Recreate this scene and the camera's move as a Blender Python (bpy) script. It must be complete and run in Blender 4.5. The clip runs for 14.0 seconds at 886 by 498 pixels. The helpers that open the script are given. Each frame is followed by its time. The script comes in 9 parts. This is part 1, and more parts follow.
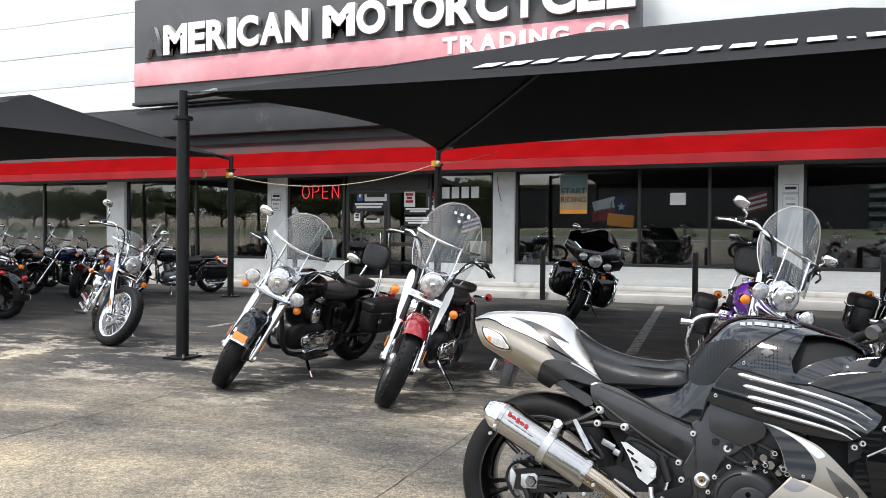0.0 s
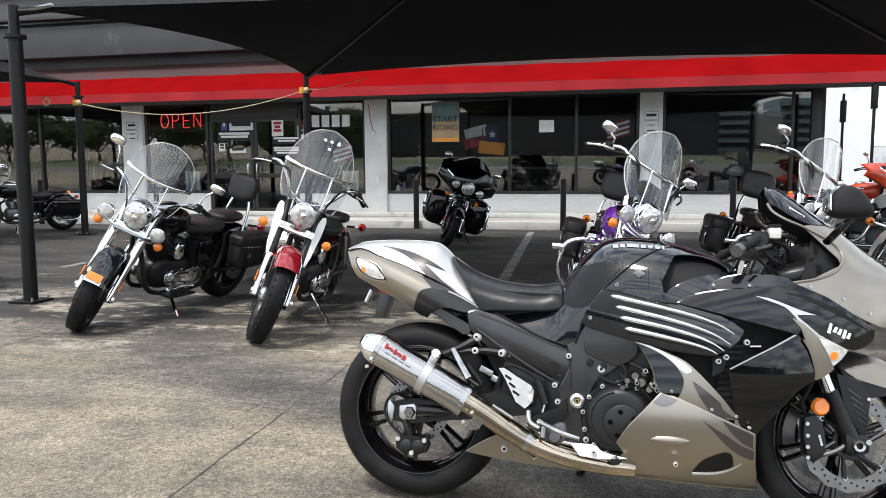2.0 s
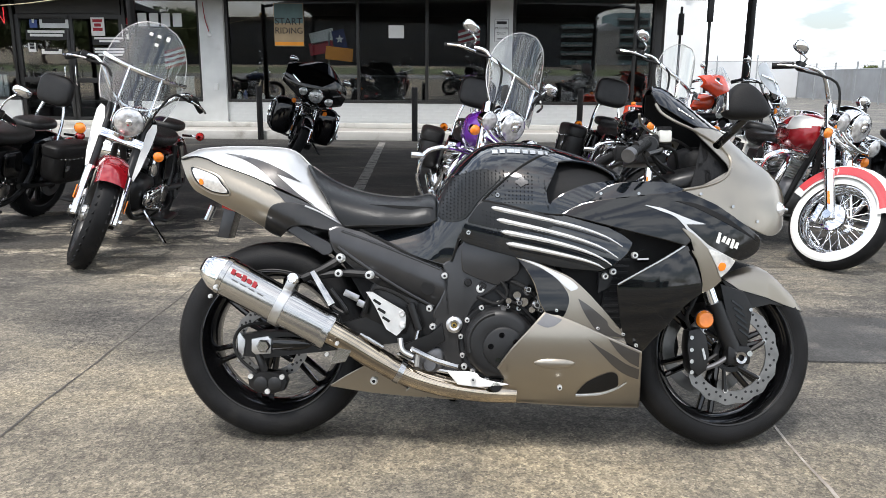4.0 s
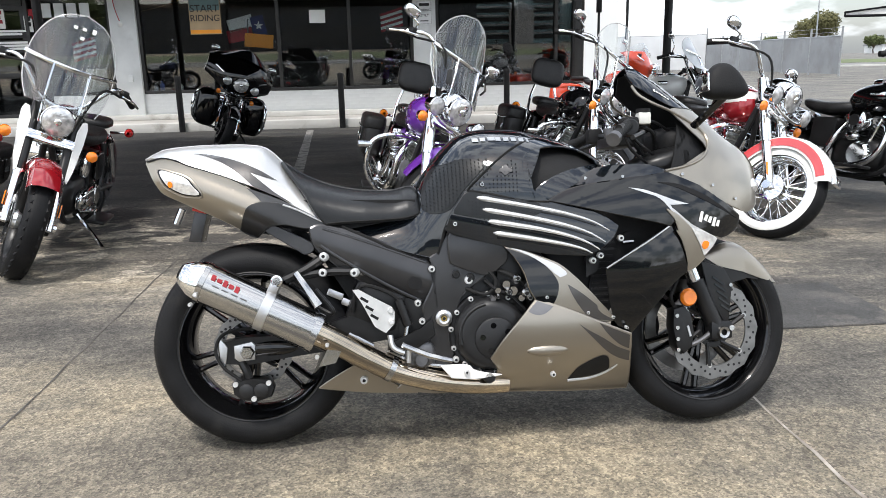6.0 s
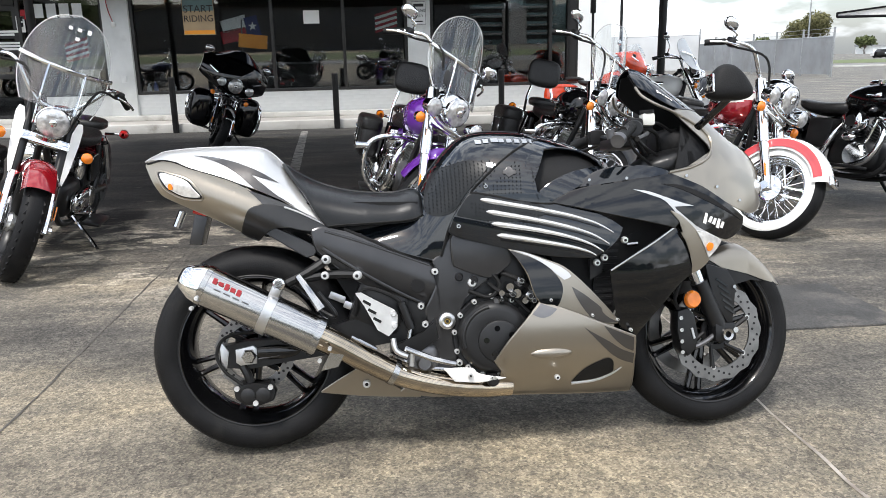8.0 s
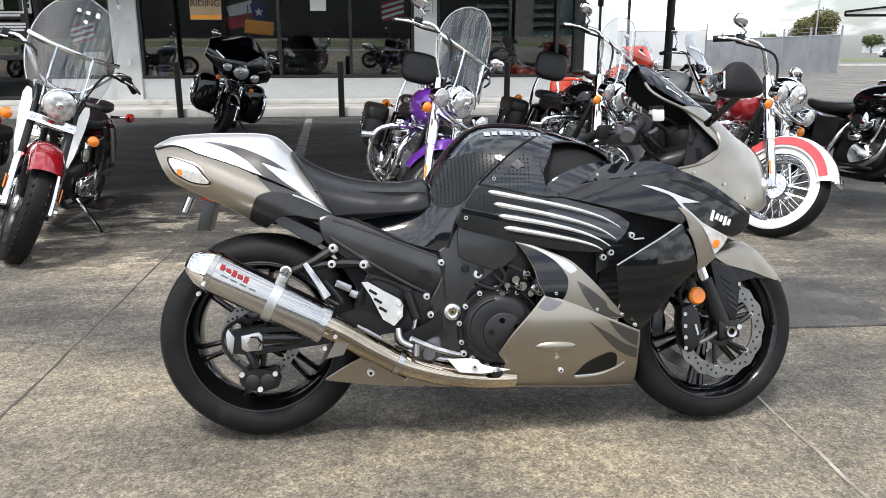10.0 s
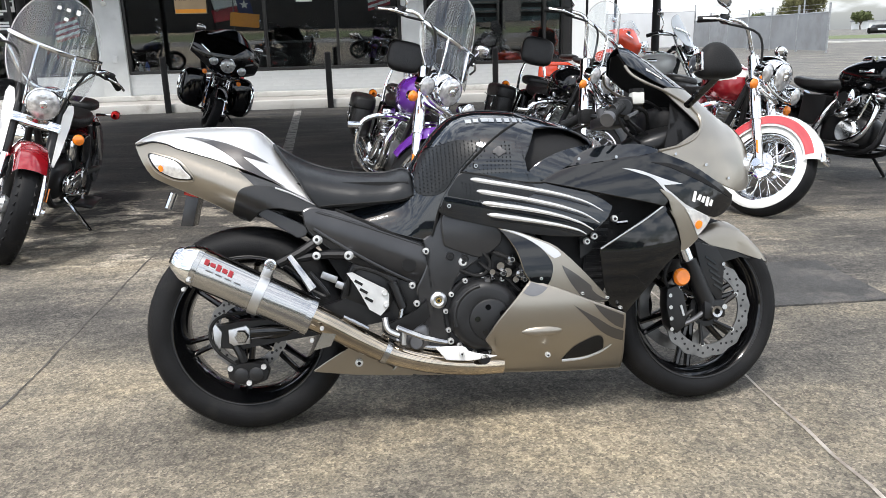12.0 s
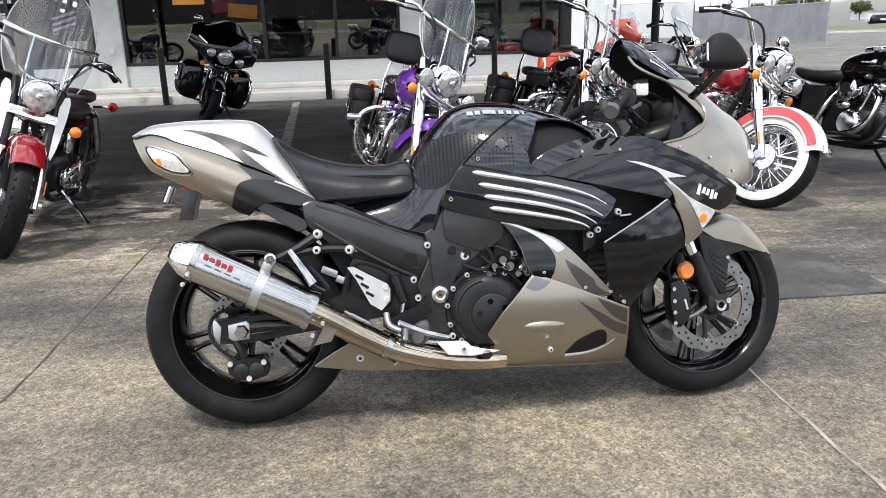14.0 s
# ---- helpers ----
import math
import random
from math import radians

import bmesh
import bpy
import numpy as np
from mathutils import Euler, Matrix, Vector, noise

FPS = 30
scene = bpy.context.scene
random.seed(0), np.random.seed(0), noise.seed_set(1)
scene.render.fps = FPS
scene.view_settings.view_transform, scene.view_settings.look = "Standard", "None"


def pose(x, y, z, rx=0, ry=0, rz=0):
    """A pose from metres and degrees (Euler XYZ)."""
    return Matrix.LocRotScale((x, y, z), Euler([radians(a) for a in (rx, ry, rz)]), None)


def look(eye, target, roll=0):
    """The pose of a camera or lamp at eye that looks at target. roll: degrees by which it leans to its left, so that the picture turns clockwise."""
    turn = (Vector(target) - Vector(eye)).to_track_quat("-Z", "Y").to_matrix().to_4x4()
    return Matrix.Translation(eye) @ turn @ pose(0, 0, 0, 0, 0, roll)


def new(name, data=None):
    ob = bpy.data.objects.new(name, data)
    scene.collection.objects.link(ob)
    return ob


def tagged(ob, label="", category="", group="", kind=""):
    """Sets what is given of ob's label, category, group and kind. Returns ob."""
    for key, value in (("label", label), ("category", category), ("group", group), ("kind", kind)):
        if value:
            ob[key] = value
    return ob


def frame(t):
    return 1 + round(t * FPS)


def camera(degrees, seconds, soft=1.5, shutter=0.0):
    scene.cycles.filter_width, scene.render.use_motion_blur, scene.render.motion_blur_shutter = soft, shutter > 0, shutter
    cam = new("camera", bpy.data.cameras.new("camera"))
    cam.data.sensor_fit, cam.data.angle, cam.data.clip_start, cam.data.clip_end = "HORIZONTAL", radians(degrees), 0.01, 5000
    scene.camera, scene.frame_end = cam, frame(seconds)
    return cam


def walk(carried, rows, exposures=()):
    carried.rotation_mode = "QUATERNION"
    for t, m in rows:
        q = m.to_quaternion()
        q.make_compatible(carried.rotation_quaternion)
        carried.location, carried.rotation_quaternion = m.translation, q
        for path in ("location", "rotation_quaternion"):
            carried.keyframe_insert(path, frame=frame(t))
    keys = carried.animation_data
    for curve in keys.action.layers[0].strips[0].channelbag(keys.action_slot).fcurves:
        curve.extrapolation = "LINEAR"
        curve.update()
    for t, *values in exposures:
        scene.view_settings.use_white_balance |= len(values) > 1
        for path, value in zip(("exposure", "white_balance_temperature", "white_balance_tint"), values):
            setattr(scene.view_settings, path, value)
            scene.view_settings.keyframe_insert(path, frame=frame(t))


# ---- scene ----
cam = camera(60.0, 14.0, soft=0.75)
PATH = [
    (0, (0.036, -2.834, 1.214), (-0.725, -0.985, 1.185), 0.5),
    (0.5, (0.005, -2.846, 1.221), (-0.717, -0.982, 1.151), 0.6),
    (1, (0.006, -2.773, 1.213), (-0.648, -0.888, 1.074), 0.1),
    (1.5, (0.002, -2.73, 1.206), (-0.576, -0.823, 1.035), -0.4),
    (2, (-0.002, -2.712, 1.199), (-0.448, -0.773, 0.989), -0.3),
    (2.5, (-0.033, -2.646, 1.175), (-0.3, -0.684, 0.896), -1.2),
    (3, (-0.053, -2.582, 1.159), (-0.204, -0.615, 0.829), -1.7),
    (3.5, (-0.058, -2.462, 1.145), (-0.151, -0.503, 0.753), -1.1),
    (3.7, (-0.073, -2.415, 1.145), (-0.16, -0.46, 0.733), -0.1),
    (5.8, (-0.274, -2.333, 1.169), (-0.136, -0.396, 0.694), -1.2),
    (6, (-0.283, -2.334, 1.166), (-0.143, -0.397, 0.688), -1.3),
    (6.5, (-0.287, -2.331, 1.167), (-0.135, -0.393, 0.698), -1.3),
    (7, (-0.292, -2.326, 1.17), (-0.137, -0.388, 0.704), -1.2),
    (7.5, (-0.3, -2.321, 1.168), (-0.14, -0.383, 0.703), -1.2),
    (8, (-0.31, -2.314, 1.168), (-0.153, -0.378, 0.691), -1.3),
    (10.5, (-0.328, -2.321, 1.172), (-0.174, -0.391, 0.669), 0.1),
    (11, (-0.324, -2.324, 1.171), (-0.166, -0.396, 0.663), -0.0),
    (11.5, (-0.309, -2.332, 1.169), (-0.148, -0.407, 0.65), -0.7),
    (12, (-0.297, -2.327, 1.172), (-0.131, -0.405, 0.642), -1.6),
    (12.5, (-0.298, -2.314, 1.169), (-0.127, -0.394, 0.636), -1.9),
    (13, (-0.297, -2.309, 1.167), (-0.124, -0.392, 0.625), -2.0),
    (13.5, (-0.301, -2.302, 1.17), (-0.126, -0.387, 0.62), -1.9),
    (14, (-0.303, -2.3, 1.172), (-0.135, -0.385, 0.621), -1.7),
]
walk(cam, [(t, look(eye, target, roll)) for t, eye, target, roll in PATH])

# ---- world and light ----
world = bpy.data.worlds.new("sky")
scene.world = world
world.use_nodes = True
wn = world.node_tree.nodes
wl = world.node_tree.links
wn.clear()
sky_out = wn.new("ShaderNodeOutputWorld")
sky_bg = wn.new("ShaderNodeBackground")
sky_tex = wn.new("ShaderNodeTexSky")
sky_tex.sky_type = "NISHITA"
sky_tex.sun_disc = False
SUN_ELEV, SUN_AZ = 64.0, 205.0
sky_tex.sun_elevation = radians(SUN_ELEV)
sky_tex.sun_rotation = radians(SUN_AZ)
sky_tex.dust_density = 2.5
sky_tex.air_density = 1.0
sky_cloud = wn.new("ShaderNodeTexNoise")
sky_cloud.inputs["Scale"].default_value = 4.6
sky_cloud.inputs["Detail"].default_value = 6
sky_map = wn.new("ShaderNodeMapping")
sky_map.inputs["Scale"].default_value = (1, 1, 3.0)
sky_co = wn.new("ShaderNodeTexCoord")
sky_ramp = wn.new("ShaderNodeValToRGB")
sky_ramp.color_ramp.elements[0].position = 0.44
sky_ramp.color_ramp.elements[1].position = 0.57
sky_ramp.color_ramp.elements[0].color = (0.14, 0.14, 0.14, 1)
sky_mix = wn.new("ShaderNodeMix")
sky_mix.data_type = "RGBA"
sky_mix.inputs["B"].default_value = (10.4, 10.9, 11.5, 1)
wl.new(sky_co.outputs["Generated"], sky_map.inputs["Vector"])
wl.new(sky_map.outputs["Vector"], sky_cloud.inputs["Vector"])
wl.new(sky_cloud.outputs["Fac"], sky_ramp.inputs["Fac"])
wl.new(sky_ramp.outputs["Color"], sky_mix.inputs["Factor"])
wl.new(sky_tex.outputs["Color"], sky_mix.inputs["A"])
wl.new(sky_mix.outputs["Result"], sky_bg.inputs["Color"])
wl.new(sky_bg.outputs["Background"], sky_out.inputs["Surface"])
sky_bg.inputs["Strength"].default_value = 0.15
sun_data = bpy.data.lights.new("sun", "SUN")
sun_data.energy = 2.5
sun_data.angle = radians(9)
sun_data.color = (1.0, 0.97, 0.93)
sun = new("sun", sun_data)
_a = radians(SUN_AZ)
_e = radians(SUN_ELEV)
SUN_DIR = Vector((math.sin(_a) * math.cos(_e), math.cos(_a) * math.cos(_e), math.sin(_e)))
sun.matrix_world = look(SUN_DIR * 60, (0, 0, 0))
scene.view_settings.exposure = 0.39


# ---- materials ----
def mat(name, color, rough=0.5, metal=0.0, vary=0.12, scale=6.0, bump=0.0, bump_scale=60.0, coat=0.0, coat_rough=0.05, spec=0.5, fine=0.0, second=None, second_amount=(0.5, 0.62), second_scale=1.5):
    """A surface with colour change at two scales, optional stains and relief."""
    m = bpy.data.materials.new(name)
    m.use_nodes = True
    n, l = m.node_tree.nodes, m.node_tree.links
    b = n["Principled BSDF"]
    tc = n.new("ShaderNodeTexCoord")
    big = n.new("ShaderNodeTexNoise")
    big.inputs["Scale"].default_value = scale
    big.inputs["Detail"].default_value = 5
    l.new(tc.outputs["Object"], big.inputs["Vector"])
    ramp = n.new("ShaderNodeValToRGB")
    lo = [c * (1 - vary) for c in color]
    hi = [min(1, c * (1 + vary)) for c in color]
    ramp.color_ramp.elements[0].position, ramp.color_ramp.elements[1].position = 0.3, 0.7
    ramp.color_ramp.elements[0].color = (*lo, 1)
    ramp.color_ramp.elements[1].color = (*hi, 1)
    l.new(big.outputs["Fac"], ramp.inputs["Fac"])
    col = ramp.outputs["Color"]
    if second:
        st = n.new("ShaderNodeTexNoise")
        st.inputs["Scale"].default_value = second_scale
        st.inputs["Detail"].default_value = 7
        st.inputs["Roughness"].default_value = 0.62
        l.new(tc.outputs["Object"], st.inputs["Vector"])
        sr = n.new("ShaderNodeValToRGB")
        sr.color_ramp.elements[0].position, sr.color_ramp.elements[1].position = second_amount
        l.new(st.outputs["Fac"], sr.inputs["Fac"])
        mx = n.new("ShaderNodeMix")
        mx.data_type = "RGBA"
        mx.inputs["B"].default_value = (*second, 1)
        l.new(sr.outputs["Color"], mx.inputs["Factor"])
        l.new(col, mx.inputs["A"])
        col = mx.outputs["Result"]
    if fine:
        fn = n.new("ShaderNodeTexNoise")
        fn.inputs["Scale"].default_value = bump_scale
        fn.inputs["Detail"].default_value = 3
        l.new(tc.outputs["Object"], fn.inputs["Vector"])
        fr = n.new("ShaderNodeValToRGB")
        fr.color_ramp.elements[0].position, fr.color_ramp.elements[1].position = 0.35, 0.65
        fr.color_ramp.elements[0].color = (1 - fine, 1 - fine, 1 - fine, 1)
        fr.color_ramp.elements[1].color = (1 + fine, 1 + fine, 1 + fine, 1)
        l.new(fn.outputs["Fac"], fr.inputs["Fac"])
        mu = n.new("ShaderNodeMix")
        mu.data_type, mu.blend_type = "RGBA", "MULTIPLY"
        mu.inputs["Factor"].default_value = 1
        l.new(col, mu.inputs["A"])
        l.new(fr.outputs["Color"], mu.inputs["B"])
        col = mu.outputs["Result"]
    l.new(col, b.inputs["Base Color"])
    rr = n.new("ShaderNodeMapRange")
    rr.inputs["To Min"].default_value = max(0.02, rough * 0.8)
    rr.inputs["To Max"].default_value = min(1, rough * 1.25)
    l.new(big.outputs["Fac"], rr.inputs["Value"])
    l.new(rr.outputs["Result"], b.inputs["Roughness"])
    b.inputs["Metallic"].default_value = metal
    b.inputs["Coat Weight"].default_value = coat
    b.inputs["Coat Roughness"].default_value = coat_rough
    b.inputs["Specular IOR Level"].default_value = spec
    if bump:
        bn = n.new("ShaderNodeTexNoise")
        bn.inputs["Scale"].default_value = bump_scale
        bn.inputs["Detail"].default_value = 4
        l.new(tc.outputs["Object"], bn.inputs["Vector"])
        bp = n.new("ShaderNodeBump")
        bp.inputs["Strength"].default_value = bump
        bp.inputs["Distance"].default_value = 0.01
        l.new(bn.outputs["Fac"], bp.inputs["Height"])
        l.new(bp.outputs["Normal"], b.inputs["Normal"])
    return m


def glass_mat(name, tint, rough=0.0, ior=1.45, clear=0.9):
    """A thin pane: mostly see-through, with a mirror's sheen at grazing angles."""
    m = bpy.data.materials.new(name)
    m.use_nodes = True
    n, l = m.node_tree.nodes, m.node_tree.links
    n.clear()
    out = n.new("ShaderNodeOutputMaterial")
    tr = n.new("ShaderNodeBsdfTransparent")
    tr.inputs["Color"].default_value = (*tint, 1)
    gl = n.new("ShaderNodeBsdfGlossy")
    gl.inputs["Roughness"].default_value = rough
    lw = n.new("ShaderNodeLayerWeight")
    lw.inputs["Blend"].default_value = 0.5
    pw = n.new("ShaderNodeMath")
    pw.operation = "POWER"
    pw.inputs[1].default_value = 5.0
    l.new(lw.outputs["Facing"], pw.inputs[0])
    f0 = ((ior - 1) / (ior + 1)) ** 2
    fr = n.new("ShaderNodeMapRange")
    fr.inputs["To Min"].default_value, fr.inputs["To Max"].default_value = f0, 1.0
    l.new(pw.outputs["Value"], fr.inputs["Value"])
    mx = n.new("ShaderNodeMixShader")
    l.new(fr.outputs["Result"], mx.inputs["Fac"])
    l.new(tr.outputs["BSDF"], mx.inputs[1])
    l.new(gl.outputs["BSDF"], mx.inputs[2])
    l.new(mx.outputs["Shader"], out.inputs["Surface"])
    return m


def glow_mat(name, color, strength):
    m = bpy.data.materials.new(name)
    m.use_nodes = True
    b = m.node_tree.nodes["Principled BSDF"]
    b.inputs["Base Color"].default_value = (*color, 1)
    b.inputs["Emission Color"].default_value = (*color, 1)
    b.inputs["Emission Strength"].default_value = strength
    return m


def ground_mat(name):
    """Worn exposed-aggregate concrete that turns darker towards the shop."""
    m = bpy.data.materials.new(name)
    m.use_nodes = True
    n, l = m.node_tree.nodes, m.node_tree.links
    b = n["Principled BSDF"]
    tc = n.new("ShaderNodeTexCoord")

    def tex(scale, detail, rough=0.55):
        t = n.new("ShaderNodeTexNoise")
        t.inputs["Scale"].default_value = scale
        t.inputs["Detail"].default_value = detail
        t.inputs["Roughness"].default_value = rough
        l.new(tc.outputs["Object"], t.inputs["Vector"])
        return t

    def ramp(src, stops):
        r = n.new("ShaderNodeValToRGB")
        while len(r.color_ramp.elements) < len(stops):
            r.color_ramp.elements.new(0.5)
        for e, (p, c) in zip(r.color_ramp.elements, stops):
            e.position, e.color = p, (*c, 1)
        l.new(src, r.inputs["Fac"])
        return r.outputs["Color"]

    def mix(fac, a, bb, mode="MIX"):
        x = n.new("ShaderNodeMix")
        x.data_type, x.blend_type = "RGBA", mode
        if isinstance(fac, float):
            x.inputs["Factor"].default_value = fac
        else:
            l.new(fac, x.inputs["Factor"])
        l.new(a, x.inputs["A"])
        l.new(bb, x.inputs["B"])
        return x.outputs["Result"]

    def bent(scale, detail, stretch, rough=0.6):
        mp = n.new("ShaderNodeMapping")
        mp.inputs["Scale"].default_value = stretch
        l.new(tc.outputs["Object"], mp.inputs["Vector"])
        t = tex(scale, detail, rough)
        l.new(mp.outputs["Vector"], t.inputs["Vector"])
        return t

    def step(src, lo, hi, top=1.0):
        e = n.new("ShaderNodeMapRange")
        e.inputs["From Min"].default_value, e.inputs["From Max"].default_value = lo, hi
        e.inputs["To Max"].default_value = top
        e.interpolation_type = "SMOOTHSTEP"
        l.new(src, e.inputs["Value"])
        return e.outputs["Result"]

    def calc(op, x, y, z=None):
        c = n.new("ShaderNodeMath")
        c.operation = op
        for i, v in enumerate((x, y, z)):
            if isinstance(v, float):
                c.inputs[i].default_value = v
            elif v is not None:
                l.new(v, c.inputs[i])
        return c.outputs["Value"]

    sep = n.new("ShaderNodeSeparateXYZ")
    l.new(tc.outputs["Object"], sep.inputs["Vector"])
    warm = ramp(bent(0.75, 7, (0.6, 1.3, 1)).outputs["Fac"], [(0.33, (0.068, 0.065, 0.060)), (0.43, (0.108, 0.100, 0.088)), (0.53, (0.155, 0.140, 0.117)), (0.66, (0.238, 0.209, 0.163))])
    mottle = ramp(tex(3.4, 7, 0.65).outputs["Fac"], [(0.30, (0.62, 0.62, 0.63)), (0.5, (0.98, 0.98, 0.97)), (0.70, (1.36, 1.33, 1.28))])
    tan = mix(1.0, warm, mottle, "MULTIPLY")
    # a paler, more worn stretch of slabs on the west side
    worn = calc("MULTIPLY_ADD", tex(0.6, 6).outputs["Fac"], 3.0, sep.outputs["X"])
    faded = ramp(tex(2.0, 6).outputs["Fac"], [(0.3, (0.235, 0.207, 0.160)), (0.7, (0.47, 0.40, 0.295))])
    tan = mix(calc("SUBTRACT", 0.78, step(worn, -2.2, 1.6, 0.78)), tan, faded)
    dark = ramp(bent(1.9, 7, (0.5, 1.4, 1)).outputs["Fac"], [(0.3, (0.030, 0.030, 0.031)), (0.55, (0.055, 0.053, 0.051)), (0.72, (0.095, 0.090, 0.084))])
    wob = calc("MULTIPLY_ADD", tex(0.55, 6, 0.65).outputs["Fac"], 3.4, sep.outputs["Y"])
    # darker tone starts at the back slab; a grimy half-worn belt lies before it
    back_dark = step(wob, 3.55, 4.55)
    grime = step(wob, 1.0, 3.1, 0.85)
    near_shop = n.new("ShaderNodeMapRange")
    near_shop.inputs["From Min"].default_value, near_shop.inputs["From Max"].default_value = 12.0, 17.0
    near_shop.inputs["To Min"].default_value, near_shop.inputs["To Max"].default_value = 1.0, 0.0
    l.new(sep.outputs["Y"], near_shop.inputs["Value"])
    back_dark = calc("MULTIPLY", back_dark, near_shop.outputs["Result"])
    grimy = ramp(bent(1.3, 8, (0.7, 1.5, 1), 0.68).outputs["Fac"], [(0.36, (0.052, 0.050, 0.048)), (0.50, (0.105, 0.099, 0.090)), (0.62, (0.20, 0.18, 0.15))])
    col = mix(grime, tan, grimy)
    col = mix(back_dark, col, dark)
    far_lot = ramp(tex(0.8, 6).outputs["Fac"], [(0.3, (0.115, 0.114, 0.11)), (0.7, (0.19, 0.186, 0.176))])
    col = mix(step(sep.outputs["Y"], 12.5, 17.0, 0.85), col, far_lot)
    # scraped pale streaks along the edge of the dark belt
    pale = ramp(tex(6.0, 5).outputs["Fac"], [(0.3, (0.22, 0.20, 0.17)), (0.7, (0.44, 0.40, 0.335))])
    belt = calc("MULTIPLY", calc("SUBTRACT", 1.0, step(sep.outputs["X"], 0.2, 2.0, 0.8)), calc("MULTIPLY", step(sep.outputs["Y"], 1.2, 2.2), calc("SUBTRACT", 1.0, step(sep.outputs["Y"], 3.3, 4.8))))
    scrape = step(bent(1.5, 10, (0.8, 1.35, 1), 0.74).outputs["Fac"], 0.505, 0.575, 0.9)
    col = mix(calc("MULTIPLY", belt, scrape), col, pale)
    few = step(bent(1.1, 9, (0.6, 1.6, 1), 0.7).outputs["Fac"], 0.62, 0.68, 0.6)
    col = mix(few, col, pale)
    oil = step(tex(0.9, 7, 0.6).outputs["Fac"], 0.58, 0.74, 0.7)
    col = mix(oil, col, ramp(tex(5.0, 3).outputs["Fac"], [(0.3, (0.05, 0.047, 0.045)), (0.7, (0.10, 0.095, 0.09))]))
    stain = ramp(bent(0.85, 8, (0.75, 1.5, 1), 0.6).outputs["Fac"], [(0.34, (0.66, 0.67, 0.70)), (0.46, (0.92, 0.92, 0.92)), (0.54, (1.08, 1.07, 1.04)), (0.66, (1.42, 1.36, 1.22))])
    col = mix(1.0, col, stain, "MULTIPLY")
    vor = n.new("ShaderNodeTexVoronoi")
    vor.inputs["Scale"].default_value = 125
    l.new(tc.outputs["Object"], vor.inputs["Vector"])
    grit = ramp(vor.outputs["Color"], [(0.10, (0.45, 0.45, 0.47)), (0.5, (0.97, 0.96, 0.94)), (0.90, (1.65, 1.62, 1.55))])
    col = mix(0.75, col, grit, "MULTIPLY")
    clot = ramp(tex(26, 5, 0.7).outputs["Fac"], [(0.34, (0.62, 0.62, 0.63)), (0.5, (0.97, 0.97, 0.96)), (0.66, (1.38, 1.36, 1.32))])
    col = mix(0.85, col, clot, "MULTIPLY")
    fine = ramp(tex(160, 2).outputs["Fac"], [(0.35, (0.72, 0.72, 0.72)), (0.65, (1.25, 1.25, 1.25))])
    col = mix(0.8, col, fine, "MULTIPLY")
    l.new(col, b.inputs["Base Color"])
    b.inputs["Roughness"].default_value = 0.82
    b.inputs["Specular IOR Level"].default_value = 0.3
    bp = n.new("ShaderNodeBump")
    bp.inputs["Strength"].default_value = 0.45
    bp.inputs["Distance"].default_value = 0.004
    l.new(vor.outputs["Distance"], bp.inputs["Height"])
    l.new(bp.outputs["Normal"], b.inputs["Normal"])
    return m


M_GROUND = ground_mat("paving")
M_JOINT = mat("joint_dirt", (0.075, 0.068, 0.06), 0.95, scale=9, vary=0.5)
M_LINE = mat("faded_line_paint", (0.30, 0.29, 0.27), 0.8, scale=9, vary=0.35, second=(0.07, 0.068, 0.065), second_amount=(0.45, 0.6), second_scale=9)
M_PATCH = mat("asphalt_patch", (0.055, 0.054, 0.052), 0.9, scale=4, vary=0.35, second=(0.11, 0.10, 0.09), second_amount=(0.52, 0.68), second_scale=5, bump=0.5, bump_scale=140, fine=0.35)
M_KERB = mat("painted_kerb", (0.52, 0.51, 0.48), 0.75, scale=2, vary=0.12, second=(0.28, 0.26, 0.23), second_amount=(0.55, 0.75), second_scale=2.4, bump=0.2, bump_scale=50)
M_WALK = mat("walk_concrete", (0.42, 0.40, 0.37), 0.85, scale=2, vary=0.15, bump=0.2, bump_scale=70)
M_BRICKPAINT = mat("painted_brick", (0.60, 0.61, 0.60), 0.7, scale=3, vary=0.1, second=(0.42, 0.42, 0.41), second_amount=(0.58, 0.8), second_scale=2, bump=0.25, bump_scale=40)
M_MORTAR = mat("painted_mortar", (0.59, 0.60, 0.59), 0.75, scale=3, vary=0.1)
M_SIDING = mat("white_siding", (0.80, 0.81, 0.80), 0.5, scale=1.2, vary=0.05, second=(0.66, 0.66, 0.64), second_amount=(0.6, 0.85), second_scale=0.8)
M_FASCIA = mat("grey_fascia", (0.046, 0.047, 0.050), 0.7, scale=1.5, vary=0.25, second=(0.17, 0.17, 0.17), second_amount=(0.6, 0.8), second_scale=1.4)
M_SIGN_DARK = mat("sign_board", (0.085, 0.085, 0.088), 0.55, scale=1.0, vary=0.15, second=(0.15, 0.15, 0.15), second_amount=(0.6, 0.85), second_scale=1.2)
M_SIGN_RED = mat("faded_sign_red", (0.78, 0.33, 0.36), 0.5, scale=0.7, vary=0.12, second=(0.82, 0.55, 0.56), second_amount=(0.45, 0.75), second_scale=0.6)
M_LETTER = mat("sign_letter", (0.82, 0.81, 0.78), 0.4, scale=2, vary=0.05)
M_LETTER_SIDE = mat("letter_edge", (0.35, 0.35, 0.34), 0.5, scale=4, vary=0.1)
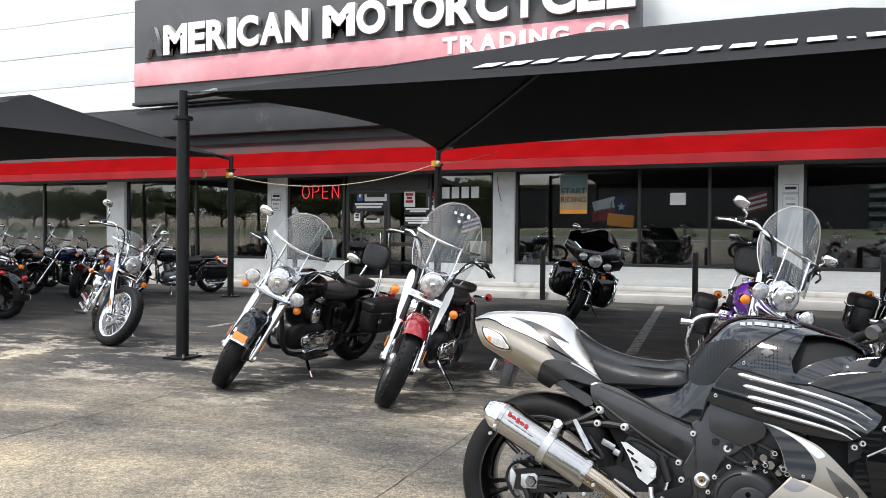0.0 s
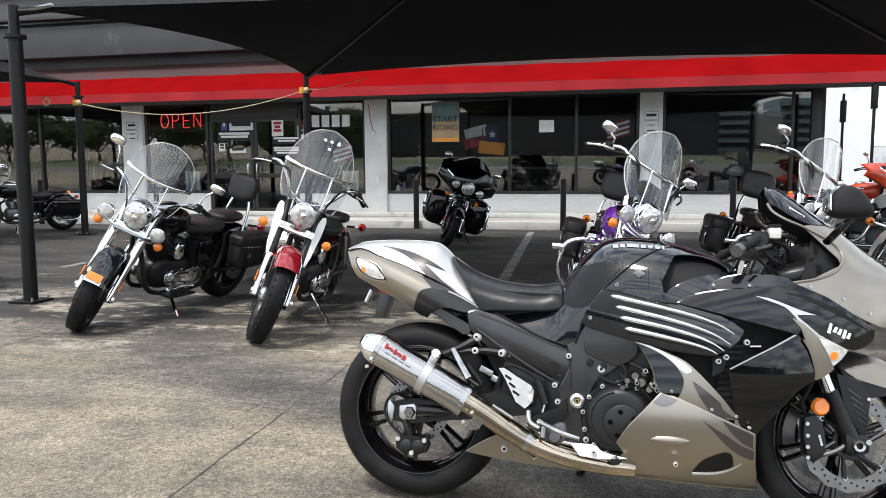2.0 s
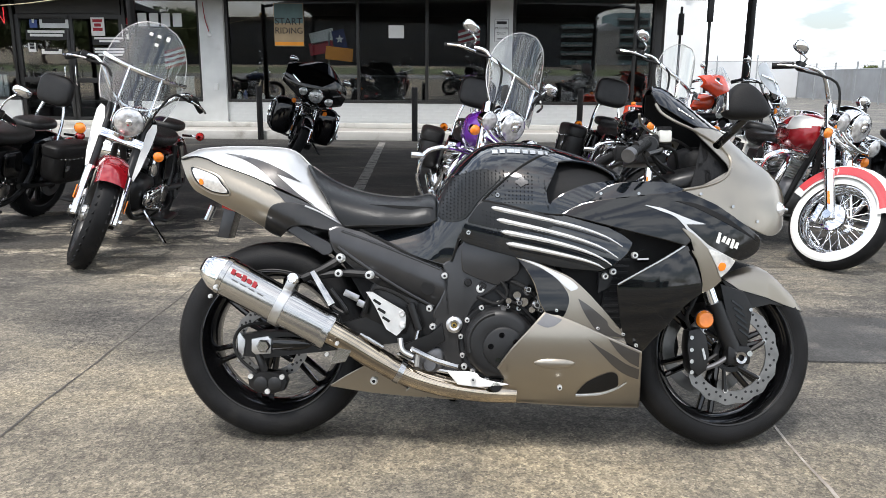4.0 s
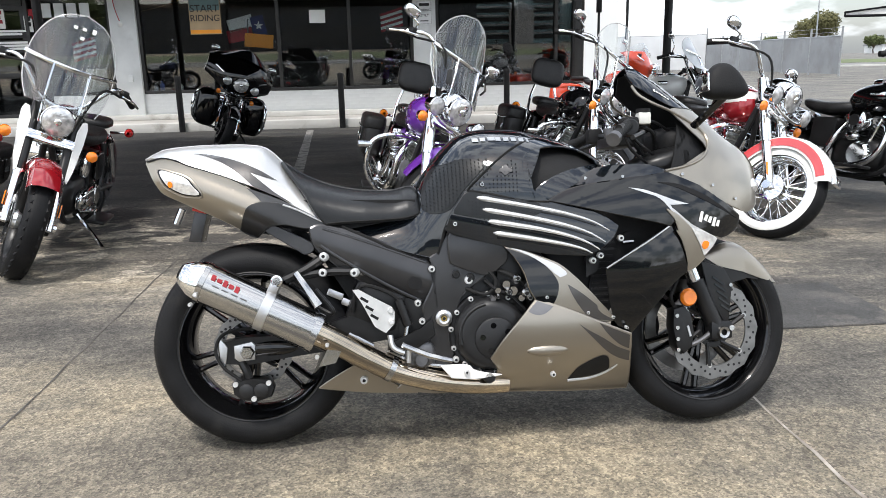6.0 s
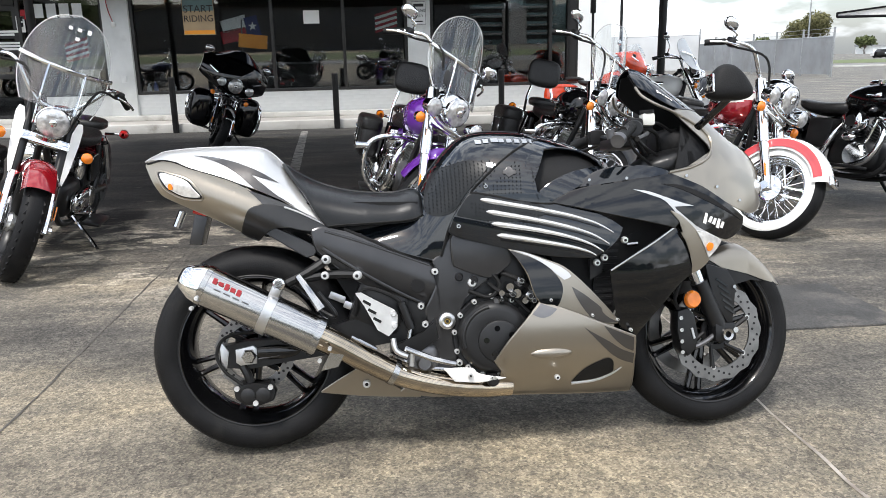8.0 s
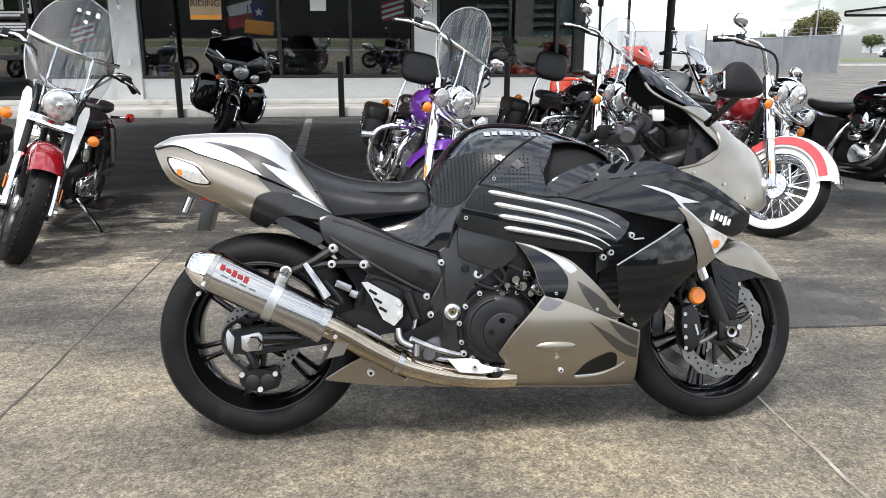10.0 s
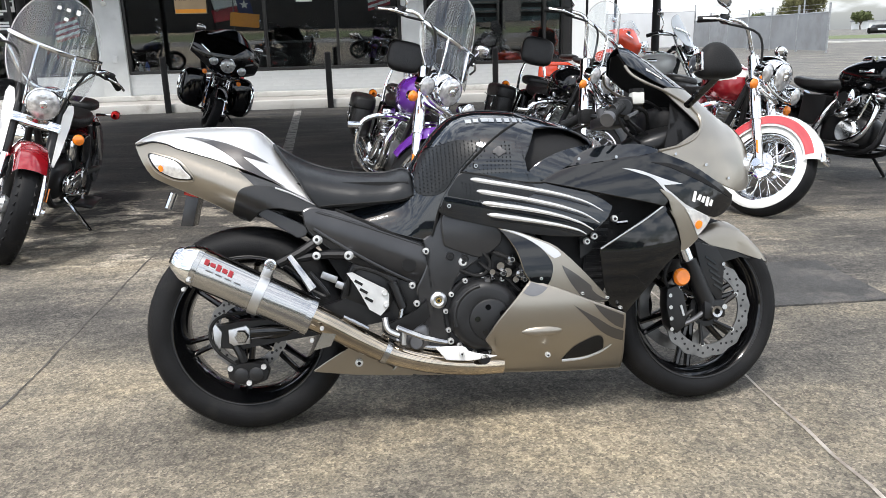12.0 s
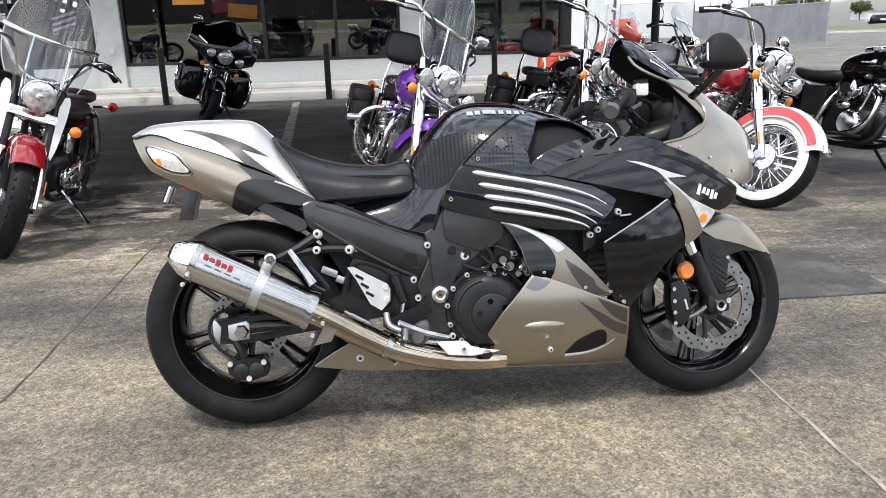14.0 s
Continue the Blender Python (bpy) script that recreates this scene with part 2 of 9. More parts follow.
M_AWNING = mat("red_awning", (0.20, 0.004, 0.005), 0.95, scale=1.6, vary=0.14, second=(0.16, 0.006, 0.006), second_amount=(0.6, 0.8), second_scale=1.0, bump=0.15, bump_scale=90, spec=0.0)
M_AWNING_TOP = mat("dark_awning_top", (0.045, 0.018, 0.018), 0.7, scale=1.6, vary=0.3, second=(0.10, 0.015, 0.015), second_amount=(0.5, 0.75), second_scale=0.9)
M_AWNING_EDGE = mat("awning_valance", (0.33, 0.030, 0.034), 0.7, scale=1.6, vary=0.14, spec=0.0, bump=0.15, bump_scale=90)
M_SOFFIT = mat("awning_soffit", (0.03, 0.03, 0.032), 0.8, scale=2, vary=0.2)
M_CANOPY = mat("black_shade_cloth", (0.011, 0.011, 0.012), 0.95, scale=1.5, vary=0.25, bump=0.3, bump_scale=220, spec=0.15)
M_CANOPY_PRINT = mat("canopy_print", (0.62, 0.62, 0.62), 0.7, scale=3, vary=0.08)
M_POLE = mat("black_pole", (0.008, 0.008, 0.0085), 0.4, spec=0.25, scale=5, vary=0.3, second=(0.018, 0.017, 0.016), second_amount=(0.6, 0.75), second_scale=6)
M_GALV = mat("galvanised", (0.42, 0.43, 0.44), 0.45, metal=0.8, scale=12, vary=0.2)
M_FRAME = mat("dark_window_frame", (0.022, 0.021, 0.02), 0.45, scale=4, vary=0.2)
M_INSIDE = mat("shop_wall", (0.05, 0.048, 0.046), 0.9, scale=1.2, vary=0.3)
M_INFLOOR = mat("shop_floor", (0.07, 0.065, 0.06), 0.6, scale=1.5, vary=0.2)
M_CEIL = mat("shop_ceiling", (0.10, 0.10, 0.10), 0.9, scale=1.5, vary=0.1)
M_PANE = glass_mat("shop_glass", (0.80, 0.83, 0.84), ior=2.15)
M_NEON = glow_mat("neon_red", (1.0, 0.06, 0.07), 1.1)
M_PAPER = mat("paper", (0.75, 0.75, 0.72), 0.8, scale=6, vary=0.04)
M_POSTER = mat("poster_sand", (0.40, 0.29, 0.17), 0.55, scale=3, vary=0.12)
M_POSTER_SKY = mat("poster_teal", (0.11, 0.18, 0.185), 0.55, scale=3, vary=0.2)
M_INK = mat("ink_black", (0.02, 0.02, 0.02), 0.7, scale=4, vary=0.1)
M_PLATE_WHITE = mat("sign_plate", (0.66, 0.67, 0.66), 0.45, scale=5, vary=0.06)
M_NUM = mat("number_vinyl", (0.62, 0.64, 0.64), 0.5, scale=4, vary=0.1)
M_ROPE = mat("straw_rope", (0.50, 0.43, 0.27), 0.8, scale=30, vary=0.3)
M_TAPE = mat("orange_tape", (0.60, 0.30, 0.02), 0.5, scale=20, vary=0.2)
M_BLUE = mat("sticker_blue", (0.06, 0.10, 0.30), 0.5, scale=5, vary=0.1)
M_TXRED = mat("flag_red", (0.36, 0.03, 0.04), 0.8, scale=5, vary=0.15)
M_TXBLUE = mat("flag_blue", (0.02, 0.03, 0.13), 0.8, scale=5, vary=0.15)
M_TXORANGE = mat("banner_orange", (0.85, 0.33, 0.03), 0.7, scale=5, vary=0.1)
M_FENCE = mat("weathered_fence_panel", (0.30, 0.31, 0.32), 0.8, scale=0.7, vary=0.15, second=(0.24, 0.24, 0.24), second_amount=(0.5, 0.7), second_scale=0.8)
M_FENCE_W = mat("white_fence_panel", (0.58, 0.59, 0.60), 0.7, scale=0.7, vary=0.08)
M_GRASS = mat("grass_ground", (0.10, 0.13, 0.045), 0.95, scale=0.5, vary=0.3, fine=0.3, bump_scale=14)
M_LEAF = mat("leaf", (0.085, 0.105, 0.035), 0.75, scale=3, vary=0.4)
M_LEAF_Y = mat("leaf_autumn", (0.12, 0.115, 0.045), 0.75, scale=3, vary=0.4)
M_BARK = mat("bark", (0.10, 0.075, 0.055), 0.95, scale=8, vary=0.3)
M_ROAD = mat("far_road", (0.17, 0.167, 0.16), 0.9, scale=0.3, vary=0.12)

# motorcycle surfaces
M_TYRE = mat("tyre_rubber", (0.0105, 0.0105, 0.011), 0.5, scale=9, vary=0.3, second=(0.026, 0.025, 0.023), second_amount=(0.56, 0.78), second_scale=7, bump=0.15, bump_scale=240, spec=0.14)
M_WHITEWALL = mat("whitewall", (0.78, 0.77, 0.73), 0.55, scale=6, vary=0.05)
M_CHROME = mat("chrome", (0.80, 0.81, 0.82), 0.07, metal=1.0, scale=9, vary=0.05)
M_STEEL = mat("polished_steel", (0.47, 0.465, 0.455), 0.15, metal=1.0, scale=3, vary=0.05)
# steel with a warm brown base tone
M_TITAN = mat("warm_brown_steel", (0.47, 0.40, 0.31), 0.07, metal=1.0, scale=8, vary=0.25)
M_ALU = mat("brushed_aluminium", (0.60, 0.60, 0.60), 0.32, metal=1.0, scale=14, vary=0.12)
M_ALU_DARK = mat("grey_cast_metal", (0.16, 0.16, 0.165), 0.42, metal=0.75, scale=14, vary=0.2)
M_BLACK_GLOSS = mat("gloss_black_paint", (0.0025, 0.0027, 0.0032), 0.05, scale=7, vary=0.25, spec=0.42, coat=0.32, coat_rough=0.02)
M_FIN = mat("bright_fin_silver", (0.78, 0.78, 0.77), 0.22, metal=0.7, scale=6, vary=0.05, coat=0.8, coat_rough=0.05)
M_COVER = mat("charcoal_case_paint", (0.011, 0.011, 0.0115), 0.38, scale=10, vary=0.2, spec=0.4)
M_RIM = mat("gloss_black_rim", (0.004, 0.004, 0.0045), 0.10, scale=9, vary=0.2, spec=0.4, coat=0.35, coat_rough=0.03)
M_BLACK_PEARL = mat("dark_blue_black_paint", (0.0062, 0.0082, 0.0110), 0.06, scale=7, vary=0.25, spec=0.5, coat=0.55, coat_rough=0.02)
M_BLACK_SATIN = mat("satin_black", (0.009, 0.009, 0.0095), 0.34, scale=12, vary=0.3, spec=0.35)
M_BLACK_MATTE = mat("matte_black_plastic", (0.010, 0.010, 0.0105), 0.6, scale=12, vary=0.3, bump=0.1, bump_scale=200, spec=0.22)
M_FRAME_GREY = mat("satin_charcoal_frame", (0.058, 0.058, 0.060), 0.24, metal=0.65, scale=10, vary=0.15)
M_SILVER = mat("metallic_bronze_silver", (0.33, 0.298, 0.25), 0.30, metal=0.86, scale=2, vary=0.04, coat=0.25, coat_rough=0.08)
M_SILVER_L = mat("bright_silver_stripe", (0.62, 0.615, 0.605), 0.36, metal=0.75, scale=2, vary=0.04, coat=0.35, coat_rough=0.08)
M_GREY_DARK = mat("dark_grey_flame", (0.060, 0.056, 0.054), 0.3, metal=0.5, scale=6, vary=0.1, coat=0.9, coat_rough=0.06)
M_DOT = mat("moulded_dot", (0.005, 0.0055, 0.006), 0.5, scale=12, vary=0.2, spec=0.2)
M_PAD = mat("knee_pad_rubber", (0.009, 0.010, 0.011), 0.33, scale=12, vary=0.25, spec=0.35)
M_BOLT = mat("zinc_screw", (0.70, 0.70, 0.69), 0.30, metal=0.55, scale=30, vary=0.1)
M_UNDERTAIL = mat("dark_satin_undertail", (0.010, 0.0095, 0.0095), 0.30, scale=12, vary=0.2, spec=0.45, coat=0.3, coat_rough=0.25)
M_VINYL = mat("black_seat_vinyl", (0.0055, 0.0060, 0.0068), 0.34, scale=14, vary=0.25, bump=0.08, bump_scale=420, spec=0.42)
M_LEATHER = mat("black_leather", (0.011, 0.0105, 0.0105), 0.38, scale=14, vary=0.3, bump=0.4, bump_scale=120, spec=0.4)
M_RED = mat("deep_red_paint", (0.30, 0.008, 0.014), 0.2, metal=0.3, scale=6, vary=0.12, coat=1.0, coat_rough=0.03)
M_RED_L = mat("coral_red_paint", (0.52, 0.055, 0.06), 0.22, scale=6, vary=0.08, coat=1.0, coat_rough=0.03)
M_ORANGE_P = mat("orange_red_paint", (0.62, 0.05, 0.012), 0.2, scale=6, vary=0.1, coat=1.0, coat_rough=0.03)
M_PURPLE = mat("purple_paint", (0.13, 0.028, 0.30), 0.2, metal=0.25, scale=6, vary=0.12, coat=1.0, coat_rough=0.03)
M_BLUE_P = mat("navy_paint", (0.012, 0.02, 0.075), 0.2, metal=0.2, scale=6, vary=0.12, coat=1.0, coat_rough=0.03)
M_WHITE_P = mat("white_paint", (0.75, 0.74, 0.71), 0.25, scale=6, vary=0.04, coat=1.0, coat_rough=0.04)
M_MAROON = mat("maroon_paint", (0.10, 0.008, 0.012), 0.2, metal=0.2, scale=6, vary=0.12, coat=1.0, coat_rough=0.03)
M_AMBER = mat("amber_lens", (0.85, 0.22, 0.012), 0.18, scale=30, vary=0.15, coat=1.0)
M_REDLENS = mat("red_lens", (0.40, 0.012, 0.012), 0.18, scale=30, vary=0.15, coat=1.0)
M_LENS = mat("headlamp_lens", (0.74, 0.75, 0.76), 0.06, metal=0.6, scale=30, vary=0.5, bump=0.55, bump_scale=38)
M_CLEARLENS = mat("clear_signal_lens", (0.66, 0.655, 0.64), 0.12, metal=0.35, scale=60, vary=0.25, coat=0.8)
M_SCREEN = glass_mat("clear_windscreen", (0.93, 0.94, 0.94), ior=1.68)
M_SCREEN_FROST = mat("frosted_windshield", (0.82, 0.84, 0.85), 0.35, scale=5, vary=0.08)
M_SCREEN_DARK = mat("smoked_windscreen", (0.005, 0.006, 0.008), 0.05, scale=8, vary=0.2)
M_MIRROR = mat("mirror_glass", (0.75, 0.76, 0.78), 0.03, metal=1.0, scale=3, vary=0.02)
M_DISC = mat("brake_disc_steel", (0.22, 0.215, 0.21), 0.34, metal=1.0, scale=25, vary=0.2)
M_GOLD = mat("gold_bolt", (0.60, 0.42, 0.14), 0.25, metal=1.0, scale=20, vary=0.1)
M_WHITE_PLASTIC = mat("white_reservoir", (0.60, 0.60, 0.56), 0.35, scale=9, vary=0.06)
M_RUBBER = mat("black_rubber", (0.010, 0.010, 0.010), 0.65, scale=12, vary=0.25, bump=0.3, bump_scale=160, spec=0.25)


# ---- mesh helpers ----
def part(name, bm, material, parent=None, label="", smooth=35):
    me = bpy.data.meshes.new(name)
    bmesh.ops.recalc_face_normals(bm, faces=bm.faces)
    bm.to_mesh(me)
    bm.free()
    me.materials.append(material)
    if smooth:
        me.shade_smooth()
        me.set_sharp_from_angle(angle=radians(smooth))
    ob = new(name, me)
    if parent is not None:
        ob.parent = parent
    if label:
        ob["label"] = label
    return ob


def thing(name, m, label, category, group="", kind=""):
    e = new(name, None)
    e.empty_display_size = 0.1
    e.matrix_world = m
    return tagged(e, label, category, group, kind)


def box(cx, cy, cz, sx, sy, sz, bevel=0.0, bm=None, rot=None):
    out = bm or bmesh.new()
    m = Matrix.Translation((cx, cy, cz))
    if rot:
        m = m @ pose(0, 0, 0, *rot)
    r = bmesh.ops.create_cube(out, size=1, matrix=m @ Matrix.Diagonal((sx, sy, sz, 1)))
    if bevel:
        es = {e for v in r["verts"] for e in v.link_edges}
        bmesh.ops.bevel(out, geom=list(es), offset=bevel, segments=2, affect="EDGES", profile=0.6)
    return out


def smooth_path(pts, sub=6):
    """Points along a curve that passes through pts."""
    p = [Vector(q) for q in pts]
    if len(p) < 3 or sub < 2:
        return p
    out = []
    for i in range(len(p) - 1):
        a, b, c, d = p[max(i - 1, 0)], p[i], p[i + 1], p[min(i + 2, len(p) - 1)]
        for k in range(sub):
            t = k / sub
            out.append(0.5 * ((2 * b) + (c - a) * t + (2 * a - 5 * b + 4 * c - d) * t * t + (3 * b - a - 3 * c + d) * t * t * t))
    out.append(p[-1])
    return out


def tube(pts, r, seg=10, sub=5, bm=None, r_end=None, flat=1.0):
    """A round bar along a smooth curve; r may taper to r_end."""
    out = bm or bmesh.new()
    p = smooth_path(pts, sub)
    n = len(p)
    rings = []
    up = Vector((0, 0, 1))
    side = None
    for i, c in enumerate(p):
        d = (p[min(i + 1, n - 1)] - p[max(i - 1, 0)])
        if d.length < 1e-9:
            d = Vector((1, 0, 0))
        d.normalize()
        if side is None:
            side = d.cross(up)
            if side.length < 0.05:
                side = d.cross(Vector((0, 1, 0)))
        side = (side - d * side.dot(d)).normalized()
        u = d.cross(side).normalized()
        rr = r if r_end is None else r + (r_end - r) * i / (n - 1)
        rings.append([out.verts.new(c + side * math.cos(a) * rr * flat + u * math.sin(a) * rr) for a in (2 * math.pi * k / seg for k in range(seg))])
    for a, b in zip(rings, rings[1:]):
        for k in range(seg):
            out.faces.new((a[k], a[(k + 1) % seg], b[(k + 1) % seg], b[k]))
    out.faces.new(rings[0])
    out.faces.new(list(reversed(rings[-1])))
    return out


def lathe(profile, m=None, seg=32, bm=None, arc=(0, 360), closed=False):
    """Turns (along, radius) pairs round the local y axis."""
    out = bm or bmesh.new()
    m = m or Matrix()
    full = abs(arc[1] - arc[0]) >= 359.9
    steps = seg if full else seg + 1
    rings = []
    for k in range(steps):
        a = radians(arc[0] + (arc[1] - arc[0]) * k / seg)
        rings.append([out.verts.new(m @ Vector((rad * math.cos(a), al, rad * math.sin(a)))) for al, rad in profile])
    cnt = len(profile)
    for k in range(seg):
        a, b = rings[k], rings[(k + 1) % steps]
        for i in range(cnt if closed else cnt - 1):
            j = (i + 1) % cnt
            try:
                out.faces.new((a[i], a[j], b[j], b[i]))
            except ValueError:
                pass
    bmesh.ops.remove_doubles(out, verts=out.verts[:], dist=1e-5)
    return out


def cyl(a, b, r, seg=16, bm=None, r2=None):
    return tube([a, b], r, seg, 1, bm, r2)


def disc_x(center, r, thick, seg=24, bm=None, bev=0.0):
    """A short round drum whose axis is y."""
    h = thick / 2
    prof = [(-h, 0.0), (-h, r - bev), (-h + bev, r), (h - bev, r), (h, r - bev), (h, 0.0)] if bev else [(-h, 0.0), (-h, r), (h, r), (h, 0.0)]
    return lathe(prof, Matrix.Translation(center), seg, bm)


def ellipsoid(center, size, bm=None, power=2.0, seg=24, rings=14, m=None):
    """A rounded body; power above 2 squares it off."""
    out = bm or bmesh.new()
    m = m or Matrix()
    e = 2.0 / power
    f = lambda v: math.copysign(abs(v) ** e, v)
    grid = []
    for i in range(rings + 1):
        ph = -math.pi / 2 + math.pi * i / rings
        grid.append([out.verts.new(m @ Vector((center[0] + size[0] * f(math.cos(ph)) * f(math.cos(th)), center[1] + size[1] * f(math.cos(ph)) * f(math.sin(th)), center[2] + size[2] * f(math.sin(ph))))) for th in (2 * math.pi * k / seg for k in range(seg))])
    for a, b in zip(grid, grid[1:]):
        for k in range(seg):
            out.faces.new((a[k], a[(k + 1) % seg], b[(k + 1) % seg], b[k]))
    bmesh.ops.remove_doubles(out, verts=out.verts[:], dist=1e-5)
    return out


def loft(sections, bm=None, cap=True):
    """Joins rings of equal count."""
    out = bm or bmesh.new()
    rings = [[out.verts.new(p) for p in s] for s in sections]
    n = len(rings[0])
    for a, b in zip(rings, rings[1:]):
        for k in range(n):
            out.faces.new((a[k], a[(k + 1) % n], b[(k + 1) % n], b[k]))
    if cap:
        out.faces.new(rings[0])
        out.faces.new(list(reversed(rings[-1])))
    return out


def extrude_xz(outline, y0, y1, bm=None, bevel=0.0):
    """A slab with the given side view (x, z), from y0 to y1."""
    out = bm or bmesh.new()
    a = [out.verts.new((x, y0, z)) for x, z in outline]
    b = [out.verts.new((x, y1, z)) for x, z in outline]
    n = len(a)
    f0, f1 = out.faces.new(a), out.faces.new(list(reversed(b)))
    for k in range(n):
        out.faces.new((a[k], b[k], b[(k + 1) % n], a[(k + 1) % n]))
    if bevel:
        bmesh.ops.bevel(out, geom=list({e for f in (f0, f1) for e in f.edges}), offset=bevel, segments=2, affect="EDGES", profile=0.6)
    return out


def round_outline(pts, sub=4):
    """A closed smooth curve through pts."""
    p = [Vector((x, z)) for x, z in pts]
    n = len(p)
    out = []
    for i in range(n):
        a, b, c, d = p[i - 1], p[i], p[(i + 1) % n], p[(i + 2) % n]
        for k in range(sub):
            t = k / sub
            q = 0.5 * ((2 * b) + (c - a) * t + (2 * a - 5 * b + 4 * c - d) * t * t + (3 * b - a - 3 * c + d) * t * t * t)
            out.append((q.x, q.y))
    return out


def skin(outline, field, step=0.02, thick=0.006, lift=0.0, bm=None, sides=(-1,)):
    """A curved shell with the side view `outline`, laid on the body whose half width at (x, z) is field(x, z)."""
    out = bm or bmesh.new()
    for s in sides:
        t = bmesh.new()
        t.faces.new([t.verts.new((x, 0, z)) for x, z in outline])
        bmesh.ops.triangulate(t, faces=t.faces[:], ngon_method="EAR_CLIP")
        xs = [x for x, z in outline]
        zs = [z for x, z in outline]
        for lo, hi, no in ((min(xs), max(xs), Vector((1, 0, 0))), (min(zs), max(zs), Vector((0, 0, 1)))):
            cuts = int((hi - lo) / step)
            for k in range(1, cuts + 1):
                bmesh.ops.bisect_plane(t, geom=t.verts[:] + t.edges[:] + t.faces[:], dist=1e-6, plane_co=no * (lo + k * (hi - lo) / (cuts + 1)), plane_no=no)
        for v in t.verts:
            v.co.y = s * (max(field(v.co.x, v.co.z), 0.0) + lift)
        if thick:
            r = bmesh.ops.extrude_face_region(t, geom=t.faces[:])
            for v in r["geom"]:
                if isinstance(v, bmesh.types.BMVert):
                    v.co.y -= s * thick
        me = bpy.data.meshes.new("scratch")
        t.to_mesh(me)
        t.free()
        out.from_mesh(me)
        bpy.data.meshes.remove(me)
    return out


def bars(rows, size, depth, m, gap=0.35, bm=None):
    """Plain bars in place of writing: rows of word lengths, on the plane x, z of m."""
    out = bm or bmesh.new()
    for k, words in enumerate(rows):
        x = 0.0
        for w in words:
            bmesh.ops.create_cube(out, size=1, matrix=m @ Matrix.Translation((x + w / 2, 0, -k * size * (1 + gap))) @ Matrix.Diagonal((w, depth, size, 1)))
            x += w + size * 0.5
    return out


def lettering(name, words, size, m, material, parent, label="", depth=0.004, spacing=1.0):
    cu = bpy.data.curves.new(name, "FONT")
    cu.body = words
    cu.size = size
    cu.extrude = depth
    cu.align_x = "CENTER"
    cu.align_y = "CENTER"
    cu.space_character = spacing
    cu.materials.append(material)
    ob = new(name, cu)
    ob.parent = parent
    ob.matrix_local = m
    if label:
        ob["label"] = label
    return ob


# ---- ground ----
bm = bmesh.new()
vs = [bm.verts.new(p) for p in ((-400, -400, 0), (400, -400, 0), (400, 400, 0), (-400, 400, 0))]
bm.faces.new(vs)
tagged(part("ground", bm, M_GROUND, smooth=0), "stained tan concrete lot turning darker towards the shop", "ground", kind="structure")


def joint(name, x0, y0, x1, y1, w=0.009, material=None, z=0.0025, label="dirt-filled joint between concrete slabs"):
    """A thin uneven strip on the ground."""
    b = bmesh.new()
    a, c = Vector((x0, y0, z)), Vector((x1, y1, z))
    d = (c - a).normalized()
    nrm = Vector((-d.y, d.x, 0))
    n = max(2, int((c - a).length / 0.15))
    rng = random.Random(int(abs(x0 * 91 + y0 * 37)))
    last = None
    for k in range(n + 1):
        jit = 0.006 if w < 0.05 else 0.001
        p = a.lerp(c, k / n) + nrm * rng.uniform(-jit, jit)
        ww = w * (rng.uniform(0.55, 1.3) if w < 0.05 else rng.uniform(0.96, 1.04))
        pair = (b.verts.new(p - nrm * ww / 2), b.verts.new(p + nrm * ww / 2))
        if last:
            b.faces.new((last[0], last[1], pair[1], pair[0]))
        last = pair
    return tagged(part(name, b, material or M_JOINT, smooth=0), label, "joint", kind="structure")


M_PALE = mat("pale_joint", (0.34, 0.31, 0.27), 0.9, scale=9, vary=0.3, second=(0.2, 0.17, 0.14), second_amount=(0.45, 0.6), second_scale=7)
for jx in (-9.0, -6.55, -4.1, -1.6, 0.96, 3.5):
    joint("paving_joint", jx, -3.2, jx + 0.0, 2.36, 0.012 if jx == 0.96 else 0.009, M_PALE if jx == 0.96 else None)
for jy in (-1.9, 2.36):
    joint("paving_joint", -12, jy + 0.05, 9, jy)
joint("paving_joint", -12, 4.9, 9, 4.85)
for lx in (-6.9, -1.4, 4.1):
    joint("parking_line", lx - 0.2, 11.6, lx + 0.2, 5.4, 0.12, M_LINE, 0.004, "worn white parking bay line")
b = bmesh.new()
box(1.66, 1.0, 0.003, 0.62, 0.62, 0.012, 0.004, b)
tagged(part("asphalt_patch", b, M_PATCH), "square dark asphalt repair patch in the lot", "patch", kind="structure")

# kerb and walk before the shop
b = bmesh.new()
box(-8.6, 12.22, 0.07, 27.2, 0.24, 0.17, 0.02, b)
tagged(part("kerb", b, M_KERB), "white painted concrete kerb, scuffed", "kerb", kind="structure")
b = bmesh.new()
box(-8.6, 13.02, 0.06, 27.2, 1.36, 0.16, 0.0, b)
tagged(part("pavement", b, M_WALK), "narrow pale concrete walk along the shop", "pavement", kind="structure")
b = bmesh.new()
box(-8.6, 13.48, 0.19, 27.0, 0.2, 0.1, 0.02, b)
tagged(part("plinth", b, M_KERB), "painted concrete step at the foot of the shopfront", "step", kind="structure")


